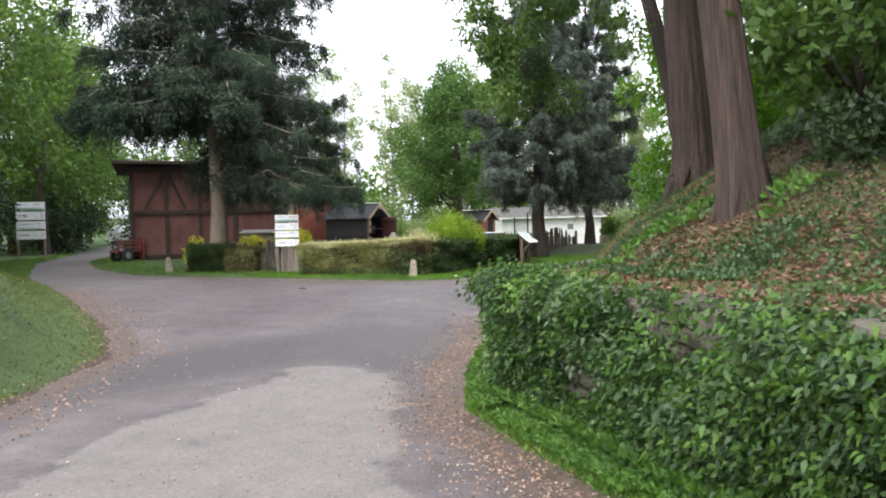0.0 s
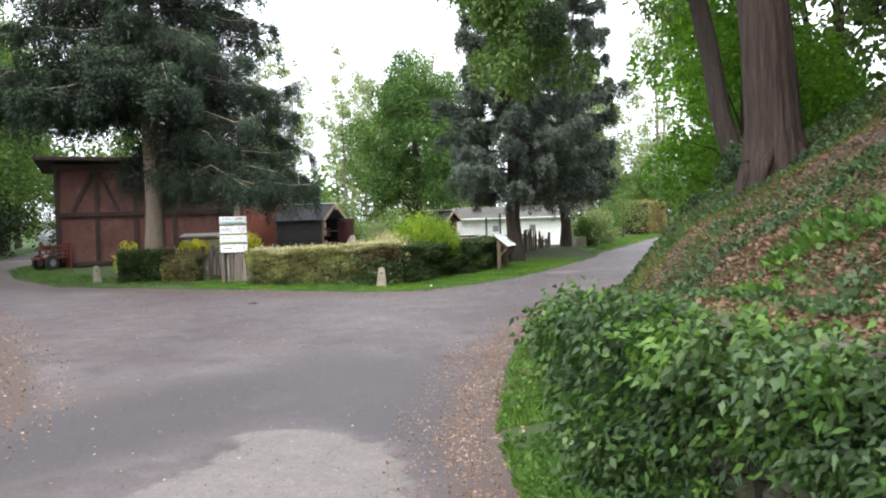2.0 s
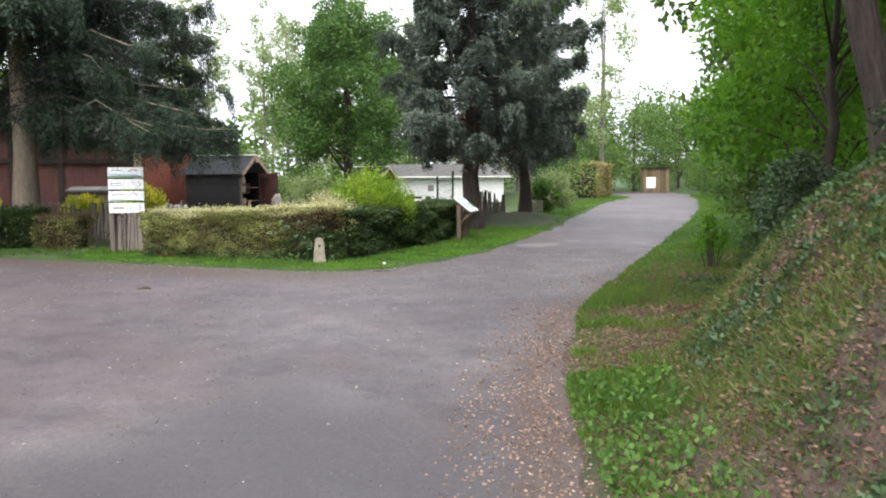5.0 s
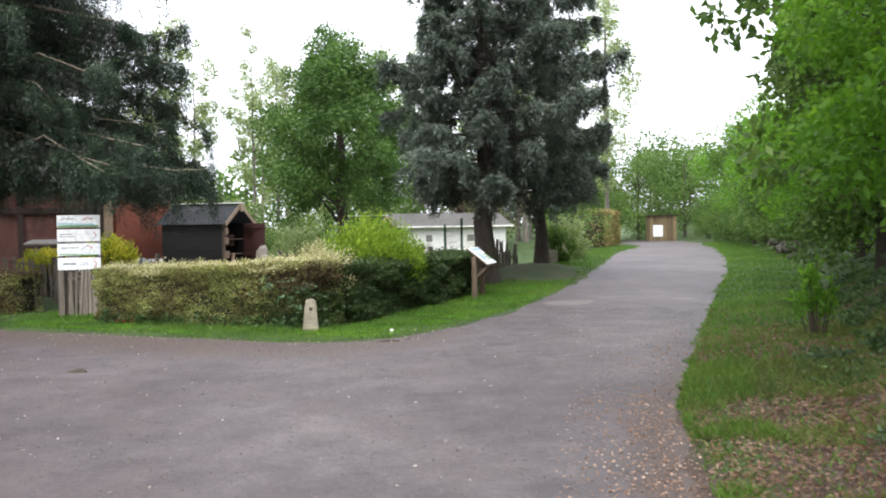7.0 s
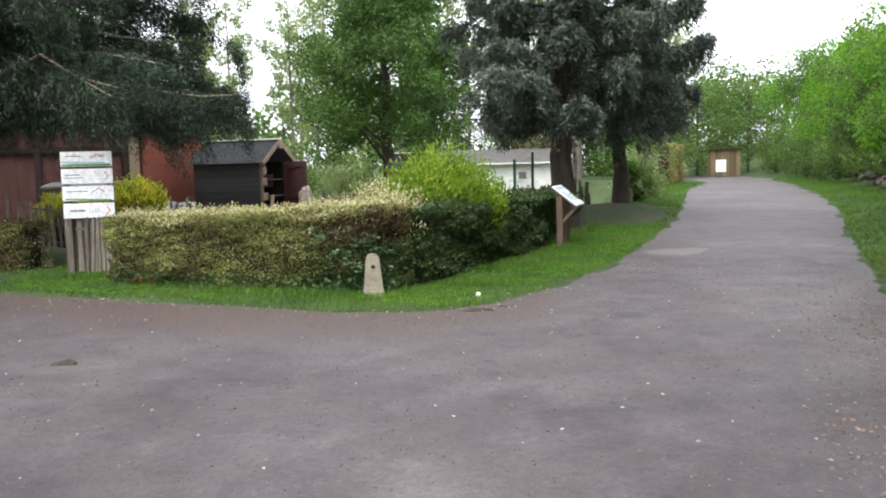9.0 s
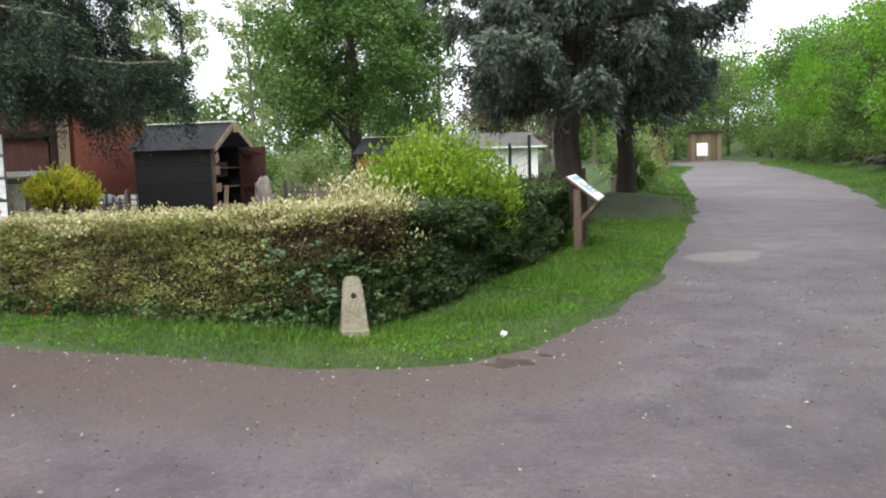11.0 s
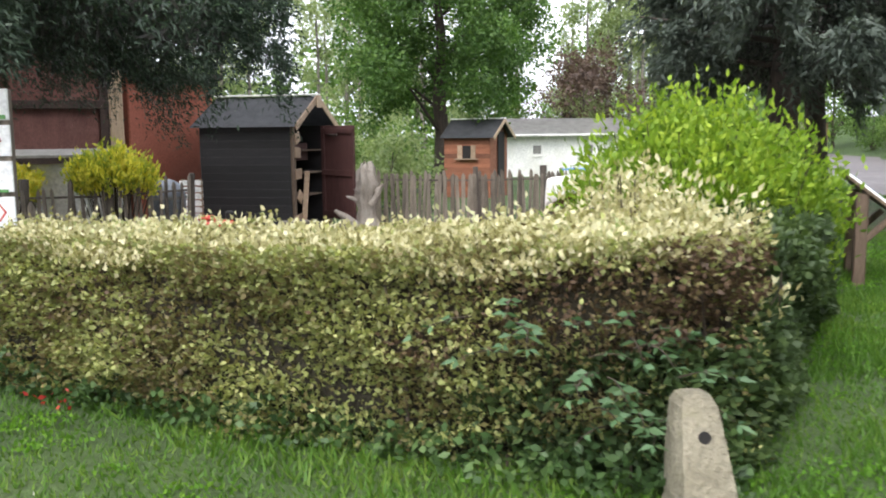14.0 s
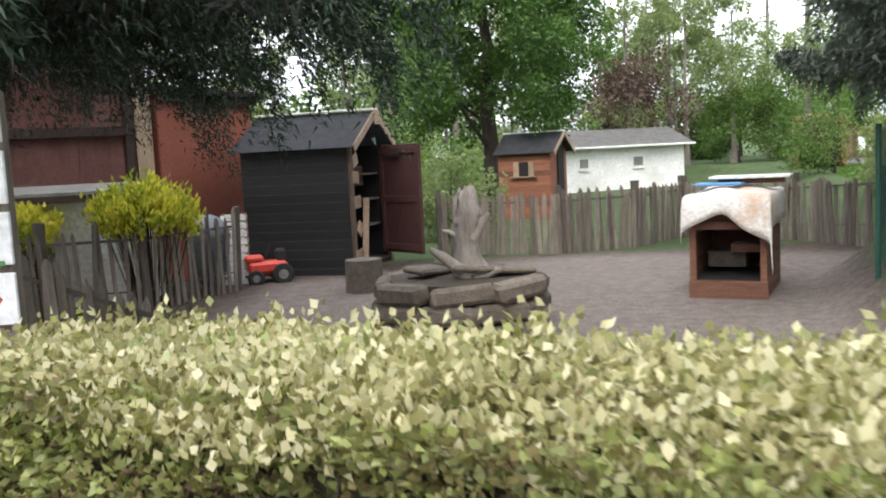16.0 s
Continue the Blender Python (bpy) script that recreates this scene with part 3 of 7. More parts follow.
def broad_tree(name, label, x, y, height, girth, crown_low, crown_r, clumps, count, leaf, mat, bark, seed, category="tree", group="", lean=(0, 0), narrow=1.0, z0=None, limb_r=0.25, clump_r=0.32, top_bias=0.0, apart=False):
    rng = np.random.default_rng(seed)
    z = (zg(x, y) if z0 is None else z0) - 0.12
    tree = thing(name, label, category, pose(x, y, z), group)
    n = 9
    pts = [(lean[0] * (i / n) ** 1.2 * height * 0.85 + rng.normal() * girth * 0.25 * (i > 0), lean[1] * (i / n) ** 1.2 * height * 0.85 + rng.normal() * girth * 0.25 * (i > 0), height * 0.86 * i / n) for i in range(n + 1)]
    rad = [girth * (1.0 - 0.85 * i / n) * (1.5 if i == 0 else 1.0) for i in range(n + 1)]
    bole = tube(pts, rad, 12, 0.10, seed)
    hc = (height - crown_low) / 2
    mid = crown_low + hc
    d = unit(rng.normal(size=(clumps, 3)))
    q = rng.uniform(0.15, 1.0, clumps) ** 0.45
    c = d * q[:, None] * np.array([crown_r * narrow, crown_r * narrow, hc])
    taper = 1 - top_bias * np.clip(c[:, 2] / hc, -0.6, 1) * 0.8
    c[:, :2] *= taper[:, None]
    c[:, 2] += mid
    f = c[:, 2:3] / height
    c[:, :2] += np.array(lean)[None, :] * f ** 1.2 * height * 0.85
    radii = crown_r * clump_r * rng.uniform(0.6, 1.3, clumps)
    limbs = []
    for i in range(min(clumps, 22)):
        s = np.clip(c[i, 2] - 0.45 * np.hypot(c[i, 0], c[i, 1]) - 0.3, crown_low * 0.6, height * 0.8)
        k = s / (height * 0.86)
        a = np.array([lean[0] * k ** 1.2 * height * 0.85, lean[1] * k ** 1.2 * height * 0.85, s])
        m = (a + c[i]) / 2 + np.array([0, 0, 0.12 * crown_r])
        r0 = girth * limb_r * (1.1 - 0.7 * k)
        limbs.append(tube([a, m, c[i]], [r0, r0 * 0.6, r0 * 0.2], 5, 0.0, seed + i))
    attach("trunk", mesh_np("trunk", *(bole if apart else join([bole] + limbs)), bark, True), tree)
    for limb in limbs if apart else []:
        attach("limb", mesh_np("limb", *limb, bark, True), tree)
    w = radii ** 2
    counts = np.maximum((count * w / w.sum()).astype(int), 1)
    attach("crown", mesh_np("crown", *clump_leaves(c, radii, counts, leaf, leaf * 0.6, rng), mat), tree, kind="stuff")
    return tree

# ---- ground and road ----


def stretch_axis(lo, hi, step, far, grow=1.22):
    core = list(np.arange(lo, hi + 1e-6, step))
    a, s = lo, step
    left = []
    while a > -far:
        s *= grow
        a -= s
        left.append(a)
    b, s = hi, step
    right = []
    while b < far:
        s *= grow
        b += s
        right.append(b)
    return np.array(left[::-1] + core + right)


def sheet(xs, ys):
    X, Y = np.meshgrid(xs, ys)
    nx, ny = len(xs), len(ys)
    i = np.arange(nx * ny).reshape(ny, nx)
    f = np.column_stack([i[:-1, :-1].ravel(), i[:-1, 1:].ravel(), i[1:, 1:].ravel(), i[1:, :-1].ravel()])
    return X.ravel(), Y.ravel(), f


def build_ground():
    X, Y, f = sheet(stretch_axis(-15, 15, 0.16, 900), stretch_axis(-24, 14, 0.16, 900))
    sd = poly_sd(np.column_stack([X, Y]), ROAD)
    ragged = 0.10 * wave(X, Y, 2.3, 0.3) + 0.07 * wave(X, Y, 6.1, 1.3)
    z = ground_height(X, Y) + np.clip((sd + ragged) * 0.35, -0.07, 0.035)
    me = mesh_np("ground", np.column_stack([X, Y, z]), f, M_GROUND, True)
    g = poly_sd(np.column_stack([X, Y]), GARDEN)
    _, dr = bank_right(X, Y)
    _, dl = bank_left(X, Y)
    soil = 0.62 * smooth(0.15, 0.8, -g) * (Y < 15) + 0.52 * smooth(0.6, 1.8, dr) * (Y < 2) + 0.58 * smooth(0.05, 0.5, dr) * (Y > -11.5) * (Y < 0) * smooth(-0.35, 0.25, wave(X, Y, 1.9, 2.2) + 0.4 * wave(X, Y, 7.1, 0.4)) + 0.6 * smooth(0.30, 0.0, sd) * (Y < -5)
    soil = np.maximum(soil, 0.42 * smooth(2.6, 1.0, np.hypot(X - 4.6, (Y - 10.2) * 0.5)))
    soil = np.maximum(soil, 0.5 * smooth(2.5, 0.8, np.hypot(X + 7.2, Y - 5.6)))
    float_attribute(me, "soil", soil)
    float_attribute(me, "yard", 0.9 * smooth(0.4, 1.2, -g) * smooth(-5.6, -4.6, X) * smooth(15.5, 14.0, Y + 0.35 * np.abs(X)))
    return tagged(new("ground", me), "uneven grass and bare soil ground beside the lanes", "ground", kind="structure")


# the older pale surface of the lane
PALE = [(1.7, -12.6), (0.9, -12.0), (0.35, -12.3), (0.12, -13.4), (-0.25, -15.2), (-0.3, -17.0), (-0.2, -24.0), (0.4, -33.0), (4.6, -33.0), (3.9, -24.0), (2.9, -18.4), (2.45, -16.2), (2.0, -14.0)]


def build_road():
    X, Y, f = sheet(np.arange(-36, 26, 0.14), np.arange(-34, 52, 0.14))
    sd = poly_sd(np.column_stack([X, Y]), ROAD)
    keep = (sd[f] < 0.45).all(axis=1)
    f = f[keep]
    used = np.unique(f)
    back = np.full(len(X), -1)
    back[used] = np.arange(len(used))
    X, Y, sd = X[used], Y[used], sd[used]
    z = ground_height(X, Y) + 0.012 * wave(X, Y, 1.1, 0.8)
    me = mesh_np("road", np.column_stack([X, Y, z]), back[f], M_ROAD, True)
    dR = np.abs(line_side(np.column_stack([X, Y]), EDGE_RIGHT))
    dL = np.abs(line_side(np.column_stack([X, Y]), EDGE_LEFT))
    P = np.column_stack([X, Y])
    worn = poly_sd(P, PALE) + 0.16 * wave(X, Y, 3.0, 0.4) + 0.10 * wave(X, Y, 7.7, 1.4)
    worn = np.minimum(worn, np.hypot((X - 0.33) / 0.28, (Y + 11.0) / 0.45) - 1 + 0.3 * wave(X, Y, 6.0, 0.9))
    worn = np.minimum(worn, np.hypot((X - 4.36) / 0.55, (Y - 3.9) / 0.5) - 1 + 0.25 * wave(X, Y, 5.0, 0.2))
    float_attribute(me, "pale", 0.42 * smooth(0.25, -0.25, worn) - 0.12)
    ahead = Y - (-11.4 - 1.1 * np.abs(X - 0.6) ** 1.2)
    dark = 0.55 * smooth(-1.2, 0.4, ahead) * smooth(4.5, 1.8, ahead) * (poly_sd(P, PALE) > 0)
    dark = np.maximum(dark, 0.75 * smooth(1.3, 0.5, np.hypot((X - 2.45) / 0.2, (Y + 1.44) / 0.18)))
    float_attribute(me, "repair", dark - 0.15)
    e = np.maximum(smooth(0.75, 0.1, dR) * smooth(1.0, -8.0, Y), smooth(0.7, 0.1, dL) * (Y < 0))
    e = np.maximum(e, 0.78 * smooth(2.6, 0.2, np.abs(line_side(np.column_stack([X, Y]), EDGE_VERGE)) + 0.5 * wave(X, Y, 1.3, 0.5)) * (X < 4) * smooth(3.5, 1.0, X))
    float_attribute(me, "edge", 0.75 * e)
    return tagged(new("road", me), "worn grey asphalt lane with patches and brown edges", "road", kind="structure")


build_ground()
build_road()

# ---- barn ----
BARN_A, BARN_B = Vector((-12.75, 10.5, 0)), Vector((-7.2, 13.1, 0))


def build_barn():
    u = (BARN_B - BARN_A).normalized()
    length = (BARN_B - BARN_A).length
    m = Matrix.Translation((BARN_A.x, BARN_A.y, 0.0)) @ Matrix.Rotation(math.atan2(u.y, u.x), 4, "Z")
    barn = thing("barn", "dark red-brown timber-framed barn with board walls and flat dark roof", "barn", m)
    barn.scale = (1, 1, 1.06)
    part("core", boxed((length / 2, 2.58, 1.5), (length - 0.1, 5.0, 4.1)), M_BARN, barn)
    # vertical boards of the front
    bw, n = 0.22, int(length / 0.22)
    me = bpy.data.meshes.new("board")
    bm = boxed((0, 0, 0), (bw - 0.003, 0.03, 3.95), 0.002)
    bm.to_mesh(me)
    bm.free()
    me.materials.append(M_BARN)
    for i in range(n):
        attach("board", me, barn, m=pose(bw * (i + 0.5), 0.055 + 0.0012 * (i % 3), 1.56))
    t = bmesh.new
    for x in (0.07, 1.35, 2.65, 4.0, length - 0.08):
        part("post", beam(t(), (x, 0, -0.45), (x, 0, 3.55), 0.10, 0.15), M_BEAM, barn)
    part("rail", beam(t(), (0, -0.012, 1.9), (length, -0.012, 1.9), 0.10, 0.14), M_BEAM, barn)
    part("top_plate", beam(t(), (-0.1, -0.014, 3.48), (length + 0.1, -0.014, 3.48), 0.12, 0.2), M_BEAM, barn)
    part("sill", beam(t(), (0, -0.012, 0.25), (length, -0.012, 0.25), 0.10, 0.14), M_BEAM, barn)
    for a, b in ((0.55, 1.3), (2.1, 1.42), (3.2, 2.72), (3.45, 3.95)):
        part("brace", beam(t(), (a, 0.004, 2.0), (b, 0.004, 3.4), 0.09, 0.12), M_BEAM, barn)
    part("corner_post", beam(t(), (length + 0.12, 0.02, -0.5), (length + 0.12, 0.02, 2.5), 0.24, 0.24, 0.02), M_POST, barn, "pale bare wood corner post")
    roof = bmesh.new()
    box(roof, (length / 2 - 0.1, 2.3, 0), (length + 1.0, 6.0, 0.13), Matrix.Translation((0, 0, 3.72)) @ Matrix.Rotation(radians(-1.2), 4, "X") @ Matrix.Rotation(radians(0.7), 4, "Y"), 0.02)
    part("roof", roof, M_BEAM, barn, "flat dark roof with overhang")
    # side wing in orange-red
    return barn


def build_wing():
    a, b = Vector((-6.95, 13.4, 0)), Vector((-6.0, 15.7, 0))
    u = (b - a).normalized()
    m = Matrix.Translation(a) @ Matrix.Rotation(math.atan2(u.y, u.x), 4, "Z")
    wing = thing("outbuilding", "orange-red rendered outbuilding wall beside the barn", "outbuilding", m)
    part("wall", boxed((1.24, 0.8, 1.0), (2.48, 1.6, 3.2), 0.02), M_BRICKRED, wing)
    part("roof", boxed((1.24, 0.72, 2.66), (2.7, 1.9, 0.1), 0.02), M_BEAM, wing)
    part("eave_board", boxed((1.24, -0.1, 2.54), (2.6, 0.04, 0.14), 0.006), M_BEAM, wing)
    return wing


build_barn()
build_wing()

# ---- garden shed with open door ----


def build_shed():
    """Side wall towards the viewer along local -x from the corner, gable along local y."""
    F = Vector((-3.93, 13.35, -0.52))
    m = Matrix.Translation(F) @ Matrix.Rotation(radians(-12.5), 4, "Z")
    s = thing("garden_shed", "black-stained wooden garden shed with grey felt roof and open maroon door", "shed", m)
    W, D, E, R = 1.85, 2.0, 2.15, 2.68
    bmesh_new = bmesh.new
    # lapped boards of the side
    me = bpy.data.meshes.new("board")
    bm = boxed((0, 0, 0), (W, 0.022, 0.165), 0.004, Matrix.Rotation(radians(4), 4, "X"))
    bm.to_mesh(me)
    bm.free()
    me.materials.append(M_BLACKWOOD)
    for i in range(14):
        attach("board", me, s, m=pose(-W / 2, 0.0, 0.09 + i * 0.153))
    part("side_wall", boxed((-W / 2, 0.04, E / 2), (W, 0.03, E)), M_BLACKWOOD, s)
    part("far_wall", boxed((-W / 2, D, E / 2), (W, 0.03, E)), M_BLACKWOOD, s)
    part("back_wall", boxed((-W, D / 2, E / 2), (0.03, D, E)), M_BLACKWOOD, s)
    # near-black floor carries the shade inside the shed
    part("floor", boxed((-W / 2, D / 2, 0.12), (W, D, 0.06)), M_INSIDESHADE, s)
    g = bmesh_new()
    vs = [g.verts.new(p) for p in ((-W, 0, E), (-W, D, E), (-W, D / 2, R))]
    g.faces.new(vs)
    bmesh.ops.solidify(g, geom=g.faces[:], thickness=0.02)
    part("back_gable", g, M_BLACKWOOD, s)
    for y in (0.07, D - 0.07):
        part("door_post", beam(bmesh_new(), (0.012, y, 0), (0.012, y, E), 0.12, 0.07), M_BROWNWOOD, s)
    for side in (-1, 1):
        r = bmesh_new()
        a, b = (D / 2 + side * (D / 2 + 0.14)), D / 2
        za = E - 0.14 * (R - E) / (D / 2) + 0.03
        vs = [r.verts.new(p) for p in ((-W - 0.15, a, za), (0.16, a, za), (0.16, b, R + 0.03), (-W - 0.15, b, R + 0.03))]
        r.faces.new(vs)
        bmesh.ops.solidify(r, geom=r.faces[:], thickness=0.035 * side)
        part("roof_slope", r, M_FELT, s)
        ba = bmesh_new()
        beam(ba, (0.175, a, za - 0.02), (0.175, b, R + 0.0), 0.025, 0.13)
        part("barge_board", ba, M_PLANK, s, "pale worn barge board")
    part("ridge_cap", beam(bmesh_new(), (-W - 0.16, D / 2, R + 0.06), (0.2, D / 2, R + 0.06), 0.16, 0.03), M_WHITE, s, "pale metal ridge cap")
    part("finial_board", boxed((0.2, D / 2, R - 0.08), (0.03, 0.24, 0.24), 0.01), M_POST, s, "pale gable board")
    # pale offcuts nailed and leaning in the doorway
    for z, w, y, t in ((0.35, 0.34, 0.2, 5), (0.78, 0.22, 0.28, 55), (1.22, 0.30, 0.22, 2), (1.62, 0.26, 0.2, -4), (1.9, 0.22, 0.2, 20)):
        part("offcut", boxed((0, 0, 0), (0.03, w, 0.2), 0.006), M_PLANK, s, m=pose(0.05, y, z, t, 0, 0))
    part("leaning_plank", beam(bmesh_new(), (0.10, 0.28, 0.12), (0.03, 0.72, 1.25), 0.1, 0.03), M_PLANK, s)
    for z in (0.75, 1.2, 1.65):
        part("shelf", boxed((-0.6, 1.0, z), (0.9, 1.9, 0.03)), M_BROWNWOOD, s)
    part("inner_panel", boxed((-0.35, 1.05, 1.62), (0.03, 1.2, 0.35)), M_DOOR, s)
    door = part("door", boxed((0.55, 0, 0.93), (1.1, 0.035, 1.86), 0.008), M_DOOR, s, "maroon boarded door standing open", m=pose(0.06, D - 0.5, 0.27, 0, 0, -35))
    for z in (0.1, 0.93, 1.76):
        part("cross_rail", boxed((0.55, -0.03, z), (1.1, 0.03, 0.11), 0.006), M_DOOR, door)
    for x in (0.05, 1.05):
        part("stile", boxed((x, -0.028, 0.93), (0.1, 0.026, 1.86), 0.006), M_DOOR, door)
    part("hook", boxed((0.45, -0.06, 1.68), (0.3, 0.03, 0.05), 0.008), M_BEAM, door)
    return s


build_shed()

# ---- small hut ----


def build_hut():
    m = Matrix.Translation((-0.2, 23.9, -0.55)) @ Matrix.Rotation(radians(-25), 4, "Z")
    h = thing("garden_hut", "small orange-brown wooden hut with grey roof", "hut", m)
    W, D, E, R = 1.5, 1.45, 1.95, 2.42
    me = bpy.data.meshes.new("cladding_board")
    bm = boxed((0, 0, 0), (W, 0.03, 0.135), 0.005)
    bm.to_mesh(me)
    bm.free()
    me.materials.append(M_HUT)
    for i in range(14):
        attach("cladding_board", me, h, m=pose(0, -D / 2, 0.07 + i * 0.14))
    part("body", boxed((0, 0, E / 2), (W - 0.04, D - 0.06, E)), M_HUT, h)
    # window opening as a dark panel, its inner shade painted
    win = part("window", boxed((0.0, -D / 2 - 0.02, 1.45), (0.26, 0.03, 0.38), 0.006), M_INSIDESHADE, h)
    for sx in (-1, 1):
        part("shutter", boxed((sx * 0.22, -D / 2 - 0.035, 1.45), (0.15, 0.03, 0.40), 0.006), M_PLANK, win, "pale wooden shutter")
    part("sill", boxed((0, -D / 2 - 0.06, 1.24), (0.75, 0.1, 0.04), 0.006), M_PLANK, h)
    g = bmesh.new()
    vs = [g.verts.new(p) for p in ((W / 2, -D / 2, E), (W / 2, D / 2, E), (W / 2, 0, R))]
    g.faces.new(vs)
    bmesh.ops.solidify(g, geom=g.faces[:], thickness=0.03)
    part("gable", g, M_HUT, h)
    # flat dark panel on the wall: the doorway's shade is its colour
    part("doorway", boxed((W / 2 + 0.01, 0.12, 1.1), (0.03, 0.5, 1.9), 0.004), M_INSIDESHADE, h)
    for side in (-1, 1):
        r = bmesh.new()
        a = side * (D / 2 + 0.15)
        vs = [r.verts.new(p) for p in ((-W / 2 - 0.1, a, E - 0.08), (W / 2 + 0.18, a, E - 0.08), (W / 2 + 0.18, 0, R), (-W / 2 - 0.1, 0, R))]
        r.faces.new(vs)
        bmesh.ops.solidify(r, geom=r.faces[:], thickness=0.04 * side)
        part("roof_slope", r, M_FELT, h)
        part("barge_board", beam(bmesh.new(), (W / 2 + 0.19, a, E - 0.1), (W / 2 + 0.19, 0, R - 0.02), 0.025, 0.12), M_POST, h)
    part("ridge_cap", beam(bmesh.new(), (-W / 2 - 0.1, 0, R + 0.03), (W / 2 + 0.2, 0, R + 0.03), 0.12, 0.03), M_WHITE, h)
    return h


build_hut()

# ---- long white house behind the garden ----


def build_house():
    a, b = Vector((0.6, 35.0, -0.6)), Vector((7.1, 36.6, -0.6))
    u = (b - a).normalized()
    L = (b - a).length
    m = Matrix.Translation(a) @ Matrix.Rotation(math.atan2(u.y, u.x), 4, "Z")
    h = thing("bungalow", "long low white house with grey roof behind the garden", "house", m)
    part("wall", boxed((L / 2, 2.0, 1.05), (L, 4.0, 2.1), 0.02), M_WHITE, h)
    r = bmesh.new()
    pr = [(-0.3, -0.35, 2.02), (L + 0.3, -0.35, 2.02), (L + 0.3, 2.0, 2.75), (-0.3, 2.0, 2.75)]
    r.faces.new([r.verts.new(p) for p in pr])
    r.faces.new([r.verts.new((p[0], 4.0 - p[1], p[2])) for p in pr][::-1])
    bmesh.ops.solidify(r, geom=r.faces[:], thickness=0.1)
    part("roof", r, M_GREYSHEET, h)
    part("gutter", beam(bmesh.new(), (-0.3, -0.42, 1.99), (L + 0.3, -0.42, 1.99), 0.08, 0.08), M_WHITE, h)
    for x, w in ((2.2, 0.35), (4.6, 0.4)):
        win = part("window", boxed((x, -0.01, 1.35), (w, 0.06, 0.36), 0.006), M_GREYSHEET, h)
        part("frame", boxed((x, -0.03, 1.07), (w + 0.12, 0.1, 0.05), 0.006), M_WHITE, win)
    return h


build_house()

# ---- stone bollards ----


def build_bollard(x, y, h, turn, label):
    b = thing("stone_bollard", label, "bollard", pose(x, y, zg(x, y) - 0.02, 0, 0, turn), "stone bollards at the verge")
    bm = bmesh.new()
    # half width, half depth and the set-back of each course: the front leans back, the foot is broader
    rows = ((0.0, 0.118, 0.135, -0.05), (h * 0.19, 0.116, 0.13, -0.042), (h * 0.22, 0.108, 0.122, -0.032), (h * 0.55, 0.092, 0.10, 0.02), (h * 0.80, 0.080, 0.082, 0.058), (h * 0.92, 0.072, 0.072, 0.072), (h * 0.98, 0.056, 0.055, 0.076), (h, 0.034, 0.034, 0.076))
    rng = random.Random(int(x * 10))
    rings = []
    for z, a, d, set_back in rows:
        ring = []
        for k in range(12):
            t = 2 * math.pi * (k + 0.5) / 12
            cx, cy = math.cos(t), math.sin(t)
            q = max(abs(cx), abs(cy)) ** 0.72
            ring.append(bm.verts.new((cx / q * a * (1 + rng.uniform(-0.03, 0.03)), cy / q * d * (1 + rng.uniform(-0.03, 0.03)) + set_back, z + 0.02)))
        rings.append(ring)
    for r0, r1 in zip(rings, rings[1:]):
        for k in range(12):
            bm.faces.new((r0[k], r0[(k + 1) % 12], r1[(k + 1) % 12], r1[k]))
    bm.faces.new(rings[-1])
    part("body", bm, M_STONE, b, smooth_shade=False)
    # dark plug set on the face; the hole's inner shade is painted
    hole = bmesh.new()
    bmesh.ops.create_cone(hole, cap_ends=True, segments=12, radius1=0.022, radius2=0.022, depth=0.03, matrix=pose(0.0, -0.033, h * 0.76, 76))
    part("drilled_hole", hole, M_INSIDESHADE, b, "dark drilled hole")
    return b


build_bollard(0.0, 0.0, 0.475, 6, "weathered pale stone bollard with drilled hole on grass verge")
build_bollard(-8.33, 4.02, 0.5, 30, "weathered pale stone bollard beside the barn lane")

# ---- signs ----


def build_board_sign(m, w, panels, top, label, prints, k=1.0):
    s = thing("direction_sign", label, "sign", m, "stacked white panel signs")
    for x in (-w / 2 + 0.05, w / 2 - 0.05):
        part("post", boxed((x, 0.03, top / 2 - 0.22), (0.085, 0.075, top + 0.4), 0.008), M_PALING, s, "grey wooden post")
    for i in range(panels):
        z = top - 0.12 * k - i * 0.237 * k
        p = part("panel", boxed((0, -0.028, z), (w, 0.018, 0.205 * k), 0.004), M_PANEL, s, "white panel with faded print")
        for (x, dz, bw, bh, mat, ang) in prints[i]:
            part("print", boxed((0, 0, 0), (bw * w, 0.004, bh * k)), mat, p, m=pose(x * w, -0.0385, z + dz * k, 0, ang, 0))
    return s


SIGN_PRINTS = [
    [(-0.05, -0.052, 0.86, 0.034, M_BLUEINK, 2), (0.0, -0.082, 0.94, 0.028, M_GREENINK, 0), (0.16, 0.045, 0.12, 0.012, M_REDINK, -28), (0.28, 0.045, 0.12, 0.012, M_REDINK, 28), (0.22, 0.03, 0.3, 0.007, M_INK, -6), (-0.25, 0.04, 0.3, 0.014, M_INK, 0)],
    [(-0.28, 0.02, 0.3, 0.016, M_INK, 0), (-0.26, -0.02, 0.34, 0.012, M_INK, 0), (0.38, 0.028, 0.12, 0.011, M_REDINK, 55), (0.38, -0.028, 0.12, 0.011, M_INK, -55)],
    [(-0.2, 0.03, 0.4, 0.016, M_INK, 0), (0.14, 0.04, 0.16, 0.011, M_INK, -30), (0.27, 0.042, 0.14, 0.011, M_REDINK, 26), (0.0, -0.085, 0.9, 0.02, M_GREENINK, 2)],
    [(-0.22, 0.0, 0.3, 0.03, M_INK, 0), (0.38, 0.028, 0.12, 0.011, M_REDINK, 55), (0.38, -0.028, 0.12, 0.011, M_REDINK, -55)],
]
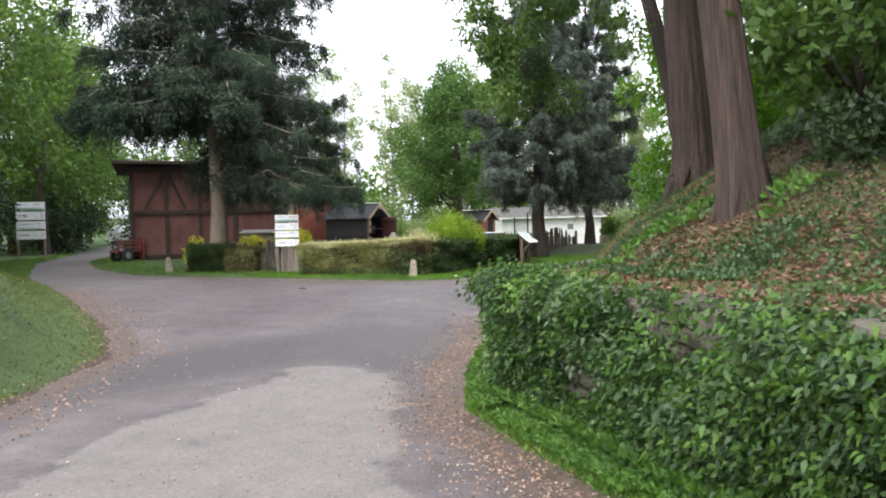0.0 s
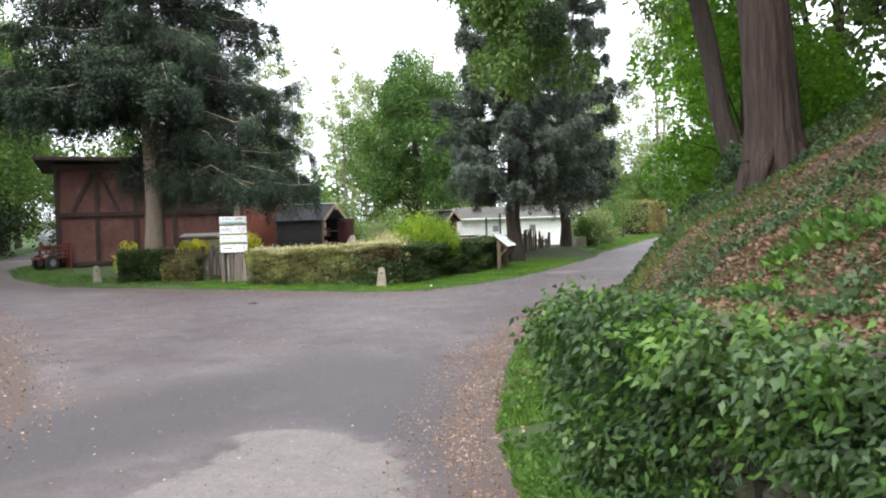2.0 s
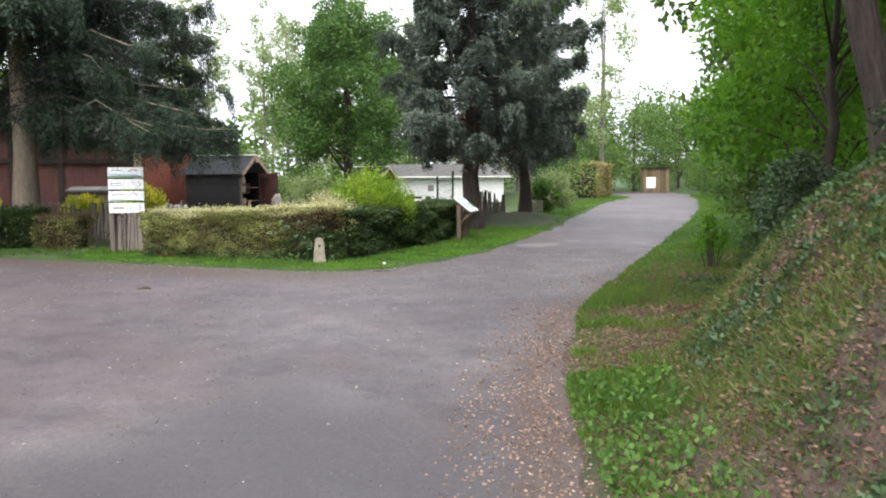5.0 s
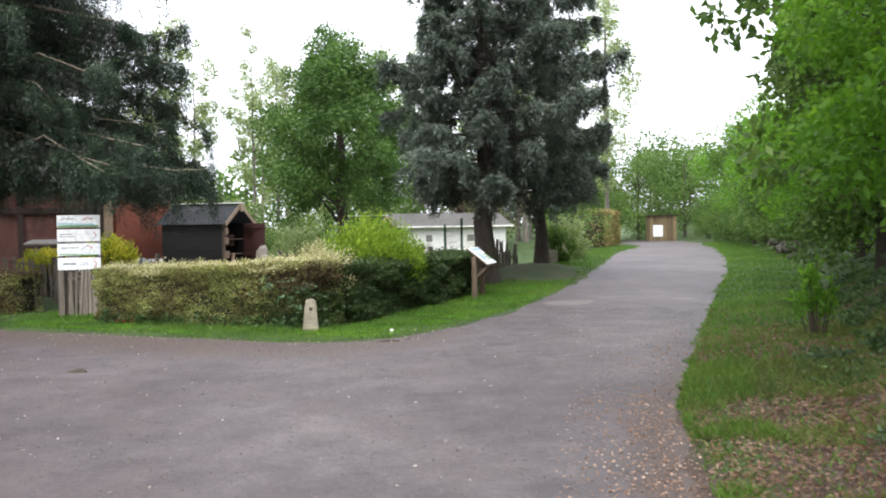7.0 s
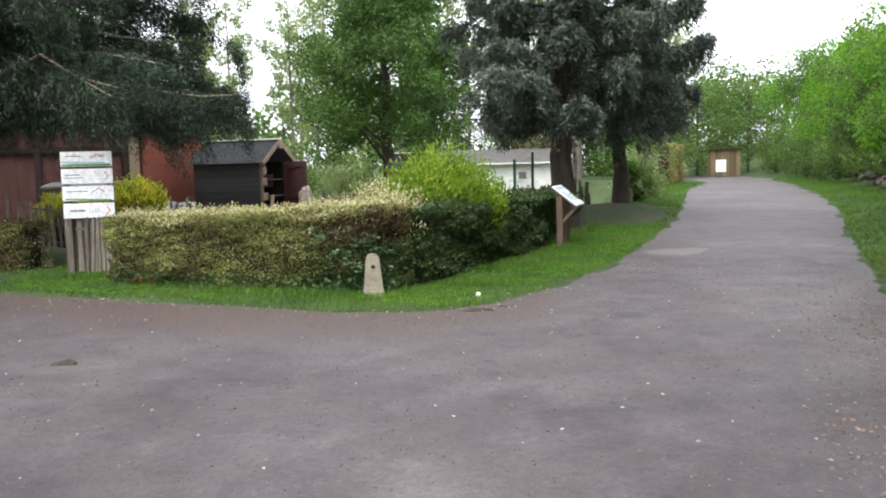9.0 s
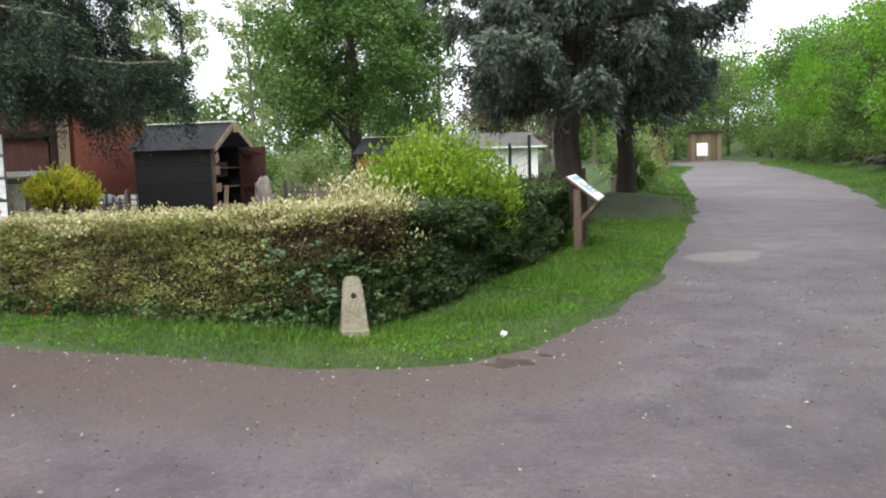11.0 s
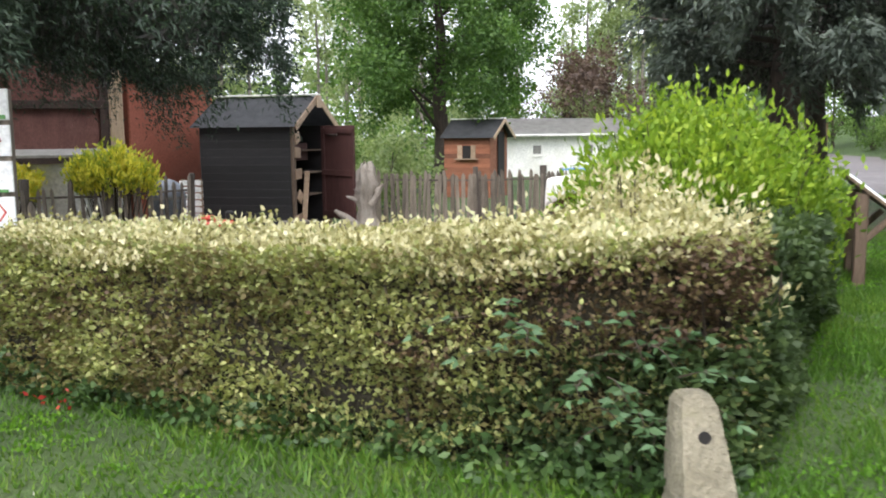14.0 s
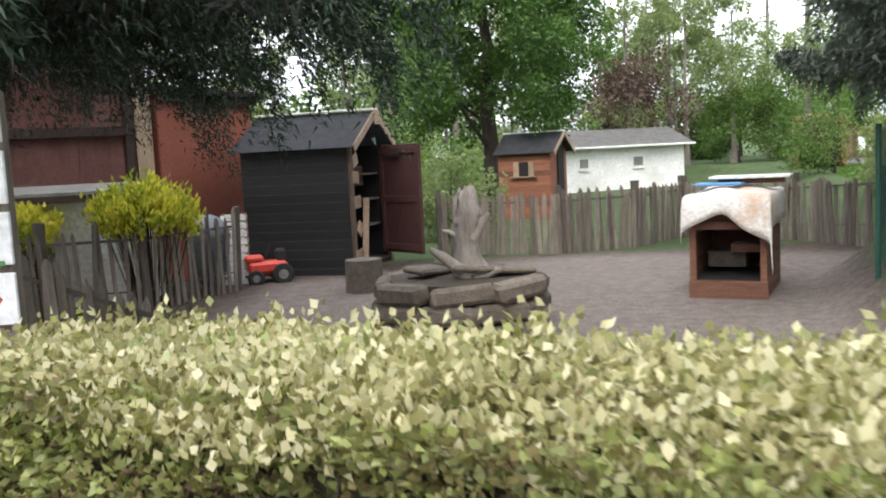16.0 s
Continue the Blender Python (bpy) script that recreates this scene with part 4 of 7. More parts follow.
hedge_sign = build_board_sign(pose(-4.13, 2.8, 0.0, 0, 0, 8), 0.68, 4, 1.74, "four stacked white panels on grey wooden posts by the hedge", SIGN_PRINTS)
# the letters that can be read on the lowest panel
word = bpy.data.curves.new("lettering", "FONT")
word.body = "LLES"
word.size = 0.075
word.extrude = 0.0015
word.materials.append(M_INK)
attach("lettering", word, hedge_sign, m=pose(0.0, -0.040, 1.74 - 0.12 - 3 * 0.237 - 0.025, 90))
build_board_sign(pose(-18.6, 13.2, zg(-18.6, 13.2), 0, 0, 28), 1.15, 4, 2.55, "four stacked white panels on posts in grass by the lane", SIGN_PRINTS, 1.75)


def build_info_board():
    m = pose(2.83, 4.87, zg(2.83, 4.87), 0, 0, -18)
    s = thing("information_lectern", "slanted information panel on two brown wooden posts", "information board", m)
    for y in (-0.33, 0.30):
        part("post", boxed((-0.08, y, 0.36), (0.10, 0.10, 0.95), 0.01), M_BROWNWOOD, s)
        part("bracket", beam(bmesh.new(), (-0.05, y, 0.42), (0.17, y, 0.64), 0.06, 0.05), M_BROWNWOOD, s)
    tilt = Matrix.Translation((0.0, 0.0, 0.84)) @ Matrix.Rotation(radians(38), 4, "Y")
    part("panel", box(bmesh.new(), (0, 0, 0), (0.50, 0.78, 0.025), tilt, 0.004), M_PANEL, s, "pale printed panel")
    part("frame", box(bmesh.new(), (0, 0, -0.02), (0.54, 0.82, 0.03), tilt, 0.006), M_BROWNWOOD, s)
    for x, y, w, h, mt in ((-0.18, 0, 0.07, 0.7, M_BLUEINK), (0.02, -0.2, 0.22, 0.26, M_BLUEINK), (0.0, 0.1, 0.02, 0.25, M_INK), (0.06, 0.1, 0.02, 0.25, M_INK), (0.12, 0.12, 0.02, 0.22, M_INK), (0.05, 0.31, 0.2, 0.1, M_GREENINK)):
        part("print", box(bmesh.new(), (x, y, 0.0145), (w, h, 0.004), tilt), mt, s)
    return s


build_info_board()


def build_far_sign():
    x, y = 18.1, 44.4
    s = thing("notice_sign", "small white notice on a short post at the lane end", "sign", pose(x, y, zg(x, y), 0, 0, -25))
    part("post", boxed((-0.2, 0, 0.4), (0.07, 0.05, 0.9), 0.006), M_PALING, s)
    part("post", boxed((0.2, 0, 0.4), (0.07, 0.05, 0.9), 0.006), M_PALING, s)
    part("panel", boxed((0, -0.04, 0.72), (0.62, 0.03, 0.75), 0.006), M_PANEL, s)
    return s


build_far_sign()

# ---- fences ----


def fence_run(name, label, pts, height, gap, width, seed, mat, category="fence", posts=2.2, group="paling fences"):
    rng = random.Random(seed)
    f = thing(name, label, category, None, group)
    meshes = []
    for k in range(4):
        me = bpy.data.meshes.new("paling")
        bm = bmesh.new()
        h = height * rng.uniform(0.92, 1.06)
        w, d = width * rng.uniform(0.8, 1.1), 0.022
        prof = [(-w / 2, 0), (w / 2, 0), (w / 2 * 0.95, h - 0.06), (rng.uniform(-0.2, 0.2) * w, h), (-w / 2 * 0.95, h - 0.07)]
        face = bm.faces.new([bm.verts.new((x, -d / 2, z)) for x, z in prof])
        ex = bmesh.ops.extrude_face_region(bm, geom=[face])
        bmesh.ops.translate(bm, vec=(0, d, 0), verts=[v for v in ex["geom"] if isinstance(v, bmesh.types.BMVert)])
        bmesh.ops.recalc_face_normals(bm, faces=bm.faces[:])
        bm.to_mesh(me)
        bm.free()
        me.materials.append(mat)
        meshes.append(me)
    for (x0, y0), (x1, y1) in zip(pts, pts[1:]):
        L = math.hypot(x1 - x0, y1 - y0)
        ang = math.degrees(math.atan2(y1 - y0, x1 - x0))
        n = max(int(L / gap), 1)
        for i in range(n):
            t = (i + 0.5) / n
            x, y = x0 + (x1 - x0) * t, y0 + (y1 - y0) * t
            attach("paling", rng.choice(meshes), f, m=pose(x, y, zg(x, y) - 0.06, rng.uniform(-3, 3), rng.uniform(-4, 4), ang + rng.uniform(-9, 9)))
        npost = max(int(L / posts), 1)
        for i in range(npost + 1):
            t = i / npost
            x, y = x0 + (x1 - x0) * t, y0 + (y1 - y0) * t
            po = bmesh.new()
            bmesh.ops.create_cone(po, cap_ends=True, segments=9, radius1=0.06, radius2=0.05, depth=height * 1.1)
            part("fence_post", po, M_FENCEPOST, f, m=pose(x, y + 0.05, zg(x, y) + height * 0.55 - 0.12, rng.uniform(-4, 4), rng.uniform(-4, 4)))
        for hz in (0.25, 0.78):
            w = bmesh.new()
            z0, z1 = zg(x0, y0) + height * hz, zg(x1, y1) + height * hz
            beam(w, (x0, y0 + 0.02, z0), (x1, y1 + 0.02, z1), 0.02, 0.035 if hz > 0.5 else 0.02, 0.0)
            part("rail", w, M_FENCEPOST, f)
    return f


fence_run("paling_fence", "weathered grey paling fence behind the chicken yard", [(-2.6, 15.6), (-0.4, 14.9), (1.0, 15.4), (2.2, 16.8), (3.9, 15.4), (4.6, 13.6)], 1.25, 0.088, 0.072, 3, M_PALING)
fence_run("paling_fence", "weathered grey paling fence before the barn", [(-8.9, 10.1), (-7.5, 10.3), (-6.3, 10.6), (-5.5, 12.2)], 1.28, 0.125, 0.066, 4, M_PALING)
fence_run("picket_fence", "grey picket fence below the sign panels beside the hedge", [(-4.48, 2.86), (-3.4, 2.42)], 0.84, 0.072, 0.055, 5, M_PALING, posts=1.2)
fence_run("picket_fence", "low grey picket fence beside the garden gate", [(-5.75, 5.9), (-4.05, 5.6)], 0.95, 0.10, 0.07, 6, M_PALING)
fence_run("paling_fence", "dark paling fence below the cedar trees", [(2.85, 6.7), (2.85, 8.6), (3.6, 10.6), (4.6, 13.2)], 0.85, 0.12, 0.08, 8, M_FENCEPOST)

# ---- hedges ----


def hedge_block(name, label, line, depth, height, n_side, n_top, leaf, side_mat, top_mat, seed, tufts=0.06, back=True, zones=()):
    """A clipped hedge along a line (its front foot), depth to the left of its course; leaves on front, top, back and ends."""
    rng = np.random.default_rng(seed)
    h = thing(name, label, "hedge", None, "garden hedges")
    P = np.array(line, float)
    seg = np.hypot(*(P[1:] - P[:-1]).T)
    cum = np.concatenate([[0], np.cumsum(seg)])

    def at(s):
        i = np.clip(np.searchsorted(cum, s, side="right") - 1, 0, len(seg) - 1)
        t = (s - cum[i]) / seg[i]
        d = (P[i + 1] - P[i]) / seg[i][:, None]
        return P[i] + (P[i + 1] - P[i]) * t[:, None], np.column_stack([-d[:, 1], d[:, 0]])

    hh = (lambda s: np.interp(s / cum[-1], np.linspace(0, 1, len(height)), height)) if isinstance(height, tuple) else (lambda s: np.full(len(s), height))
    # solid inner core in place of twigs; its dark colour is the gaps' shade
    ss = np.linspace(0.12, cum[-1] - 0.12, 24)
    q, nrm = at(ss)
    rows = []
    for off, k in ((0.12, 0.05), (0.09, 0.6), (0.14, 0.90), (depth - 0.14, 0.90), (depth - 0.09, 0.6), (depth - 0.12, 0.05)):
        xy = q + nrm * off
        z = ground_height(xy[:, 0], xy[:, 1]) + hh(ss) * k
        rows.append(np.column_stack([xy, z]))
    V = np.stack(rows, 1).reshape(-1, 3)
    F = [(i * 6 + a, i * 6 + (a + 1) % 6, (i + 1) * 6 + (a + 1) % 6, (i + 1) * 6 + a) for i in range(len(ss) - 1) for a in range(6)]
    e = (len(ss) - 1) * 6
    F += [(3, 2, 1, 0), (5, 4, 3, 0), (e, e + 1, e + 2, e + 3), (e, e + 3, e + 4, e + 5)]
    attach("shade_core", mesh_np("shade_core", V, np.array(F), M_GAPSHADE), h)

    def place(s, off, k, n, outward):
        xy, nn = at(s)
        p = xy + nn * off[:, None]
        bulge = 0.11 * wave(s, k * 2 + seed, 3.3, 0.7) + 0.05 * wave(s, k * 3, 9.0, 1.1)
        p = p + nn * (bulge * -outward)[:, None]
        z = ground_height(xy[:, 0], xy[:, 1]) + hh(s) * k
        way = np.column_stack([nn * -outward[:, None], np.full(n, 0.35)]) + rng.normal(size=(n, 3)) * 0.65
        return np.column_stack([p, z]), way

    s = rng.uniform(0, cum[-1], n_side)
    k = rng.uniform(0.03, 1.0, n_side) ** 0.85
    hole = (wave(s * 1.3, k * 2.2, 4.6, 0.4 + seed) < -0.38) & (rng.random(n_side) < 0.45)
    s = np.where(hole, rng.uniform(0, cum[-1], n_side), s)
    inset = rng.exponential(0.05, n_side)
    if back:
        front = rng.random(n_side) < 0.68
    else:
        front = np.ones(n_side, bool)
    off = np.where(front, inset, depth - inset)
    base, way = place(s, off, k, n_side, np.where(front, 1.0, -1.0))
    ends = rng.random(n_side) < 0.07
    s2 = np.where(rng.random(n_side) < 0.5, np.abs(rng.normal(0, 0.05, n_side)), cum[-1] - np.abs(rng.normal(0, 0.05, n_side)))
    b2, w2 = place(s2, rng.uniform(0, depth, n_side), k, n_side, np.ones(n_side))
    base[ends], way[ends] = b2[ends], w2[ends]
    left = np.ones(n_side, bool)
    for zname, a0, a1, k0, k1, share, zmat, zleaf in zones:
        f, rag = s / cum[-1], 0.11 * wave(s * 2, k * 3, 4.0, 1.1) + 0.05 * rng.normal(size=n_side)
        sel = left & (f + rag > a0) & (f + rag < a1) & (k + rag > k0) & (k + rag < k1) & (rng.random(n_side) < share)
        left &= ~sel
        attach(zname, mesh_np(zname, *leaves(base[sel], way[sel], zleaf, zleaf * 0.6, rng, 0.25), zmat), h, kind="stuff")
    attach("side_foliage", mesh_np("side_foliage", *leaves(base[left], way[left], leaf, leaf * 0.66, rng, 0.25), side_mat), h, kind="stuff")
    s = rng.uniform(0, cum[-1], n_top)
    off = rng.uniform(0.0, depth, n_top)
    xy, nn = at(s)
    p = xy + nn * off[:, None]
    z = ground_height(xy[:, 0], xy[:, 1]) + hh(s) * (1.0 - 0.12 * np.abs(off / depth - 0.5) ** 3 * 8 * 0.5) + tufts * wave(s * 3, off * 4, 2.0, seed) * 0.6 + rng.normal(0, 0.025, n_top) + tufts * (rng.random(n_top) < 0.06) * rng.uniform(0, 1.6, n_top)
    way = np.column_stack([rng.normal(0, 0.55, n_top), rng.normal(0, 0.55, n_top), rng.uniform(0.25, 1.2, n_top)])
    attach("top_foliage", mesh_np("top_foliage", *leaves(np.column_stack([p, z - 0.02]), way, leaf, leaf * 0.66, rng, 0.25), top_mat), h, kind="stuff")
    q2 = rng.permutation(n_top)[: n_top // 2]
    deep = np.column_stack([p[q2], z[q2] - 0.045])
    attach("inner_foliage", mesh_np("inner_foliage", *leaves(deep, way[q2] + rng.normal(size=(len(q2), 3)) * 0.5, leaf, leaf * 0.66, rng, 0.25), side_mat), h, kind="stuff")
    # stems seen at the foot
    st = []
    for i in range(int(cum[-1] * 7)):
        a, na = at(np.array([rng.uniform(0.05, cum[-1] - 0.05)]))
        o = rng.uniform(0.05, depth - 0.1)
        x, y = a[0] + na[0] * o
        g = zg(x, y)
        st.append(tube([(x, y, g - 0.05), (x + rng.normal() * 0.05, y + rng.normal() * 0.05, g + 0.4), (x + rng.normal() * 0.09, y + rng.normal() * 0.09, g + 0.86 * float(hh(np.array([cum[-1] / 2]))[0]))], [0.011, 0.008, 0.004], 4, 0, i))
    attach("stem_growth", mesh_np("stem_growth", *join(st), M_TWIG), h, kind="stuff")
    return h


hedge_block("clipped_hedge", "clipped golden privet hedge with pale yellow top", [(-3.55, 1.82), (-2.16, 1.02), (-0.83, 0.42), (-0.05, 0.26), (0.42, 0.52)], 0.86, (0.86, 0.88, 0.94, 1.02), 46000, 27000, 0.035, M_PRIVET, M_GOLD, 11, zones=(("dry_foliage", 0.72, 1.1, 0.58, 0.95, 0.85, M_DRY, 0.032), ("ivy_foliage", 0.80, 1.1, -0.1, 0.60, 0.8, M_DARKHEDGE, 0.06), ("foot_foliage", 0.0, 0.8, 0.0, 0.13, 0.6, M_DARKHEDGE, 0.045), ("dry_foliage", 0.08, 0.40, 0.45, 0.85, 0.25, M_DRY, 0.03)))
hedge_block("dark_hedge", "dark green ivy-grown hedge beside the grass verge", [(0.48, 0.72), (0.95, 1.55), (1.5, 2.65), (2.42, 4.6), (2.8, 6.3)], 0.85, (0.90, 0.90, 0.86, 0.84), 34000, 12000, 0.05, M_DARKHEDGE, M_DARKHEDGE, 12)
hedge_block("clipped_hedge", "short clipped dark hedge with yellow shoots by the barn", [(-7.5, 3.45), (-6.95, 3.62), (-6.3, 3.6)], 0.8, 0.85, 9000, 4000, 0.05, M_DARKHEDGE, M_DARKHEDGE, 13)
hedge_block("clipped_hedge", "low clipped brownish hedge beside the garden entrance", [(-6.35, 3.55), (-5.85, 3.4), (-5.3, 3.15)], 0.55, 0.72, 9000, 4000, 0.035, M_PRIVET, M_DRY, 15, zones=(("dry_foliage", 0.0, 1.0, 0.1, 1.0, 0.5, M_DRY, 0.034),))
hedge_block("straw_hedge", "straw-yellow clipped hedge beside the far lane", [(11.6, 31.5), (12.5, 34.0), (13.4, 36.0)], 1.6, 1.9, 6000, 4000, 0.13, M_STRAWHEDGE, M_STRAWHEDGE, 14)


def foot_plants(name, label, pts, size, n_each, leaf, mat, seed, category="plants", group=""):
    """Low leafy growth: small clumps at the points."""
    rng = np.random.default_rng(seed)
    t = thing(name, label, category, None, group)
    pts = np.array(pts, float)
    z = ground_height(pts[:, 0], pts[:, 1])
    c = np.column_stack([pts, z + size * 0.45])
    attach("foliage", mesh_np("foliage", *clump_leaves(c, np.full(len(c), size) * rng.uniform(0.6, 1.2, len(c)), np.full(len(c), n_each), leaf, leaf * 0.65, rng), mat), t, kind="stuff")
    stems = [tube([(x, y, zz - 0.05), (x, y, zz + size * 0.7)], [0.012, 0.004], 4) for (x, y), zz in zip(pts, z)]
    attach("stem_growth", mesh_np("stem_growth", *join(stems), M_TWIG), t, kind="stuff")
    return t


rs = random.Random(5)
foot_plants("ivy_growth", "dark ivy creeping at the hedge foot", [(-3.3 + 0.22 * i + rs.uniform(-0.05, 0.05), 1.62 - 0.1 * i + rs.uniform(-0.02, 0.05)) for i in range(16)], 0.17, 280, 0.052, M_IVY, 21)


def compound_plant(name, label, spots, mat, seed, leaf=0.06):
    """Arching sprays of paired leaflets, growing out of a hedge's face."""
    rng = np.random.default_rng(seed)
    t = thing(name, label, "plants", None)
    B, Wy, stalks = [], [], []
    for x, y, z in spots:
        for k in range(6):
            a = rng.uniform(-2.9, -0.3)
            d = np.array([math.cos(a), math.sin(a), rng.uniform(0.1, 0.8)])
            d /= np.linalg.norm(d)
            o = np.array([x, y, z]) + rng.normal(size=3) * np.array([0.06, 0.02, 0.07])
            L = rng.uniform(0.14, 0.24)
            side = np.cross(d, np.array([0, 0, 1.0]))
            side /= np.linalg.norm(side)
            line = [o + d * L * s - np.array([0, 0, 0.09 * s * s]) for s in (0, 0.35, 0.7, 1.0)]
            stalks.append(tube(line, [0.004, 0.0032, 0.0024, 0.0012], 4))
            for p in line[1:]:
                for g in (-1, 1):
                    B.append(p)
                    Wy.append(side * g + d * 0.55 + rng.normal(size=3) * 0.14 + np.array([0, 0, -0.15]))
            B.append(line[-1])
            Wy.append(d + np.array([0, 0, -0.4]))
    attach("foliage", mesh_np("foliage", *leaves(np.array(B), np.array(Wy), leaf, leaf * 0.42, rng, 0.2, 0.15), mat), t, kind="stuff")
    attach("stalk_growth", mesh_np("stalk_growth", *join(stalks), M_TWIG), t, kind="stuff")
    return t


compound_plant("elder_shoots", "blue-green elder shoots growing out of the hedge", [(-0.30, 0.20, 0.52), (-0.14, 0.19, 0.62), (0.0, 0.18, 0.42), (-0.18, 0.19, 0.33), (-0.68, 0.31, 0.64)], M_ELDER, 25)
foot_plants("bramble_growth", "fresh green sprays growing out of the hedge", [(-0.35 + 0.16 * i, 0.24 - 0.01 * i) for i in range(4)], 0.2, 90, 0.05, M_IVY, 22)
foot_plants("red_flowers", "small red flowers at the hedge foot", [(-3.0, 1.38), (-2.9, 1.36), (-2.82, 1.3)], 0.10, 16, 0.035, M_RED_FLOWER, 24)


def shrub(name, label, x, y, height, radius, n, leaf, mat, seed, upright=0.9, category="shrub", z0=None, clear=0.30, fall=0.45):
    """A bush of upright shoots set with leaves."""
    rng = np.random.default_rng(seed)
    z = zg(x, y) if z0 is None else z0
    s = thing(name, label, category, pose(x, y, z - 0.03))
    k = max(int(n / 40), 8)
    a, r = rng.uniform(0, 6.283, k), radius * rng.uniform(0, 1, k) ** 0.6
    h = height * (1.0 - fall * (r / radius) ** 2) * rng.uniform(0.8, 1.08, k)
    foot = np.column_stack([0.35 * r * np.cos(a), 0.35 * r * np.sin(a), np.zeros(k)])
    tip = np.column_stack([r * np.cos(a), r * np.sin(a), h])
    idx = np.repeat(np.arange(k), 40)
    t = rng.uniform(clear, 1.0, len(idx)) ** 0.7
    base = foot[idx] + (tip - foot)[idx] * t[:, None] + rng.normal(0, 0.07 * radius, (len(idx), 3))
    way = unit((tip - foot)[idx]) * upright + rng.normal(size=(len(idx), 3)) * 0.5
    attach("foliage", mesh_np("foliage", *leaves(base, way, leaf, leaf * 0.45, rng, 0.2), mat), s, kind="stuff")
    attach("stem_growth", mesh_np("stem_growth", *join([tube([f, (f + tp) / 2, tp], [0.012, 0.008, 0.003], 4) for f, tp in zip(foot[:60], tip[:60])]), M_TWIG), s, kind="stuff")
    return s


shrub("lime_shrub", "bushy lime-green shrub rising out of the hedge", 0.74, 2.8, 1.8, 0.92, 22000, 0.06, M_LIME, 31, clear=0.52, fall=0.3)
shrub("lime_shrub", "bushy lime-green shrub rising out of the hedge", 0.02, 1.05, 1.2, 0.62, 5000, 0.045, M_GOLD, 32, clear=0.62, fall=0.25)
shrub("yellow_shrub", "bright yellow shrub behind the paling fence", -6.4, 11.05, 1.72, 0.70, 5600, 0.10, M_YELLOW, 33, 1.1, clear=0.74, fall=0.15)
shrub("yellow_shrub", "small yellow shrub behind the paling fence", -8.0, 10.8, 1.46, 0.55, 3600, 0.10, M_YELLOW, 34, 1.1, clear=0.74, fall=0.15)
shrub("yellow_shrub", "yellow shoots on the hedge by the barn", -7.45, 4.1, 1.15, 0.42, 2600, 0.08, M_YELLOW, 35, 0.8)
shrub("green_shrub", "young bright green sapling on the bank", 6.0, -2.3, 1.0, 0.24, 420, 0.10, M_BRIGHT, 36, 0.4, z0=None)

# ---- conifers ----


def drooping_spruce(name, label, x, y, height, girth, reach, low, n_branch, per, needle, mat, bark, seed, droop=0.55, hang=0.5, shape=0.8, facing=None, high=0.0, slim=0.2, bare=0.12, crowd=1.15, uneven=0.55, dense=1.0, spread=0.03, tip_mat=None, inner=0):
    """A conifer whose limbs sweep out and down, hung with sprays of needles; on the side away from facing the limbs begin higher."""
    rng = np.random.default_rng(seed)
    z = zg(x, y) - 0.1
    t = thing(name, label, "tree", pose(x, y, z))
    n = 12
    pts = [(rng.normal() * 0.04, rng.normal() * 0.04, height * i / n) for i in range(n + 1)]
    attach("trunk", mesh_np("trunk", *tube(pts, [girth * (1.35 if i == 0 else 1.0) * (1 - 0.93 * i / n) for i in range(n + 1)], 12, 0.07, seed), bark, True), t)
    B, Wd, Ln, YB, YW, YL, DB, DW = [], [], [], [], [], [], [], []
    for b in range(n_branch):
        f = (b + 0.5) / n_branch
        z0 = low + (height - low) * f ** crowd
        a = b * 2.39996 + rng.normal() * 0.25
        if facing is not None and math.cos(a - facing) < 0.15:
            z0 = max(z0, low + high * rng.uniform(0.8, 1.2))
        L = reach * (1 - f) ** shape * rng.uniform(uneven, 1.1) + 0.35
        u = np.array([math.cos(a), math.sin(a), 0.0])
        kk = 7
        line = []
        for i in range(kk):
            s = i / (kk - 1)
            line.append(u * L * s + np.array([0, 0, z0 + L * (0.16 * s - droop * s * s + 0.16 * s ** 4)]) + rng.normal(size=3) * 0.04 * L * s)
        line = np.array(line)
        attach("limb", mesh_np("limb", *tube(line, [girth * 0.17 * (1 - f * 0.6) * (1 - 0.9 * i / (kk - 1)) + 0.006 for i in range(kk)], 5, 0, seed + b), bark, True), t)
        # side shoots off the limb; from each hang strands set with needles
        shoots = int(10 + 11 * L)
        sp = rng.uniform(bare, 1.0, shoots)
        i0 = np.clip((sp * (kk - 1)).astype(int), 0, kk - 2)
        w = sp * (kk - 1) - i0
        p0 = line[i0] * (1 - w)[:, None] + line[i0 + 1] * w[:, None]
        side = np.array([-u[1], u[0], 0])
        sgn = np.where(rng.random(shoots) < 0.5, -1.0, 1.0)
        sl = (0.18 + 0.36 * L * (1.05 - sp)) * rng.uniform(0.5, 1.1, shoots)
        sd = unit(u[None] * 0.6 + side[None] * sgn[:, None] * rng.uniform(0.4, 1.0, shoots)[:, None] + np.array([0, 0, -1.0]) * rng.uniform(0.05, 0.4, shoots)[:, None])
        low_limb = z0 < low + 3.6 and (facing is None or math.cos(a - facing) > -0.1)
        rich = dense if low_limb else 1.0
        m = int(per * (0.25 + L / reach) * rich * (1.0 if z0 < 11 else 0.14))
        size = np.full(m, needle / rich ** 0.5)
        strands = shoots * 7
        owner = rng.integers(0, shoots, strands)
        at = rng.uniform(0.08, 1.0, strands)
        drop = np.minimum(rng.exponential(hang, strands), hang * 2.4) * (0.35 + 0.65 * at)
        drop[rng.random(strands) < 0.4] *= 0.12
        k = rng.choice(strands, m, p=(drop + 0.1) / (drop + 0.1).sum())
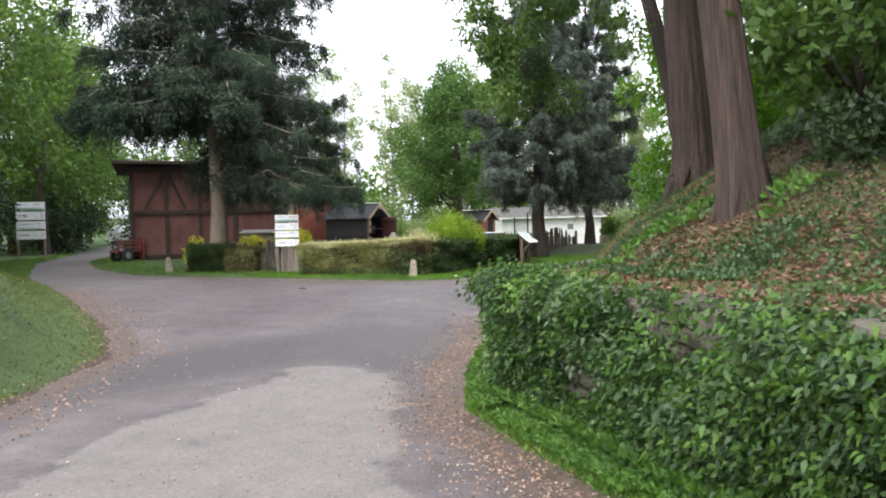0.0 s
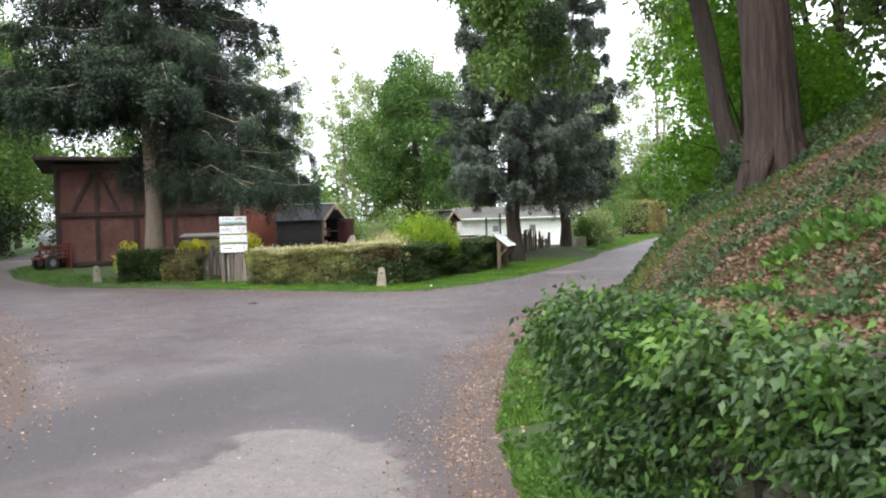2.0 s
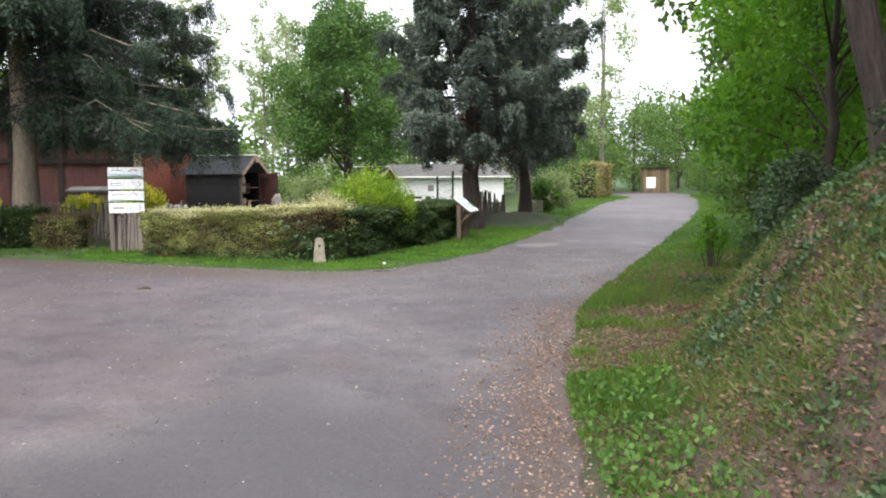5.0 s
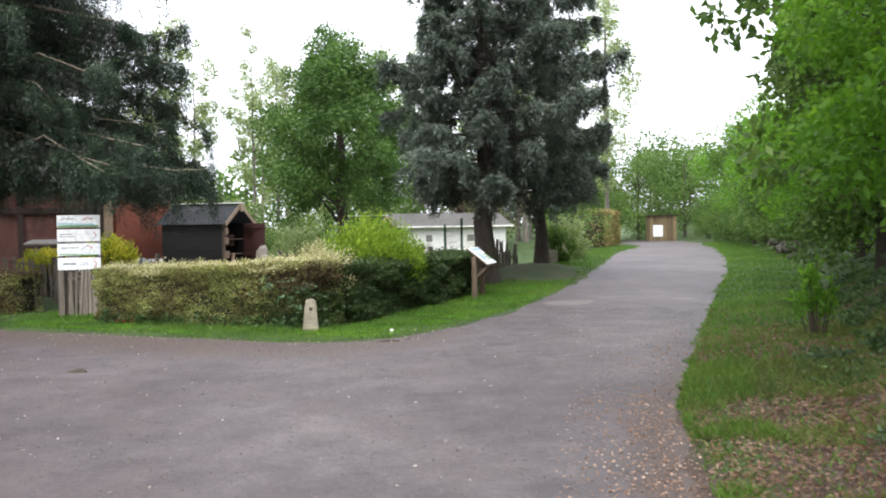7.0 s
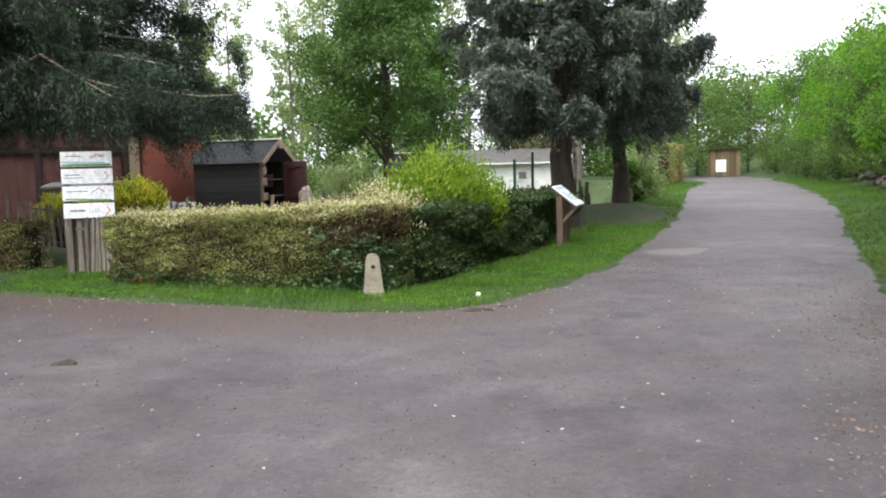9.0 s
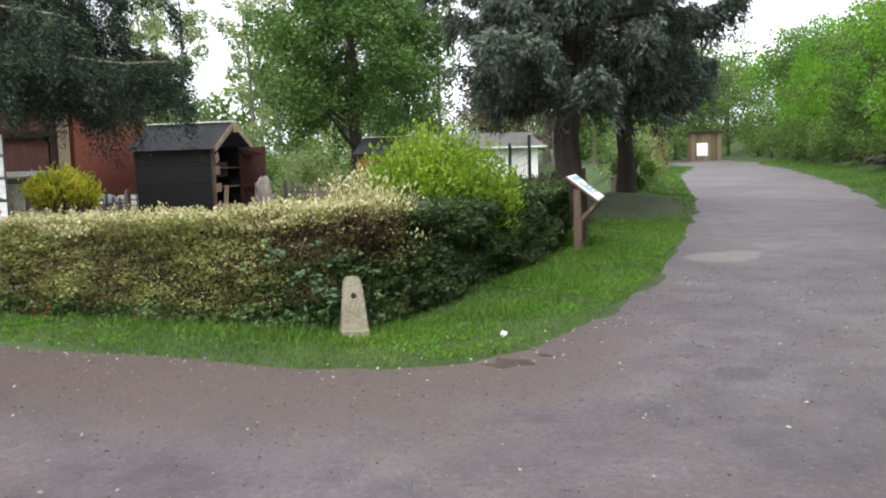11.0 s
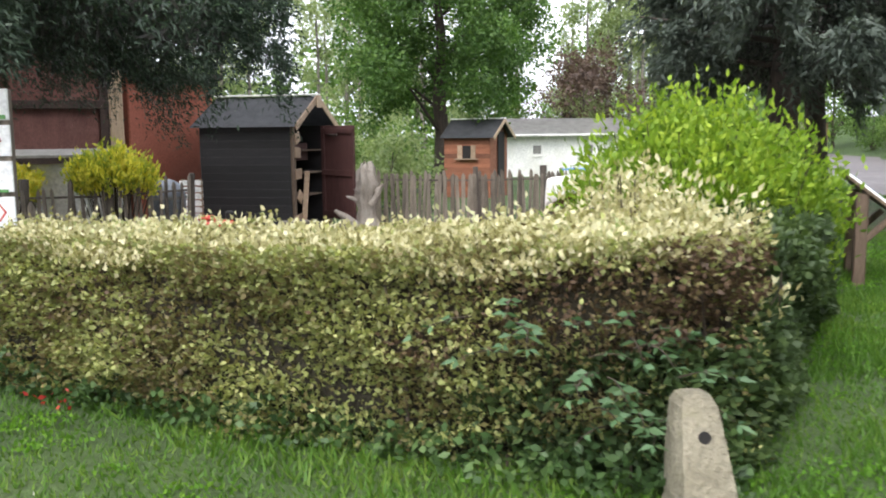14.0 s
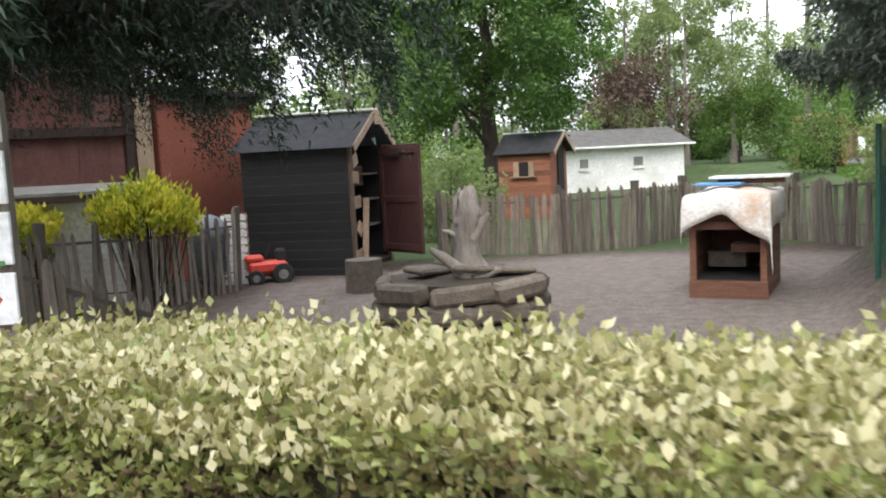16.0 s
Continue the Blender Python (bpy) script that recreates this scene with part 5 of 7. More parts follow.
        f2 = rng.uniform(0.0, 1.0, m)
        o = owner[k]
        p = p0[o] + sd[o] * (sl[o] * at[k])[:, None] + rng.normal(0, spread, (m, 3))
        p[:, 2] -= drop[k] * f2 + 0.2 * sl[o] * at[k] ** 2
        p[:, :2] += u[None, :2] * (0.10 * f2 * drop[k])[:, None]
        spray = drop[k] < 0.12
        # broad dark filler twigs close under the limb; crown's inner shade is their colour
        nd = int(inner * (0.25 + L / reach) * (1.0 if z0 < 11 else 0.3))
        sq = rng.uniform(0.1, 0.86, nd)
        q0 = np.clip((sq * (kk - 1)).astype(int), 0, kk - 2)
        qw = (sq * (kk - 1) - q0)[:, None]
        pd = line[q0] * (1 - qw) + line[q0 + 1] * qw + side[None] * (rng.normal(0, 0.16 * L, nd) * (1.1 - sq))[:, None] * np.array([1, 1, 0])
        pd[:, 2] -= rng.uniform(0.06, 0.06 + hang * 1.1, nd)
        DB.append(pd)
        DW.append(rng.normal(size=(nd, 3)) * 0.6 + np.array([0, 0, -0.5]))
        wd = np.where(spray[:, None], sd[o] * 0.9 + np.array([0, 0, -0.15]), sd[o] * 0.6 + np.array([0, 0, -0.4])) + rng.normal(size=(m, 3)) * 0.6
        # half of the short upper sprays take the lighter, painted-lit needle colour
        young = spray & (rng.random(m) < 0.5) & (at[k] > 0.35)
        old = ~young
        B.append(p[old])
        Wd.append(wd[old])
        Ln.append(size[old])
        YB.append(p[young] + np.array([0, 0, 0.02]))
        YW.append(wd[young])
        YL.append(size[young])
    if inner:
        attach("inner_shade_twigs", mesh_np("inner_shade_twigs", *blades(np.vstack(DB), np.vstack(DW), 0.11, 0.026, rng, 0.1), M_FILLTWIG), t, kind="stuff")
    for part_name, bb, ww, ln, mt in (("crown", B, Wd, Ln, mat), ("lit_sprays", YB, YW, YL, tip_mat)):
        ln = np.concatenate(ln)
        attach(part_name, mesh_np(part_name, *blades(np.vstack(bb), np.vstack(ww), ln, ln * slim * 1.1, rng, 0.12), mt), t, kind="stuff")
    return t


drooping_spruce("spruce", "tall dark drooping spruce with bare pale lower trunk", -6.85, 4.5, 26.0, 0.25, 4.1, 3.1, 195, 1900, 0.125, M_SPRUCE, M_PALEBARK, 41, droop=0.46, hang=0.37, facing=0.6, high=2.6, slim=0.22, crowd=1.9, uneven=0.74, dense=5.0, shape=0.2, spread=0.055, tip_mat=M_LITSHOOT, inner=1100)
drooping_spruce("cedar", "dark grey-green cedar beside the garden fence", 5.04, 11.45, 10.6, 0.18, 2.2, 2.0, 62, 2900, 0.105, M_CEDAR, M_BARK, 42, droop=0.18, hang=0.24, shape=0.32, slim=0.26, bare=0.3, spread=0.05, tip_mat=M_LITCEDAR, inner=200)
drooping_spruce("cedar", "dark grey-green cedar beside the dark garden hedge", 3.2, 7.8, 9.2, 0.25, 2.35, 2.1, 60, 2900, 0.105, M_CEDAR, M_BARK, 43, droop=0.18, hang=0.24, shape=0.32, slim=0.26, bare=0.3, spread=0.05, tip_mat=M_LITCEDAR, inner=200)
broad_tree("green_conifer", "broad mid-green evergreen tree behind the hut", -1.35, 26.0, 11.0, 0.3, 1.9, 3.3, 160, 66000, 0.14, M_YEW, M_BARK, 44, clump_r=0.22, top_bias=0.7, apart=True)

# ---- trees on the bank ----


def bank_trunk(label, x, y, r0, lean, height, seed, bark, z0=None):
    rng = np.random.default_rng(seed)
    z = zg(x, y) if z0 is None else z0
    t = thing("redwood_tree", label, "tree", pose(x, y, z - 0.25), "trees on the bank")
    n = 14
    pts = [(lean[0] * height * i / n + rng.normal() * 0.02, lean[1] * height * i / n + rng.normal() * 0.02, height * i / n) for i in range(n + 1)]
    rad = [r0 * (1 - 0.5 * i / n) + r0 * 0.4 * math.exp(-i * height / n / 0.4) for i in range(n + 1)]
    n2 = 44
    fine = [tuple(np.interp(j / n2 * n, range(n + 1), [p[c] for p in pts]) for c in range(3)) for j in range(n2 + 1)]
    va, fa = tube(fine, [float(np.interp(j / n2 * n, range(n + 1), rad)) for j in range(n2 + 1)], 72, 0.05, seed)
    ring = np.repeat(np.arange(n2 + 1), 72)
    mid = np.array(fine)[ring]
    ang = np.tile(np.arange(72) / 72 * 6.2832, n2 + 1)
    zz = mid[:, 2]
    furrow = np.abs(np.sin(7 * ang + 0.5 * np.sin(zz * 2.1 + seed) + 0.7 * np.sin(zz * 0.9))) * 0.6 + np.abs(np.sin(11.5 * ang + 0.9 * np.sin(zz * 1.6))) * 0.4
    va = mid + (va - mid) * (0.90 + 0.17 * furrow ** 0.6)[:, None]
    attach("trunk", mesh_np("trunk", va, fa, bark, True), t)
    for k in range(6):
        a = k * 1.05 + rng.uniform(-0.3, 0.3)
        c, s = math.cos(a), math.sin(a)
        L = r0 * rng.uniform(1.7, 2.4)
        gz = zg(x + c * L, y + s * L) - (z - 0.25)
        attach("root", mesh_np("root", *tube([(c * r0 * 0.6, s * r0 * 0.6, 0.62), (c * r0 * 1.35, s * r0 * 1.35, 0.34), (c * L, s * L, gz - 0.06)], [r0 * 0.34, r0 * 0.25, r0 * 0.08], 7, 0.1, seed + k), bark, True), t)
    cc = []
    for k in range(16):
        f = rng.uniform(0.5, 1.0)
        a = rng.uniform(0, 6.28)
        L = rng.uniform(1.2, 3.0)
        b = np.array([lean[0] * height * f, lean[1] * height * f, height * f])
        e = b + np.array([math.cos(a) * L, math.sin(a) * L, rng.uniform(-0.6, 0.5)])
        attach("limb", mesh_np("limb", *tube([b, (b + e) / 2 + np.array([0, 0, 0.2]), e], [0.05, 0.035, 0.01], 5, 0, k), bark, True), t)
        cc += [e, (b + e) / 2]
    cc = np.array(cc)
    attach("crown", mesh_np("crown", *clump_leaves(cc, np.full(len(cc), 0.9), np.full(len(cc), 260), 0.15, 0.08, rng, 0.5), M_WOOD), t, kind="stuff")
    return t


bank_trunk("thick reddish-brown trunk with furrowed bark on the bank", 5.32, -10.25, 0.25, (-0.055, 0.0), 11, 51, M_REDBARK)
bank_trunk("reddish-brown furrowed trunk with spreading roots on the bank", 4.98, -14.6, 0.17, (-0.115, 0.0), 10, 52, M_REDBARK)
leaning = bank_trunk("thinner dark trunk leaning over the lane from the bank", 5.87, -7.3, 0.135, (-0.215, 0.01), 10, 53, M_BARK)

# tree in the bushes with a leafy bough over the lane, and a dark clump in it
broad_tree("overhanging_tree", "tall tree standing in the bushes beside the lane", 10.2, 2.8, 10.5, 0.16, 5.5, 2.2, 18, 4500, 0.16, M_WOOD, M_BARK, 54, apart=True)
rng_c = np.random.default_rng(8)
attach("bough", mesh_np("bough", *tube([(-1.5, 0.05, 7.0), (-2.0, -0.2, 6.2), (-2.5, -0.4, 4.9), (-2.75, -0.5, 3.4)], [0.05, 0.045, 0.03, 0.012], 7, 0.05, 1), M_BARK, True), leaning)
hang = np.column_stack([rng_c.uniform(-3.9, -1.1, 38), rng_c.uniform(-0.25, 1.1, 38), np.zeros(38)])
hang[:, 2] = rng_c.uniform(1.75, 4.4, 38) + 0.35 * np.abs(hang[:, 0] + 3.3)
attach("bough_foliage", mesh_np("bough_foliage", *clump_leaves(hang, rng_c.uniform(0.22, 0.46, 38), np.full(38, 330), 0.095, 0.045, rng_c, droop=0.7), M_WOOD), leaning, kind="stuff")
attach("dark_clump", mesh_np("dark_clump", *clump_leaves(np.array([(-2.65, -0.5, 2.55)]), np.array([0.27]), np.array([1500]), 0.06, 0.022, rng_c), M_SHADE), leaning, "dark ball-shaped clump of leaves", kind="stuff")


def bush_row(name, label, pts, n, leaf, mat, seed, group=""):
    for i, (x, y, h, r) in enumerate(pts):
        broad_tree(name, label, x, y, h, 0.05 + 0.008 * h, 0.25, r, 32, n, leaf, mat if (i * 7 + seed) % 3 else M_WOOD, M_BARK, seed + i, "bush", group, limb_r=0.35, clump_r=0.29)


bush_row("hazel_bush", "bright green leafy bush on the bank beside the lane", [(6.6, -4.6, 4.6, 1.7), (7.8, -1.6, 4.8, 1.8), (9.0, 1.6, 5.4, 2.0), (10.8, 5.6, 5.8, 2.2), (12.6, 9.8, 6.0, 2.3), (14.4, 13.6, 6.2, 2.4)], 13000, 0.105, M_BRIGHT, 61, "bushes along the bank")
bush_row("hazel_bush", "green leafy bush beside the far lane", [(15.6, 18.6, 5.4, 2.1), (17.2, 23.2, 5.8, 2.2), (18.8, 28.0, 5.8, 2.2), (20.3, 32.8, 6.0, 2.3), (21.6, 37.6, 6.4, 2.4), (23.0, 43.0, 6.8, 2.6)], 9000, 0.14, M_BRIGHT, 71, "bushes along the bank")
bush_row("verge_bush", "low green bush growing on the grass verge of the far lane", [(13.9, 14.6, 1.5, 1.0), (15.0, 18.6, 1.7, 1.1), (16.2, 22.6, 1.8, 1.2), (17.2, 26.6, 2.0, 1.2), (18.0, 30.2, 2.0, 1.2), (18.9, 33.6, 2.2, 1.2), (19.7, 36.8, 2.4, 1.3), (20.4, 40.0, 2.6, 1.3), (21.1, 43.4, 2.8, 1.4)], 3000, 0.11, M_WOOD, 171, "low bushes along the verge")
bush_row("dark_bush", "dark green bush at the end of the lane", [(15.2, 46.0, 4.4, 2.2), (21.4, 49.0, 6.5, 2.6), (18.6, 51.0, 7.2, 2.9), (12.5, 46.5, 4.2, 2.2), (15.8, 50.5, 6.4, 2.6)], 5000, 0.17, M_WOOD, 81, "bushes at the lane end")
bush_row("maple_bush", "large-leaved bright green bush under the bank trees", [(5.95, -14.3, 2.2, 0.95), (6.75, -15.2, 2.4, 1.05)], 3600, 0.12, M_WOOD, 92, "bushes along the bank")
# shade under the maple, carried by the dark leaf colour of low bushes
for i, (x, y, h, r) in enumerate(((5.7, -14.9, 0.6, 0.42), (6.15, -15.5, 0.75, 0.5), (6.6, -16.2, 0.85, 0.6), (6.9, -14.4, 0.9, 0.6))):
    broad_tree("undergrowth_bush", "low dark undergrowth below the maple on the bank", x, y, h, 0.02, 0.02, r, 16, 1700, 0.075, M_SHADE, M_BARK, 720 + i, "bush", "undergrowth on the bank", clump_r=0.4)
for i, (x, y, h, r) in enumerate(((5.55, -6.5, 0.6, 0.42), (5.8, -5.6, 0.9, 0.5), (5.6, -8.3, 0.5, 0.42), (6.4, -4.4, 1.0, 0.6))):
    broad_tree("bramble_bush", "low grey-green bramble thicket on the bank", x, y, h, 0.02, 0.02, r, 18, 2400, 0.06, M_BRAMBLE if i % 3 else M_SHADE, M_BARK, 740 + i, "bush", "brambles on the bank", clump_r=0.42)
# dark of the wood behind the trunks is put into these trees' leaves
for i, (x, y, h, r) in enumerate(((7.9, -9.2, 6.0, 1.7), (8.3, -11.4, 6.5, 1.9), (8.2, -13.6, 6.0, 1.8), (8.6, -15.9, 6.5, 2.0), (7.9, -18.2, 6.0, 1.9), (10.2, -10.2, 8.0, 2.3), (10.6, -14.2, 8.0, 2.4), (10.0, -18.0, 8.0, 2.4), (9.6, -6.8, 7.5, 2.0))):
    broad_tree("yew_tree", "dense evergreen tree on the bank, wood shade put into its leaf colour", x, y, h, 0.13, 0.2, r, 46, 9000, 0.13, M_SHADE, M_BARK, 700 + i, group="dark evergreens on the bank", clump_r=0.33)

# ---- woodland ----
rng_w = random.Random(77)
for i in range(13):
    x, y = 9.2 + (i % 2) * 3.2 + rng_w.uniform(0, 1.5), -22 + i * 2.0 + rng_w.uniform(-0.6, 0.6)
    broad_tree("woodland_tree", "woodland tree with dark green crown up the bank", x, y, rng_w.uniform(8, 12), 0.16, 0.6, 2.8, 24, 5000, 0.22, M_WOOD, M_BARK, 300 + i, group="woodland on the bank")
for i, (x, y) in enumerate(((-17.5, 8.5), (-21.5, 9.0), (-16.5, 3.5), (-22, 4.0), (-27, 13.5), (-31, 19), (-25.5, 22.5), (-29, 29), (-21.0, 24.5), (-17.5, 20.5), (-24, 33), (-34, 25), (-18, 29), (-13.5, -2.5), (-18, -4))):
    if poly_sd([(x, y)], ROAD)[0] < 1.2:
        continue
    broad_tree("woodland_tree", "tall woodland tree beside the forest lane", x, y, rng_w.uniform(11, 15), 0.2, rng_w.uniform(1.0, 2.2) + (3.0 if y < 15 else 0.0), 3.6, 36, 5600, 0.28, M_WOOD, M_BARK, 340 + i, group="woodland beside the lane")
for i in range(12):
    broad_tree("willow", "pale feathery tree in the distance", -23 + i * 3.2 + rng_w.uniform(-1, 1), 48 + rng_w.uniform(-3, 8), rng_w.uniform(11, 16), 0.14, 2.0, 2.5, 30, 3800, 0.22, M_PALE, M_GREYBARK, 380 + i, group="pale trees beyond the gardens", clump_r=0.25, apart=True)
for i, (x, y, h) in enumerate(((-2.5, 42, 14), (13.9, 41, 17), (17.6, 57, 22), (9.6, 50, 14), (12.0, 46, 9), (11.2, 58, 16))):
    broad_tree("birch", "tall thin pale-barked tree with sparse leaves", x, y, h, 0.16, 3.0, 2.6, 26, 4200, 0.19, M_PALE if i else M_WOOD, M_GREYBARK, 400 + i, group="tall trees in the distance", clump_r=0.22, apart=True)
for i in range(12):
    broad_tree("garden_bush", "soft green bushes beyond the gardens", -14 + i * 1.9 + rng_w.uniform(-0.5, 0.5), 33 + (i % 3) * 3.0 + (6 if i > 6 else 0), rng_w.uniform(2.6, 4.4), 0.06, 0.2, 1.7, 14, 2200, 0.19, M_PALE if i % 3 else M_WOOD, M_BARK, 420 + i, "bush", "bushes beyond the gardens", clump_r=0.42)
# haze round these far trees is painted by their pale leaf colour
for i, (x, y, h) in enumerate(((-17.5, 41.0, 13), (-14.2, 44.0, 15), (-11.0, 40.5, 13), (-8.2, 44.5, 15), (-5.6, 41.0, 12), (0.4, 46.0, 15), (2.8, 49.0, 16), (6.4, 52.0, 16), (7.8, 47.0, 14))):
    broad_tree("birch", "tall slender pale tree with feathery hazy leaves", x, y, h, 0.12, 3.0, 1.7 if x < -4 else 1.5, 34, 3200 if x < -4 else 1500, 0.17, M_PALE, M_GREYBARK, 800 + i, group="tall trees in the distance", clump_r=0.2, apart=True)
broad_tree("copper_tree", "bushy tree with brownish-purple leaves", 5.7, 42, 5.6, 0.14, 0.8, 3.3, 34, 8000, 0.2, M_BROWNTREE, M_BARK, 440)
for i in [k for k in range(40) if not 20 <= k <= 26]:
    a = radians(-95 + i * 4.9)
    R = 78 + rng_w.uniform(-6, 10)
    broad_tree("distant_tree", "distant tree on the horizon", R * math.sin(a), 8 + R * math.cos(a), rng_w.uniform(7, 11), 0.2, 0.5, 4.6, 20, 1400, 0.7, M_WOOD, M_BARK, 460 + i, group="distant tree line", clump_r=0.4)

for i, (x, y, h, r, mt) in enumerate(((-2.4, 18.6, 1.9, 1.0, M_PALE), (-3.8, 20.0, 2.4, 1.2, M_WOOD), (-4.6, 22.5, 2.2, 1.3, M_PALE), (9.4, 27.0, 3.0, 1.7, M_WOOD), (6.2, 15.4, 1.3, 0.55, M_WOOD), (7.0, 18.2, 1.5, 0.7, M_PALE), (-2.9, 24.5, 2.0, 1.3, M_WOOD))):
    broad_tree("garden_bush", "soft green bush in the gardens behind the paling fence", x, y, h, 0.05, 0.15, r, 16, 3000, 0.12, mt, M_BARK, 520 + i, "bush", "bushes behind the fence", clump_r=0.42)

for i, (x, y) in enumerate(((14, 60), (18.5, 66), (22.5, 59), (26.5, 63), (31, 57), (10, 66), (35, 64))):
    broad_tree("thicket", "dense dark green thicket behind the lane end", x, y, 6.5 + (i % 3), 0.12, 0.2, 3.2, 26, 5200, 0.3, M_WOOD, M_BARK, 560 + i, "bush", "thicket behind the lane end", clump_r=0.42)

for i, (x, y, h) in enumerate(((-21.8, 19.6, 13), (-20.0, 23.0, 14), (-25.6, 26.6, 14), (-23.0, 28.0, 15), (-31.0, 36.5, 15), (-28.0, 33.0, 14), (-25.6, 27.8, 15), (-27.6, 32.6, 16), (-30.6, 38.4, 16), (-33.5, 45.0, 16), (-26.0, 17.0, 14), (-30.5, 23.0, 14), (-37.0, 34.0, 15))):
    if poly_sd([(x, y)], ROAD)[0] < 1.2:
        continue
    broad_tree("woodland_tree", "tall leafy woodland tree crowding the forest lane", x, y, h, 0.2, 0.9, 3.0, 40, 6500, 0.27, M_WOOD, M_BARK, 640 + i, group="woodland beside the lane", clump_r=0.36)
# lower forest shade beside the lane is painted by the bushes' dark leaves
for i, (x, y, h) in enumerate(((-15.2, 2.6, 2.4), (-18.2, 6.4, 3.2), (-20.6, 10.2, 3.6), (-23.6, 13.6, 3.6), (-26.4, 16.8, 4.0), (-29.4, 20.6, 4.2), (-33.0, 24.5, 4.4), (-37.0, 30.0, 5.0), (-23.5, 30.5, 4.6), (-26.5, 36.0, 4.8), (-36.5, 42.0, 6.5), (-31.0, 47.0, 6.5), (-40.5, 36.0, 6.0), (-27.5, 49.0, 6.5), (-24.0, 48.0, 6.0), (-16.8, 22.0, 3.2), (-18.4, 27.5, 3.6), (-22.3, 21.0, 3.0), (-25.2, 26.0, 3.6))):
    if poly_sd([(x, y)], ROAD)[0] < 1.4:
        continue
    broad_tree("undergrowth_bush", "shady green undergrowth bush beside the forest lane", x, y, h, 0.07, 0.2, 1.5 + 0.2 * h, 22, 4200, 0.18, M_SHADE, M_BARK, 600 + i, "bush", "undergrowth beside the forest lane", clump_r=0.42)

# ---- chicken yard ----


def build_planter():
    cx, cy, r = -2.15, 8.8, 0.86
    z = -0.52
    p = thing("log_planter", "round raised bed walled with weathered split logs", "planter", pose(cx, cy, z))
    rng = random.Random(9)
    for tier, (h, n) in enumerate(((0.0, 9), (0.21, 9), (0.42, 8))):
        for k in range(n):
            a = 2 * math.pi * (k + 0.5 * tier) / n + rng.uniform(-0.06, 0.06)
            L = 2 * math.pi * r / n * rng.uniform(0.92, 1.08)
            bm = bmesh.new()
            box(bm, (0, 0, 0), (L, rng.uniform(0.16, 0.24), rng.uniform(0.17, 0.205)), None, 0.045)
            for v in bm.verts:
                v.co += Vector((rng.uniform(-0.012, 0.012), rng.uniform(-0.012, 0.012) - 0.06 * (v.co.x / L) ** 2 * 4 * 0.5, rng.uniform(-0.012, 0.012)))
            part("split_log", bm, M_LOG, p, m=pose(math.cos(a) * r, math.sin(a) * r, h + 0.1, rng.uniform(-7, 7), rng.uniform(-5, 5), math.degrees(a) - 90))
    for k, (x, y, L, t) in enumerate(((0.35, -0.1, 0.9, 12), (0.1, 0.35, 0.8, -25), (-0.35, 0.1, 0.6, 60))):
        bm = bmesh.new()
        box(bm, (0, 0, 0), (L, 0.3, 0.07), None, 0.025)
        part("bark_slab", bm, M_LOG, p, m=pose(x, y, 0.67, 6 * k - 5, 5, t))
    so = bmesh.new()
    bmesh.ops.create_cone(so, cap_ends=True, segments=24, radius1=r - 0.06, radius2=r - 0.1, depth=0.58, matrix=Matrix.Translation((0, 0, 0.31)))
    part("soil", so, M_TWIG, p)
    return p


build_planter()


def build_stump():
    s = thing("driftwood_stump", "bleached knotty driftwood stump standing in the planter", "stump", pose(-2.05, 8.75, 0.06))
    rng = random.Random(12)
    path = [(0.03, 0, 0), (0.02, 0, 0.12), (-0.02, 0.01, 0.25), (0.0, 0.0, 0.38), (-0.035, 0.02, 0.5), (-0.02, 0, 0.6), (0.015, 0, 0.7), (-0.01, 0.01, 0.8), (-0.03, 0.0, 0.87), (-0.035, 0, 0.9)]
    a, f = tube(path, [0.21, 0.165, 0.14, 0.125, 0.15, 0.13, 0.15, 0.135, 0.11, 0.05], 22, 0.22, 3)
    # long hollows and a split crown
    ang = np.arctan2(a[:, 1], a[:, 0])
    k = 1 - 0.28 * np.exp(-((ang + 1.3) / 0.28) ** 2) - 0.2 * np.exp(-((ang - 0.2) / 0.22) ** 2) - 0.2 * np.exp(-((ang + 2.5) / 0.2) ** 2)
    a[:, :2] *= k[:, None]
    a[:, 2] += np.where(a[:, 2] > 0.75, 0.09 * np.sin(ang * 3 + 1) + 0.05 * np.sin(ang * 7), 0)
    attach("bole", mesh_np("bole", a, f, M_DRIFT, True), s)
    for k, (p, q, r) in enumerate((((0.06, -0.03, 0.42), (0.23, -0.06, 0.70), 0.05), ((0.07, -0.02, 0.62), (0.19, -0.05, 0.66), 0.04), ((-0.05, -0.02, 0.50), (-0.27, -0.04, 0.53), 0.035), ((-0.06, -0.05, 0.55), (-0.16, -0.09, 0.63), 0.04), ((0.0, -0.1, 0.06), (-0.40, -0.24, 0.36), 0.075), ((0.1, -0.1, 0.05), (0.34, -0.2, 0.10), 0.06))):
        b = tube([p, ((p[0] * 2 + q[0]) / 3 + rng.uniform(-0.02, 0.02), (p[1] * 2 + q[1]) / 3, (p[2] * 2 + q[2]) / 3 - 0.03), ((p[0] + q[0] * 2) / 3, (p[1] + q[1] * 2) / 3, (p[2] + q[2] * 2) / 3 + rng.uniform(-0.03, 0.02)), q], [r * 1.3, r * 0.9, r * 0.75, r * 0.3], 9, 0.2, k)
        attach("snag", mesh_np("snag", *b, M_DRIFT, True), s)
    return s


build_stump()


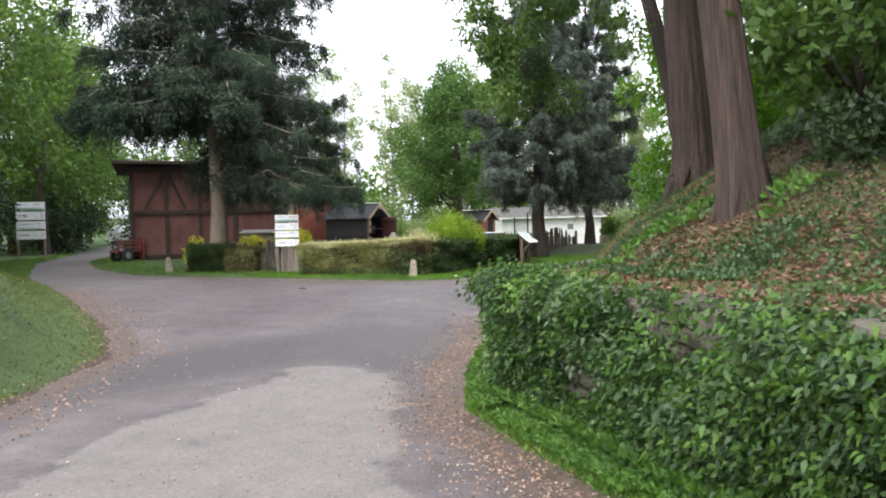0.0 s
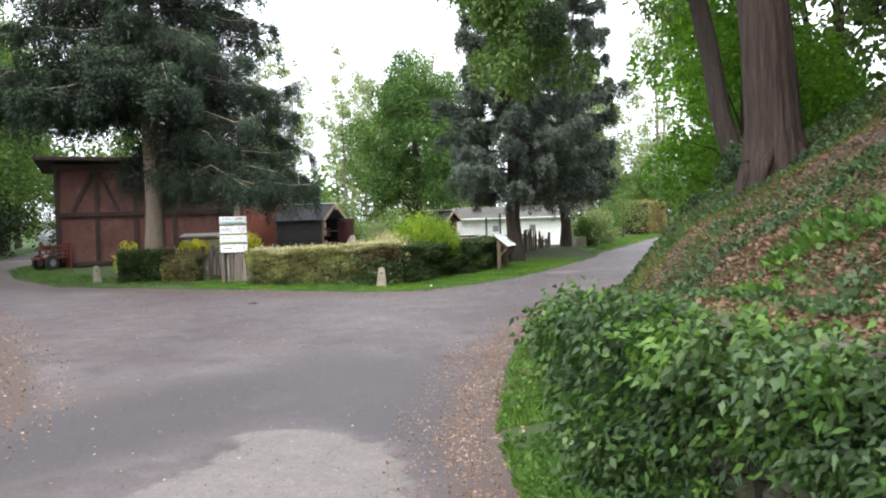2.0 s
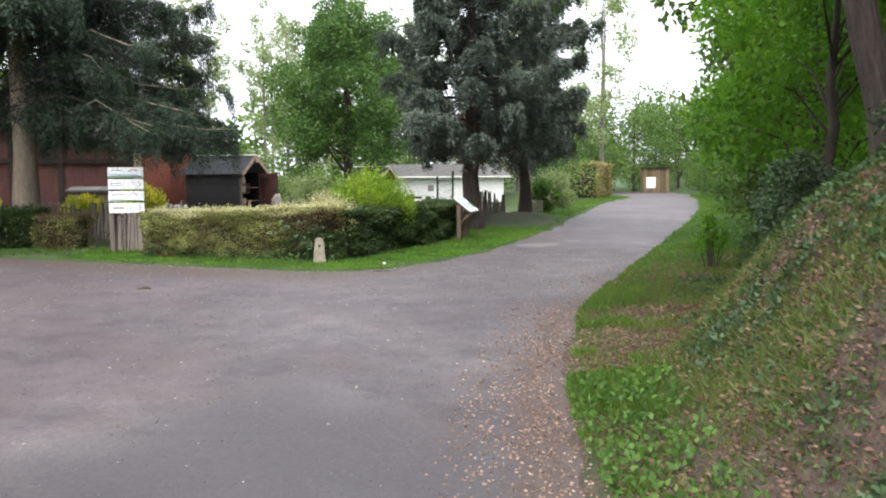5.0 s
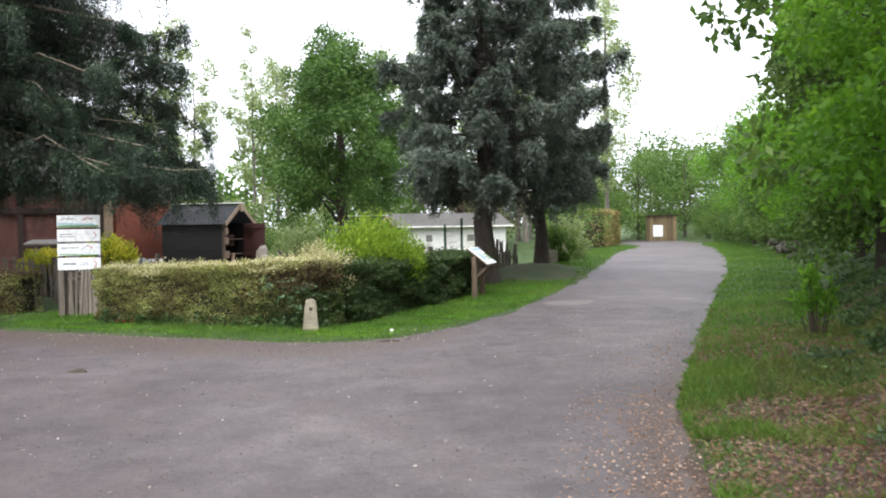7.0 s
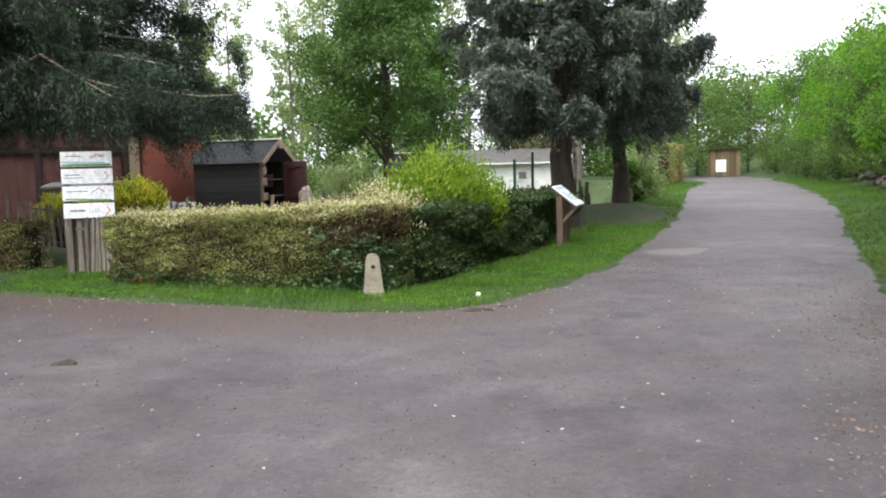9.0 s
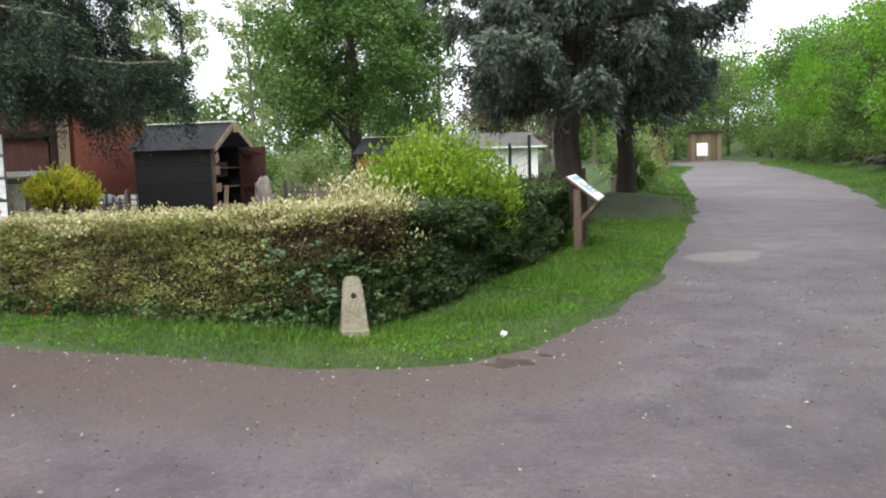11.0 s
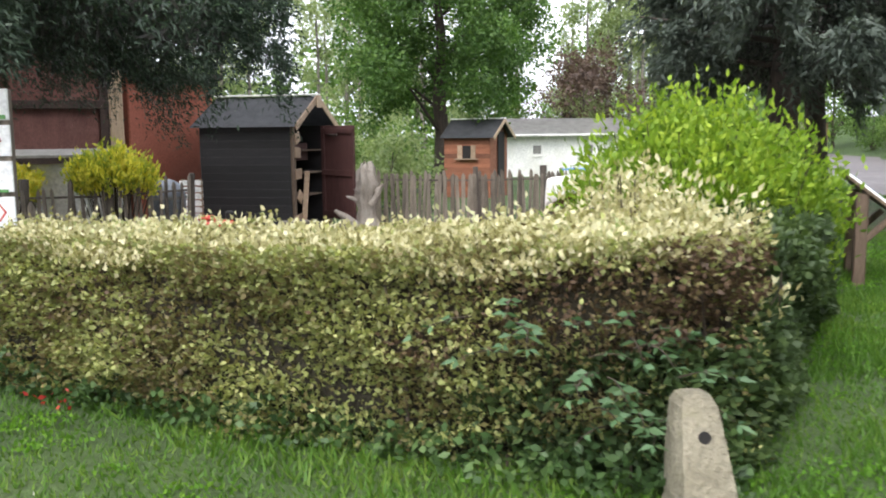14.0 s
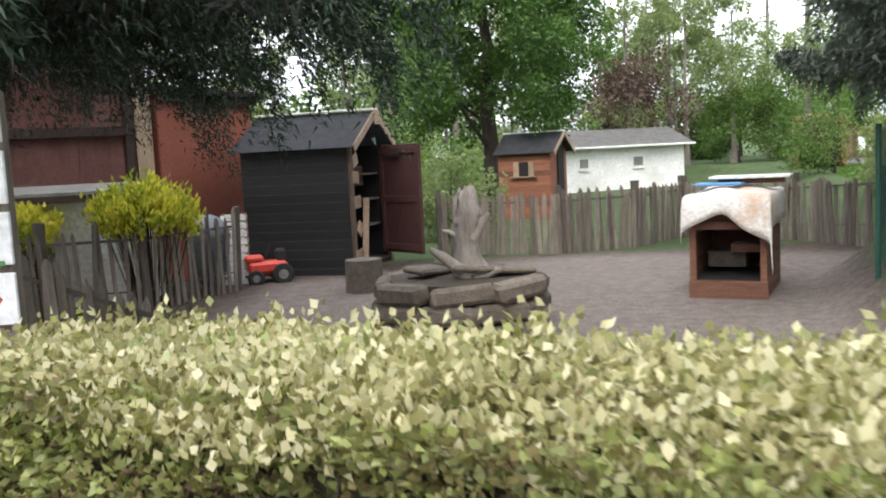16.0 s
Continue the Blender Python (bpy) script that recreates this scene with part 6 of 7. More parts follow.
def build_log_seat():
    s = thing("sawn_log", "upright sawn log round standing on the yard soil", "log", pose(-3.55, 11.6, -0.52))
    bm = bmesh.new()
    bmesh.ops.create_cone(bm, cap_ends=False, segments=18, radius1=0.27, radius2=0.26, depth=0.5, matrix=Matrix.Translation((0, 0, 0.25)))
    for v in bm.verts:
        v.co *= 1 + 0.03 * math.sin(v.co.x * 30 + v.co.y * 17)
    part("bark", bm, M_LOG, s)
    t = bmesh.new()
    bmesh.ops.create_cone(t, cap_ends=True, segments=18, radius1=0.255, radius2=0.25, depth=0.02, matrix=Matrix.Translation((0, 0, 0.5)))
    part("sawn_top", t, M_PALING, s)
    return s


build_log_seat()


def build_coop():
    m = pose(1.0, 9.75, -0.52, 0, 0, -25)
    c = thing("chicken_coop", "reddish wooden chicken coop draped with a stained white tarp", "chicken coop", m)
    W, D, E, R = 0.80, 1.35, 0.98, 1.28
    for x in (-W / 2, W / 2):
        for y in (0.0, D):
            part("leg", boxed((x, y, E / 2), (0.08, 0.08, E), 0.008), M_COOP, c)
    part("base_board", boxed((0, -0.03, 0.13), (W + 0.1, 0.05, 0.27), 0.01), M_COOP, c)
    # near-black floor carries the shade inside the coop
    part("floor", boxed((0, D / 2, 0.25), (W, D, 0.04)), M_INSIDESHADE, c)
    part("back_wall", boxed((0, D, E / 2 + 0.1), (W, 0.03, E - 0.1)), M_COOP, c)
    for i in range(6):
        part("side_board", boxed((W / 2 + 0.02, D / 2, 0.1 + i * 0.155), (0.025, D, 0.15), 0.004), M_COOP, c)
        part("side_board", boxed((-W / 2 - 0.02, D / 2, 0.1 + i * 0.155), (0.025, D, 0.15), 0.004), M_COOP, c)
    part("front_rail", boxed((0, -0.02, 0.92), (W, 0.05, 0.1), 0.008), M_COOP, c)
    g = bmesh.new()
    g.faces.new([g.verts.new(p) for p in ((-W / 2, -0.02, E - 0.03), (W / 2, -0.02, E - 0.03), (0, -0.02, R - 0.05))])
    bmesh.ops.solidify(g, geom=g.faces[:], thickness=0.03)
    part("gable", g, M_COOP, c)
    part("nest_box", boxed((0.16, 0.4, 0.62), (0.34, 0.3, 0.1), 0.01), M_COOP, c)
    part("nest_box", boxed((-0.1, 0.7, 0.45), (0.45, 0.3, 0.2), 0.01), M_LOG, c)
    for side in (-1, 1):
        r = bmesh.new()
        r.faces.new([r.verts.new(p) for p in ((side * (W / 2 + 0.1), -0.12, E - 0.04), (side * (W / 2 + 0.1), D + 0.1, E - 0.04), (0, D + 0.1, R + 0.02), (0, -0.12, R + 0.02))])
        bmesh.ops.solidify(r, geom=r.faces[:], thickness=0.02)
        part("roof_panel", r, M_COOP, c)
    # tarp: a sheet sagging over the roof with a ragged front hem
    nx, ny = 22, 18
    V, F = [], []
    rng = np.random.default_rng(4)
    for j in range(ny + 1):
        for i in range(nx + 1):
            x = -0.62 + 1.30 * i / nx
            s = j / ny
            ax = abs(x)
            over = max(ax - 0.49, 0.0)
            z = R + 0.07 - 0.07 * min(ax, 0.49) / 0.49 - over * (1.0 if x < 0 else 1.9)
            x = max(-0.49, min(0.49, x)) + math.copysign(0.12 * over, x)
            if s < 0.3:
                t = 1 - s / 0.3
                hang = 0.40 + 0.03 * math.sin(x * 9 + 1) + 0.34 * max(x, 0) - 0.15 * math.exp(-((x + 0.05) / 0.2) ** 2)
                y = -0.17 - 0.05 * math.sin(t * 2.2) - 0.02 * math.sin(x * 14)
                z -= hang * t
            else:
                y = -0.17 + (s - 0.3) / 0.7 * (D + 0.2)
            V.append((x, y, z + 0.014 * math.sin(x * 13 + s * 7) + 0.012 * math.sin(s * 23 + x * 5)))
    for j in range(ny):
        for i in range(nx):
            a = j * (nx + 1) + i
            F.append((a, a + 1, a + nx + 2, a + nx + 1))
    me = mesh_np("tarp", np.array(V), np.array(F), M_CANVAS)
    tarp = attach("tarp", me, c, "stained white tarp draped over the roof")
    so = tarp.modifiers.new("thickness", "SOLIDIFY")
    so.thickness = 0.008
    part("blue_sheet", boxed((-0.18, 0.55, R + 0.105), (0.55, 0.5, 0.02), 0.006), M_BLUETARP, c)
    part("roof_board", boxed((0.15, 0.9, R + 0.17), (0.95, 0.5, 0.03), 0.006), M_WHITE, c, "pale board lying on the roof", m=pose(0, 0, 0, 0, 0, 0))
    part("batten", boxed((0.15, 0.9, R + 0.12), (0.8, 0.06, 0.07), 0.006), M_COOP, c)
    return c


build_coop()


def wheel(parent, x, y, z, r, w, axis_turn=0):
    ty = bmesh.new()
    bmesh.ops.create_cone(ty, cap_ends=True, segments=18, radius1=r, radius2=r, depth=w)
    bmesh.ops.bevel(ty, geom=[e for e in ty.edges if e.calc_face_angle(0) > 0.6], offset=w * 0.22, segments=1, affect="EDGES", profile=0.5)
    t = part("wheel", ty, M_RUBBER, parent, m=pose(x, y, z, 90, 0, axis_turn))
    ri = bmesh.new()
    bmesh.ops.create_cone(ri, cap_ends=True, segments=12, radius1=r * 0.5, radius2=r * 0.45, depth=w * 1.12)
    part("rim", ri, M_GREYSHEET, t)
    return t


def build_mower():
    c = thing("ride_on_toy", "small red plastic garden tractor on the yard soil", "toy tractor", pose(-5.25, 13.0, -0.5, 0, 0, 20))
    b = boxed((0, 0, 0.28), (0.62, 0.34, 0.2), 0.05)
    part("body", b, M_REDPLASTIC, c)
    part("bonnet", boxed((-0.2, 0, 0.42), (0.3, 0.28, 0.12), 0.04), M_REDPLASTIC, c)
    part("seat", boxed((0.22, 0, 0.46), (0.16, 0.26, 0.18), 0.03), M_RUBBER, c)
    part("steering_post", beam(bmesh.new(), (-0.02, 0, 0.44), (0.06, 0, 0.62), 0.03, 0.03), M_RUBBER, c)
    for x, r in ((-0.2, 0.13), (0.22, 0.17)):
        for y in (-0.2, 0.2):
            wheel(c, x, y, r, r, 0.08)
    return c


build_mower()


def build_crate():
    c = thing("slatted_crate", "tall pale slatted crate beside the shed", "crate", pose(-5.72, 13.0, -0.5, 0, 0, 10))
    for x in (-0.17, 0.17):
        for y in (-0.12, 0.12):
            part("upright", boxed((x, y, 0.57), (0.035, 0.035, 1.14), 0.004), M_PLANK, c)
    for i in range(9):
        for y in (-0.14, 0.14):
            part("slat", boxed((0, y, 0.08 + i * 0.125), (0.38, 0.018, 0.085), 0.003), M_WHITE, c)
    return c


build_crate()


def build_butt():
    c = thing("water_butt", "grey-blue domed water butt behind the fence", "water butt", pose(-5.95, 12.3, -0.5))
    bm = bmesh.new()
    bmesh.ops.create_uvsphere(bm, u_segments=20, v_segments=12, radius=0.33)
    for v in bm.verts:
        if v.co.z < 0:
            v.co.z = v.co.z * 2.4
        v.co.z += 0.86
    part("barrel", bm, surface("grey_blue_plastic", (0.18, 0.20, 0.23), (0.27, 0.30, 0.34), 4.0, 0.55, 0.1, 20.0), c, smooth_shade=True)
    rm = bmesh.new()
    bmesh.ops.create_cone(rm, cap_ends=False, segments=20, radius1=0.345, radius2=0.345, depth=0.05, matrix=Matrix.Translation((0, 0, 0.86)))
    part("rim", rm, M_GREYSHEET, c)
    return c


build_butt()


def build_white_hutch():
    c = thing("white_hutch", "low whitewashed hutch with grey sheet roof before the barn", "hutch", pose(-8.45, 11.1, -0.5, 0, 0, 10))
    part("wall", boxed((1.0, 0.35, 0.78), (1.9, 0.7, 1.56), 0.015), M_WHITE, c)
    part("roof", box(bmesh.new(), (1.0, 0.3, 0), (2.2, 1.0, 0.07), Matrix.Translation((0, 0, 1.63)) @ Matrix.Rotation(radians(5), 4, "X"), 0.01), M_GREYSHEET, c)
    part("fascia", boxed((1.0, -0.2, 1.55), (2.2, 0.025, 0.1), 0.005), M_BEAM, c)
    for x in (0.5, 1.5):
        part("hatch", boxed((x, -0.01, 0.95), (0.6, 0.03, 0.5), 0.006), M_PANEL, c)
    return c


build_white_hutch()


def build_green_netting():
    c = thing("netting_post", "green-coated wire netting on posts at the yard corner", "netting fence", None)
    pts = [(2.3, 8.8), (2.75, 9.5)]
    for x, y in pts:
        bm = bmesh.new()
        bmesh.ops.create_cone(bm, cap_ends=True, segments=10, radius1=0.03, radius2=0.03, depth=1.75)
        part("post", bm, M_GREENMESH, c, m=pose(x, y, zg(x, y) + 0.8))
    for (x0, y0), (x1, y1) in zip(pts, pts[1:]):
        for k in range(9):
            z0, z1 = zg(x0, y0) + 0.1 + k * 0.18, zg(x1, y1) + 0.1 + k * 0.18
            part("wire", beam(bmesh.new(), (x0, y0, z0), (x1, y1, z1), 0.006, 0.006, 0), M_GREENMESH, c)
        for k in range(1, 9):
            t = k / 9
            x, y = x0 + (x1 - x0) * t, y0 + (y1 - y0) * t
            part("wire", beam(bmesh.new(), (x, y, zg(x, y) + 0.1), (x, y, zg(x, y) + 1.6), 0.006, 0.006, 0), M_GREENMESH, c)
    return c


build_green_netting()

# ---- farm things by the barn ----


def build_cart():
    x, y = -12.75, 10.15
    c = thing("farm_trailer", "old red farm trailer frame with wheels beside the barn", "trailer", pose(x, y, zg(x, y), 0, 0, 62))
    c.scale = (0.72, 0.72, 0.78)
    part("chassis", beam(bmesh.new(), (-0.9, 0, 0.55), (0.6, 0, 0.55), 0.7, 0.1, 0.02), M_REDMETAL, c)
    for i in range(3):
        part("side_rail", beam(bmesh.new(), (-0.9, -0.38, 0.75 + i * 0.17), (0.6, -0.38, 0.75 + i * 0.17), 0.04, 0.08), M_REDMETAL, c)
    for xx in (-0.85, 0.55):
        part("stake", beam(bmesh.new(), (xx, -0.38, 0.5), (xx, -0.38, 1.2), 0.06, 0.06), M_REDMETAL, c)
    part("tailboard", boxed((0.72, -0.2, 0.62), (0.1, 0.5, 1.2), 0.02), M_REDMETAL, c, "bright red panel")
    for yy in (-0.5, 0.5):
        wheel(c, -0.35, yy, 0.36, 0.36, 0.16)
    return c


build_cart()


def build_car(x, y, turn):
    c = thing("parked_car", "white car parked far down the forest lane", "car", pose(x, y, zg(x, y), 0, 0, turn))
    bm = bmesh.new()
    prof = [(-2.0, 0.35), (2.0, 0.35), (2.05, 0.75), (1.2, 0.92), (0.55, 1.42), (-1.2, 1.45), (-1.95, 0.95)]
    f = bm.faces.new([bm.verts.new((px, -0.85, pz)) for px, pz in prof])
    ex = bmesh.ops.extrude_face_region(bm, geom=[f])
    bmesh.ops.translate(bm, vec=(0, 1.7, 0), verts=[v for v in ex["geom"] if isinstance(v, bmesh.types.BMVert)])
    bmesh.ops.recalc_face_normals(bm, faces=bm.faces[:])
    part("body", bm, M_CARWHITE, c)
    for s in (-0.856, 0.856):
        part("side_window", boxed((-0.35, s, 1.17), (1.5, 0.02, 0.36), 0.006), M_GLASS, c)
        for wx in (-1.25, 1.3):
            wheel(c, wx, s * 0.95, 0.33, 0.33, 0.2)
    return c


build_car(-26.2, 38.5, 68)


def build_far_shelter():
    x, y = 18.9, 46.3
    c = thing("board_shelter", "tan boarded shelter at the end of the lane", "shelter", pose(x, y, zg(x, y), 0, 0, -22))
    for i in range(9):
        part("board", boxed((-0.88 + i * 0.22, 0, 0.85), (0.21, 0.04, 1.7), 0.004), M_TAN, c)
    part("side", boxed((-0.98, 0.6, 0.85), (0.05, 1.2, 1.7), 0.004), M_TAN, c)
    part("roof", boxed((0, 0.55, 1.73), (2.2, 1.4, 0.06), 0.01), M_BEAM, c)
    return c


build_far_shelter()


def build_gateposts():
    for k, (x, y, h) in enumerate(((6.6, 17.0, 0.75), (5.9, 15.2, 0.6))):
        c = thing("stone_block", "rough pale stone block beside the lane", "stone", pose(x, y, zg(x, y) - 0.05, 0, 0, 20 * k), "rough stones by the lane")
        bm = boxed((0, 0, h / 2), (0.45, 0.4, h), 0.06)
        part("body", bm, M_STONE, c)


build_gateposts()

# low rubble wall on the far side of the lane
rng_s = random.Random(14)
wall = thing("rubble_wall", "low tumbled rubble wall along the lane", "wall", None)
stones = []
for k in range(5):
    bm = bmesh.new()
    bmesh.ops.create_icosphere(bm, subdivisions=1, radius=0.5)
    for v in bm.verts:
        v.co = Vector((v.co.x * rng_s.uniform(0.8, 1.2), v.co.y * rng_s.uniform(0.7, 1.1), v.co.z * rng_s.uniform(0.55, 0.8)))
    me = bpy.data.meshes.new("stone")
    bm.to_mesh(me)
    bm.free()
    me.materials.append(M_WALLSTONE)
    stones.append(me)
for k in range(90):
    t = k / 89
    x, y = 12.25 + 7.35 * t, 13.0 + 20.0 * t
    x += 0.62 + rng_s.uniform(-0.2, 0.2)
    s = rng_s.uniform(0.25, 0.5)
    o = attach("stone", rng_s.choice(stones), wall, m=pose(x, y, zg(x, y) + rng_s.uniform(0.02, 0.3), rng_s.uniform(-20, 20), rng_s.uniform(-20, 20), rng_s.uniform(0, 360)))
    o.scale = (s, s, s)

# stones of the overgrown retaining wall at the lane
def edge_at(y):
    """Point of the lane's edge at y, and the way square to it, up the bank."""
    e = [p for p in zip(EDGE_RIGHT, EDGE_RIGHT[1:]) if p[0][1] <= y <= p[1][1]][0]
    f = (y - e[0][1]) / (e[1][1] - e[0][1])
    n = Vector((e[1][1] - e[0][1], -(e[1][0] - e[0][0]))).normalized()
    return e[0][0] + (e[1][0] - e[0][0]) * f, n


wall2 = thing("retaining_wall", "low mossy dry stone wall overgrown with ivy", "wall", None)
blocks = []
for k in range(7):
    bm = boxed((0, 0, 0), (1, 1, 1), 0.16)
    for v in bm.verts:
        v.co += Vector((rng_s.uniform(-0.07, 0.07), rng_s.uniform(-0.07, 0.07), rng_s.uniform(-0.07, 0.07)))
    me = bpy.data.meshes.new("stone")
    bm.to_mesh(me)
    bm.free()
    me.materials.append(M_WALLSTONE)
    blocks.append(me)
for row in range(9):
    y = -18.6 + rng_s.uniform(0, 0.2)
    while y < -13.75:
        L = rng_s.uniform(0.15, 0.36)
        yc = y + L * 0.45
        x, n = edge_at(yc)
        d = float(wall_foot(np.array(yc))) + 0.12 + rng_s.uniform(-0.03, 0.03) + 0.006 * row
        o = attach("stone", rng_s.choice(blocks), wall2, m=pose(x + n.x * d, yc + n.y * d, -0.06 + row * 0.118, rng_s.uniform(-3, 3), rng_s.uniform(-3, 3), math.degrees(math.atan2(n.y, n.x)) + 90 + rng_s.uniform(-5, 5)))
        o.scale = (L * 0.97, 0.24, 0.112)
        y += L * 0.9
for yc in (-18.2, -17.3, -16.75, -15.9, -15.2, -14.55):
    x, n = edge_at(yc)
    d = float(wall_foot(np.array(yc))) + 0.17
    bm = boxed((0, 0, 0), (rng_s.uniform(0.34, 0.48), 0.34, rng_s.uniform(0.06, 0.09)), 0.02)
    for v in bm.verts:
        v.co += Vector((rng_s.uniform(-0.03, 0.03), rng_s.uniform(-0.03, 0.03), rng_s.uniform(-0.012, 0.012)))
    part("capstone", bm, M_WALLSTONE, wall2, m=pose(x + n.x * d, yc + n.y * d, 0.965, rng_s.uniform(-4, 4), rng_s.uniform(-4, 4), math.degrees(math.atan2(n.y, n.x)) + 90 + rng_s.uniform(-8, 8)))

# ---- growth on the banks, verges and roadside litter ----


def scatter(name, label, category, pts, way_up, length, width, mat, seed, lift=0.0, flat=False, jitter=0.5, droop=0.0):
    """One mesh of many small leaves or blades on the ground."""
    rng = np.random.default_rng(seed)
    ragged = 0.10 * wave(pts[:, 0], pts[:, 1], 2.3, 0.3) + 0.07 * wave(pts[:, 0], pts[:, 1], 6.1, 1.3)
    z = ground_height(pts[:, 0], pts[:, 1]) + np.clip((poly_sd(pts, ROAD) + ragged) * 0.35, 0.0, 0.035) + lift
    base = np.column_stack([pts, z])
    n = len(pts)
    if flat:
        a = rng.uniform(0, 6.283, n)
        way = np.column_stack([np.cos(a), np.sin(a), rng.normal(0.05, 0.15, n)])
    else:
        way = np.column_stack([rng.normal(0, jitter, n), rng.normal(0, jitter, n), np.full(n, way_up)])
    made = blades(base, way, length, width, rng, droop) if mat in (M_GRASS, M_OLIVE) else leaves(base, way, length, width, rng, 0.25, droop)
    me = mesh_np(name, *made, mat)
    return tagged(new(name, me), label, category, kind="stuff")


def sample(rng, n, x0, x1, y0, y1, test):
    out, got = [], 0
    while got < n:
        p = np.column_stack([rng.uniform(x0, x1, n * 2), rng.uniform(y0, y1, n * 2)])
        p = p[test(p)]
        out.append(p)
        got += len(p)
        if len(p) == 0:
            break
    return np.vstack(out)[:n]


rng_g = np.random.default_rng(123)
SD = lambda p: poly_sd(p, ROAD)
DR = lambda p: line_side(p, EDGE_RIGHT)
DL = lambda p: line_side(p, EDGE_LEFT)


def patchy(p, s, k, lim):
    return wave(p[:, 0], p[:, 1], s, k) > lim


# verge round the bollard
pts = sample(rng_g, 42000, -5, 5.5, -1.2, 8, lambda p: (SD(p) > 0.02) & (SD(p) < 2.2) & (DR(p) < -1) & (poly_sd(p, GARDEN) > -0.1))
scatter("verge_grass", "short green grass on the verge round the stone bollard", "grass", pts, 0.8, 0.042, 0.009, M_GRASS, 201)
pts = sample(rng_g, 9000, -4.2, 3.4, -0.4, 6.5, lambda p: (SD(p) > 0.55) & (DR(p) < -1) & (poly_sd(p, GARDEN) > 0.25) & patchy(p, 2.6, 0.9, -0.2))
scatter("grass_tufts", "longer grass tufts at the hedge foot", "grass", pts, 0.8, 0.085, 0.011, M_GRASS, 207, jitter=0.4)
pts = sample(rng_g, 9000, -4.6, 4.5, -1.2, 7, lambda p: (SD(p) > 0.06) & (SD(p) < 2.0) & (DR(p) < -1) & (poly_sd(p, GARDEN) > 0.0) & (wave(p[:, 0], p[:, 1], 2.9, 0.4) + 0.7 * wave(p[:, 0], p[:, 1], 8.3, 1.4) > 0.1))
scatter("clover", "low clover and weeds in the verge grass", "plants", pts, 0.9, 0.026, 0.02, M_BRIGHT, 208, 0.018, jitter=1.0)
# verge farther on, and by the barn
pts = sample(rng_g, 26000, -20, 14, 2, 34, lambda p: (SD(p) > 0.02) & (SD(p) < 1.8) & (DR(p) < -1) & (np.hypot(p[:, 0] - 4.6, (p[:, 1] - 10.2) * 0.6) > 1.1))
scatter("verge_grass", "rough green grass along the farther verges", "grass", pts, 0.9, 0.07, 0.016, M_GRASS, 202)
# lush strip below the ivy wall
pts = sample(rng_g, 32000, 2, 8, -24, -3, lambda p: (DR(p) > 0.03) & (DR(p) < np.where(p[:, 1] < -13.7, 0.55, 1.15)) & ((p[:, 1] < -13.3) | (wave(p[:, 0], p[:, 1], 1.9, 2.2) + 0.7 * wave(p[:, 0], p[:, 1], 6.3, 0.9) < 0.0)))
scatter("bank_grass", "lush green grass strip at the foot of the bank", "grass", pts[DR(pts) < 0.62], 0.8, 0.075, 0.013, M_GRASS, 203, jitter=0.6)
pts = sample(rng_g, 17000, 2, 7, -24, -8, lambda p: ((p[:, 1] < -13.0) | (rng_g.random(len(p)) < 0.15)) & (DR(p) > 0.06) & (DR(p) < np.where(p[:, 1] < -13.7, 0.55, 0.75)) & (wave(p[:, 0], p[:, 1], 2.4, 0.2) + 0.6 * wave(p[:, 0], p[:, 1], 7.7, 1.2) > -0.25))
scatter("ground_herbs", "bright green low herbs in the grass strip", "plants", pts, 0.7, 0.05, 0.034, M_HERB, 204, 0.06, jitter=0.8)
# right verge farther up
pts = sample(rng_g, 24000, 3, 22, -4, 36, lambda p: (DR(p) > 0.03) & (DR(p) < 1.9))
scatter("bank_grass", "green grass verge below the bushes", "grass", pts, 0.8, 0.07, 0.016, M_GRASS, 205, jitter=0.6)
# left bank
pts = sample(rng_g, 28000, -14, 0, -22, 4, lambda p: (DL(p) > 0.03) & (DL(p) < 5.0))
scatter("bank_grass", "olive grass on the low roadside bank", "grass", pts, 0.7, 0.06, 0.014, M_OLIVE, 206, jitter=0.7)


